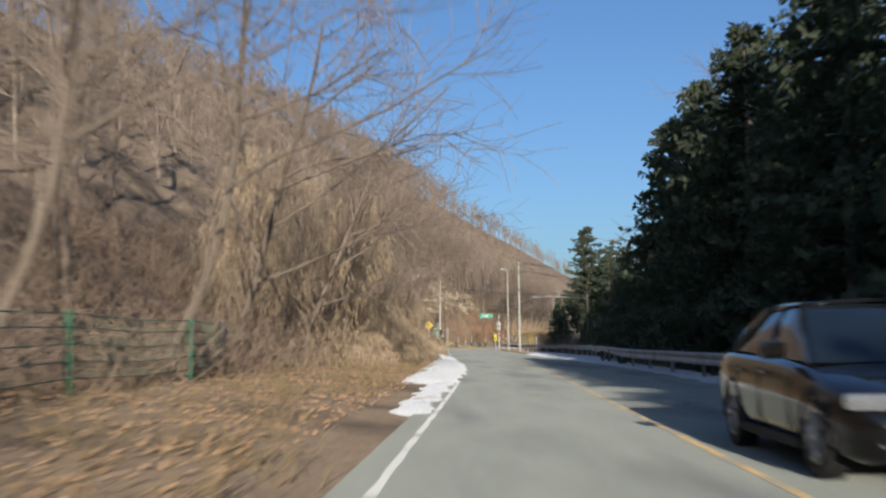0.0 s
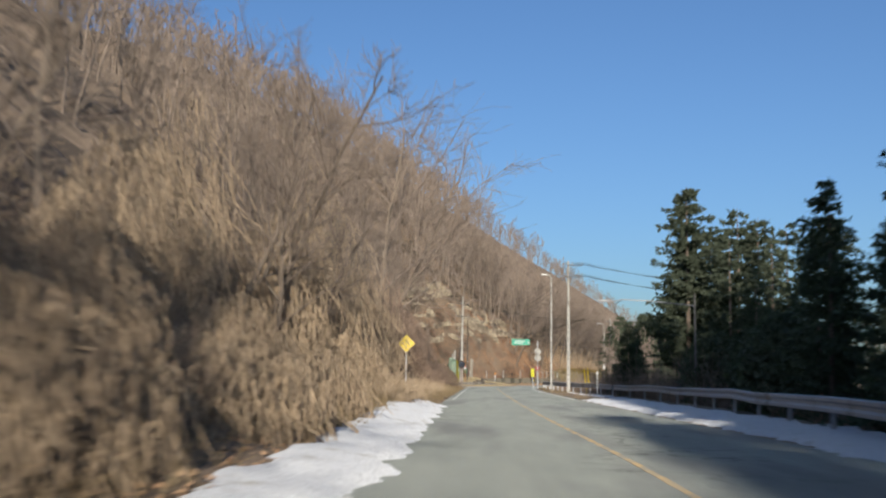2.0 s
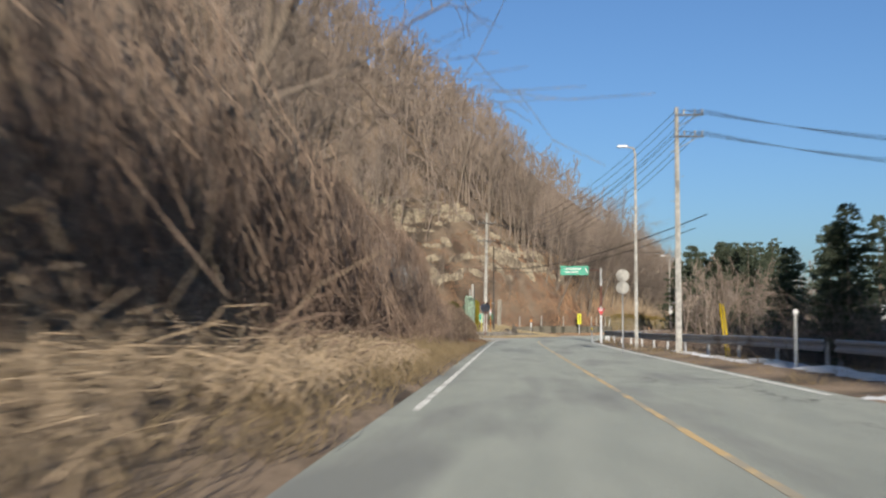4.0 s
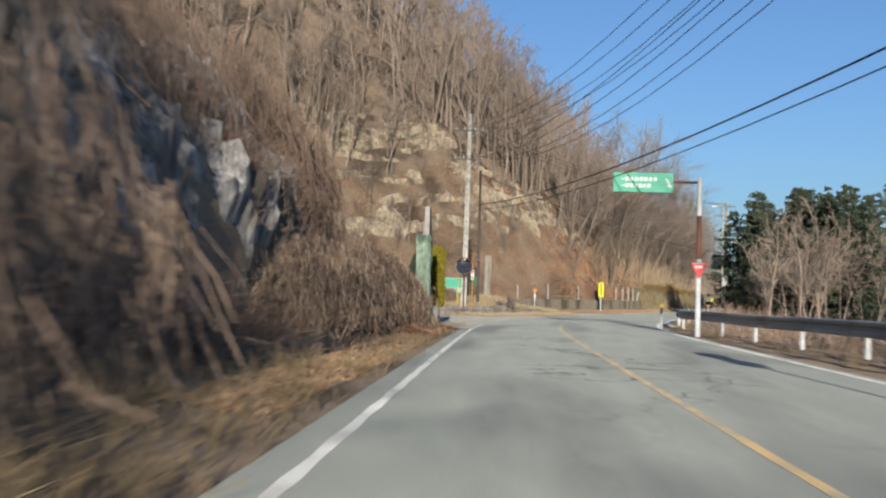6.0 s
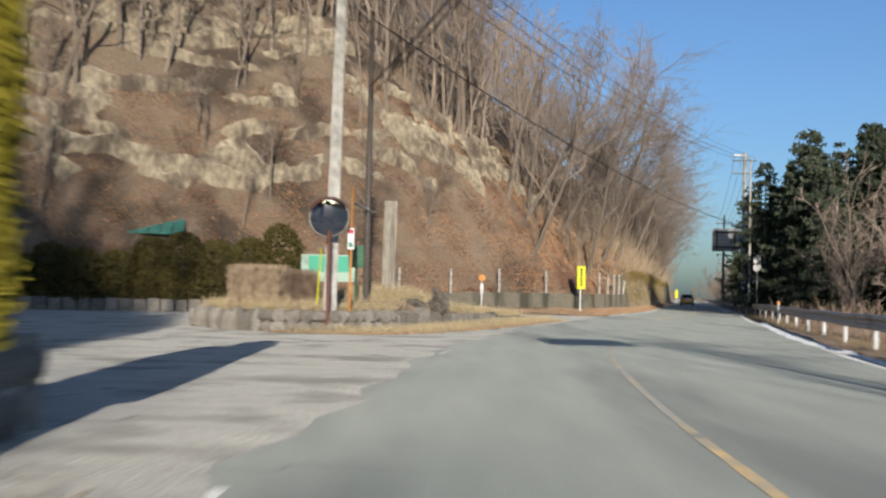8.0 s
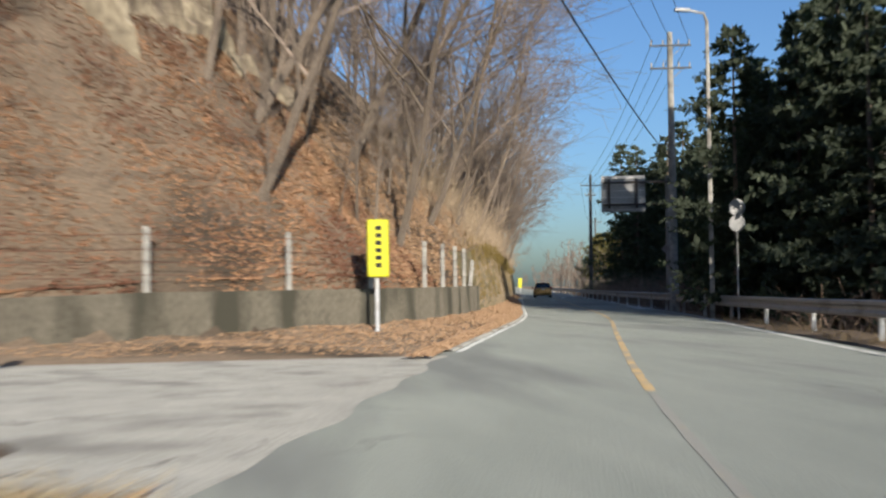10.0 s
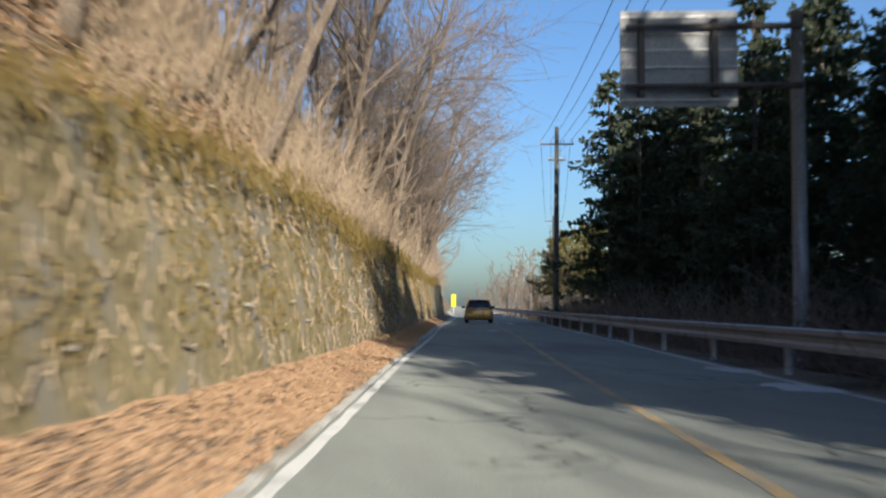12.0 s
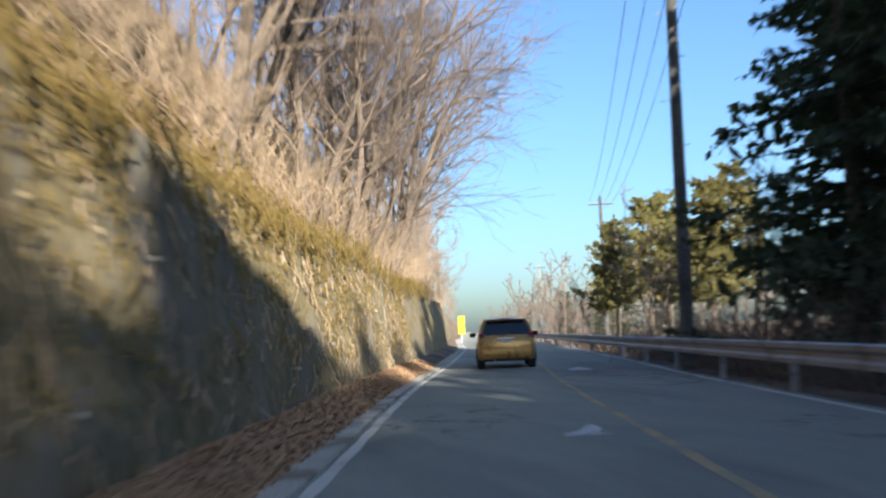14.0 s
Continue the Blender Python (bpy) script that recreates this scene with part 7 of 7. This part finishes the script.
# black saloon car in the other lane, its front towards the approaching road
L, W = 4.6, 1.80
bcar = thing("saloon_car", "glossy black saloon car standing in the other lane", "car", m=Matrix.Translation((3.82, 9.95, 0)) @ Matrix.Rotation(radians(-2.0), 4, 'Z'))
part("body", shell([(0.0, 0.30, 0.52, 0.72), (0.02, 0.21, 0.62, 0.88), (0.07, 0.18, 0.70, 0.96), (0.16, 0.17, 0.78, 0.99), (0.28, 0.17, 0.88, 1.0), (0.42, 0.17, 0.93, 1.0), (0.60, 0.17, 0.95, 1.0), (0.80, 0.18, 0.98, 1.0), (0.92, 0.22, 0.98, 0.98), (0.975, 0.26, 0.92, 0.94), (1.0, 0.34, 0.74, 0.86)], L, W), BLACK_PAINT, bcar)
cabin(bcar, BLACK_PAINT, (-1.02, 1.62, 0.81, 0.90, 0.99), (-0.22, 0.92, 0.60, 1.40, 1.37), (0.03, 0.46, 0.90), ((0.0, 0.035), (0.46, 0.035), (0.95, 0.06), (1.0, 0.05)))
wheels(bcar, W, (-1.40, 1.36), 0.325)
for s in (-1, 1):
    part("headlamp", Geo().box((s * 0.66, -2.12, 0.635), (0.42, 0.26, 0.13), Matrix.Rotation(radians(22 * s), 4, 'Z'), 0.05), CLEAR_LAMP, bcar, "clear glass headlamp")
    part("fog_lamp", Geo().tube([(s * 0.62, -2.24, 0.36), (s * 0.62, -2.275, 0.36)], [0.065, 0.06], 16), CLEAR_LAMP, bcar)
    part("door_mirror", Geo().box((s * 0.99, -0.62, 1.0), (0.22, 0.13, 0.15), None, 0.045), BLACK_PAINT, bcar)
    for y in (0.05, 0.95):
        part("door_handle", Geo().box((s * 0.905, y, 0.80), (0.03, 0.18, 0.03), None, 0.01), BLACK_PAINT, bcar)
    for y in (-0.72, 0.28, 1.12):
        part("door_seam", Geo().box((s * 0.897, y, 0.56), (0.012, 0.008, 0.56)), DARK, bcar)
    part("sill", Geo().box((s * 0.86, 0.0, 0.24), (0.08, 2.0, 0.09), None, 0.02), DARK, bcar)
    part("kidney_grille", Geo().box((s * 0.14, -2.285, 0.56), (0.24, 0.05, 0.12), None, 0.03), GALV, bcar, "rounded grille half")
part("lower_grille", Geo().box((0, -2.27, 0.34), (0.9, 0.06, 0.12), None, 0.02), DARK, bcar)
bp2 = part("number_plate", Geo().box((0, -2.315, 0.45), (0.34, 0.012, 0.165), None, 0.004), WHITE_PAINT, bcar, "white number plate")
bars(bp2, "plate_bar", [(0, 0.46, 0.22, 0.06)], -2.323, GREEN_SIGN)
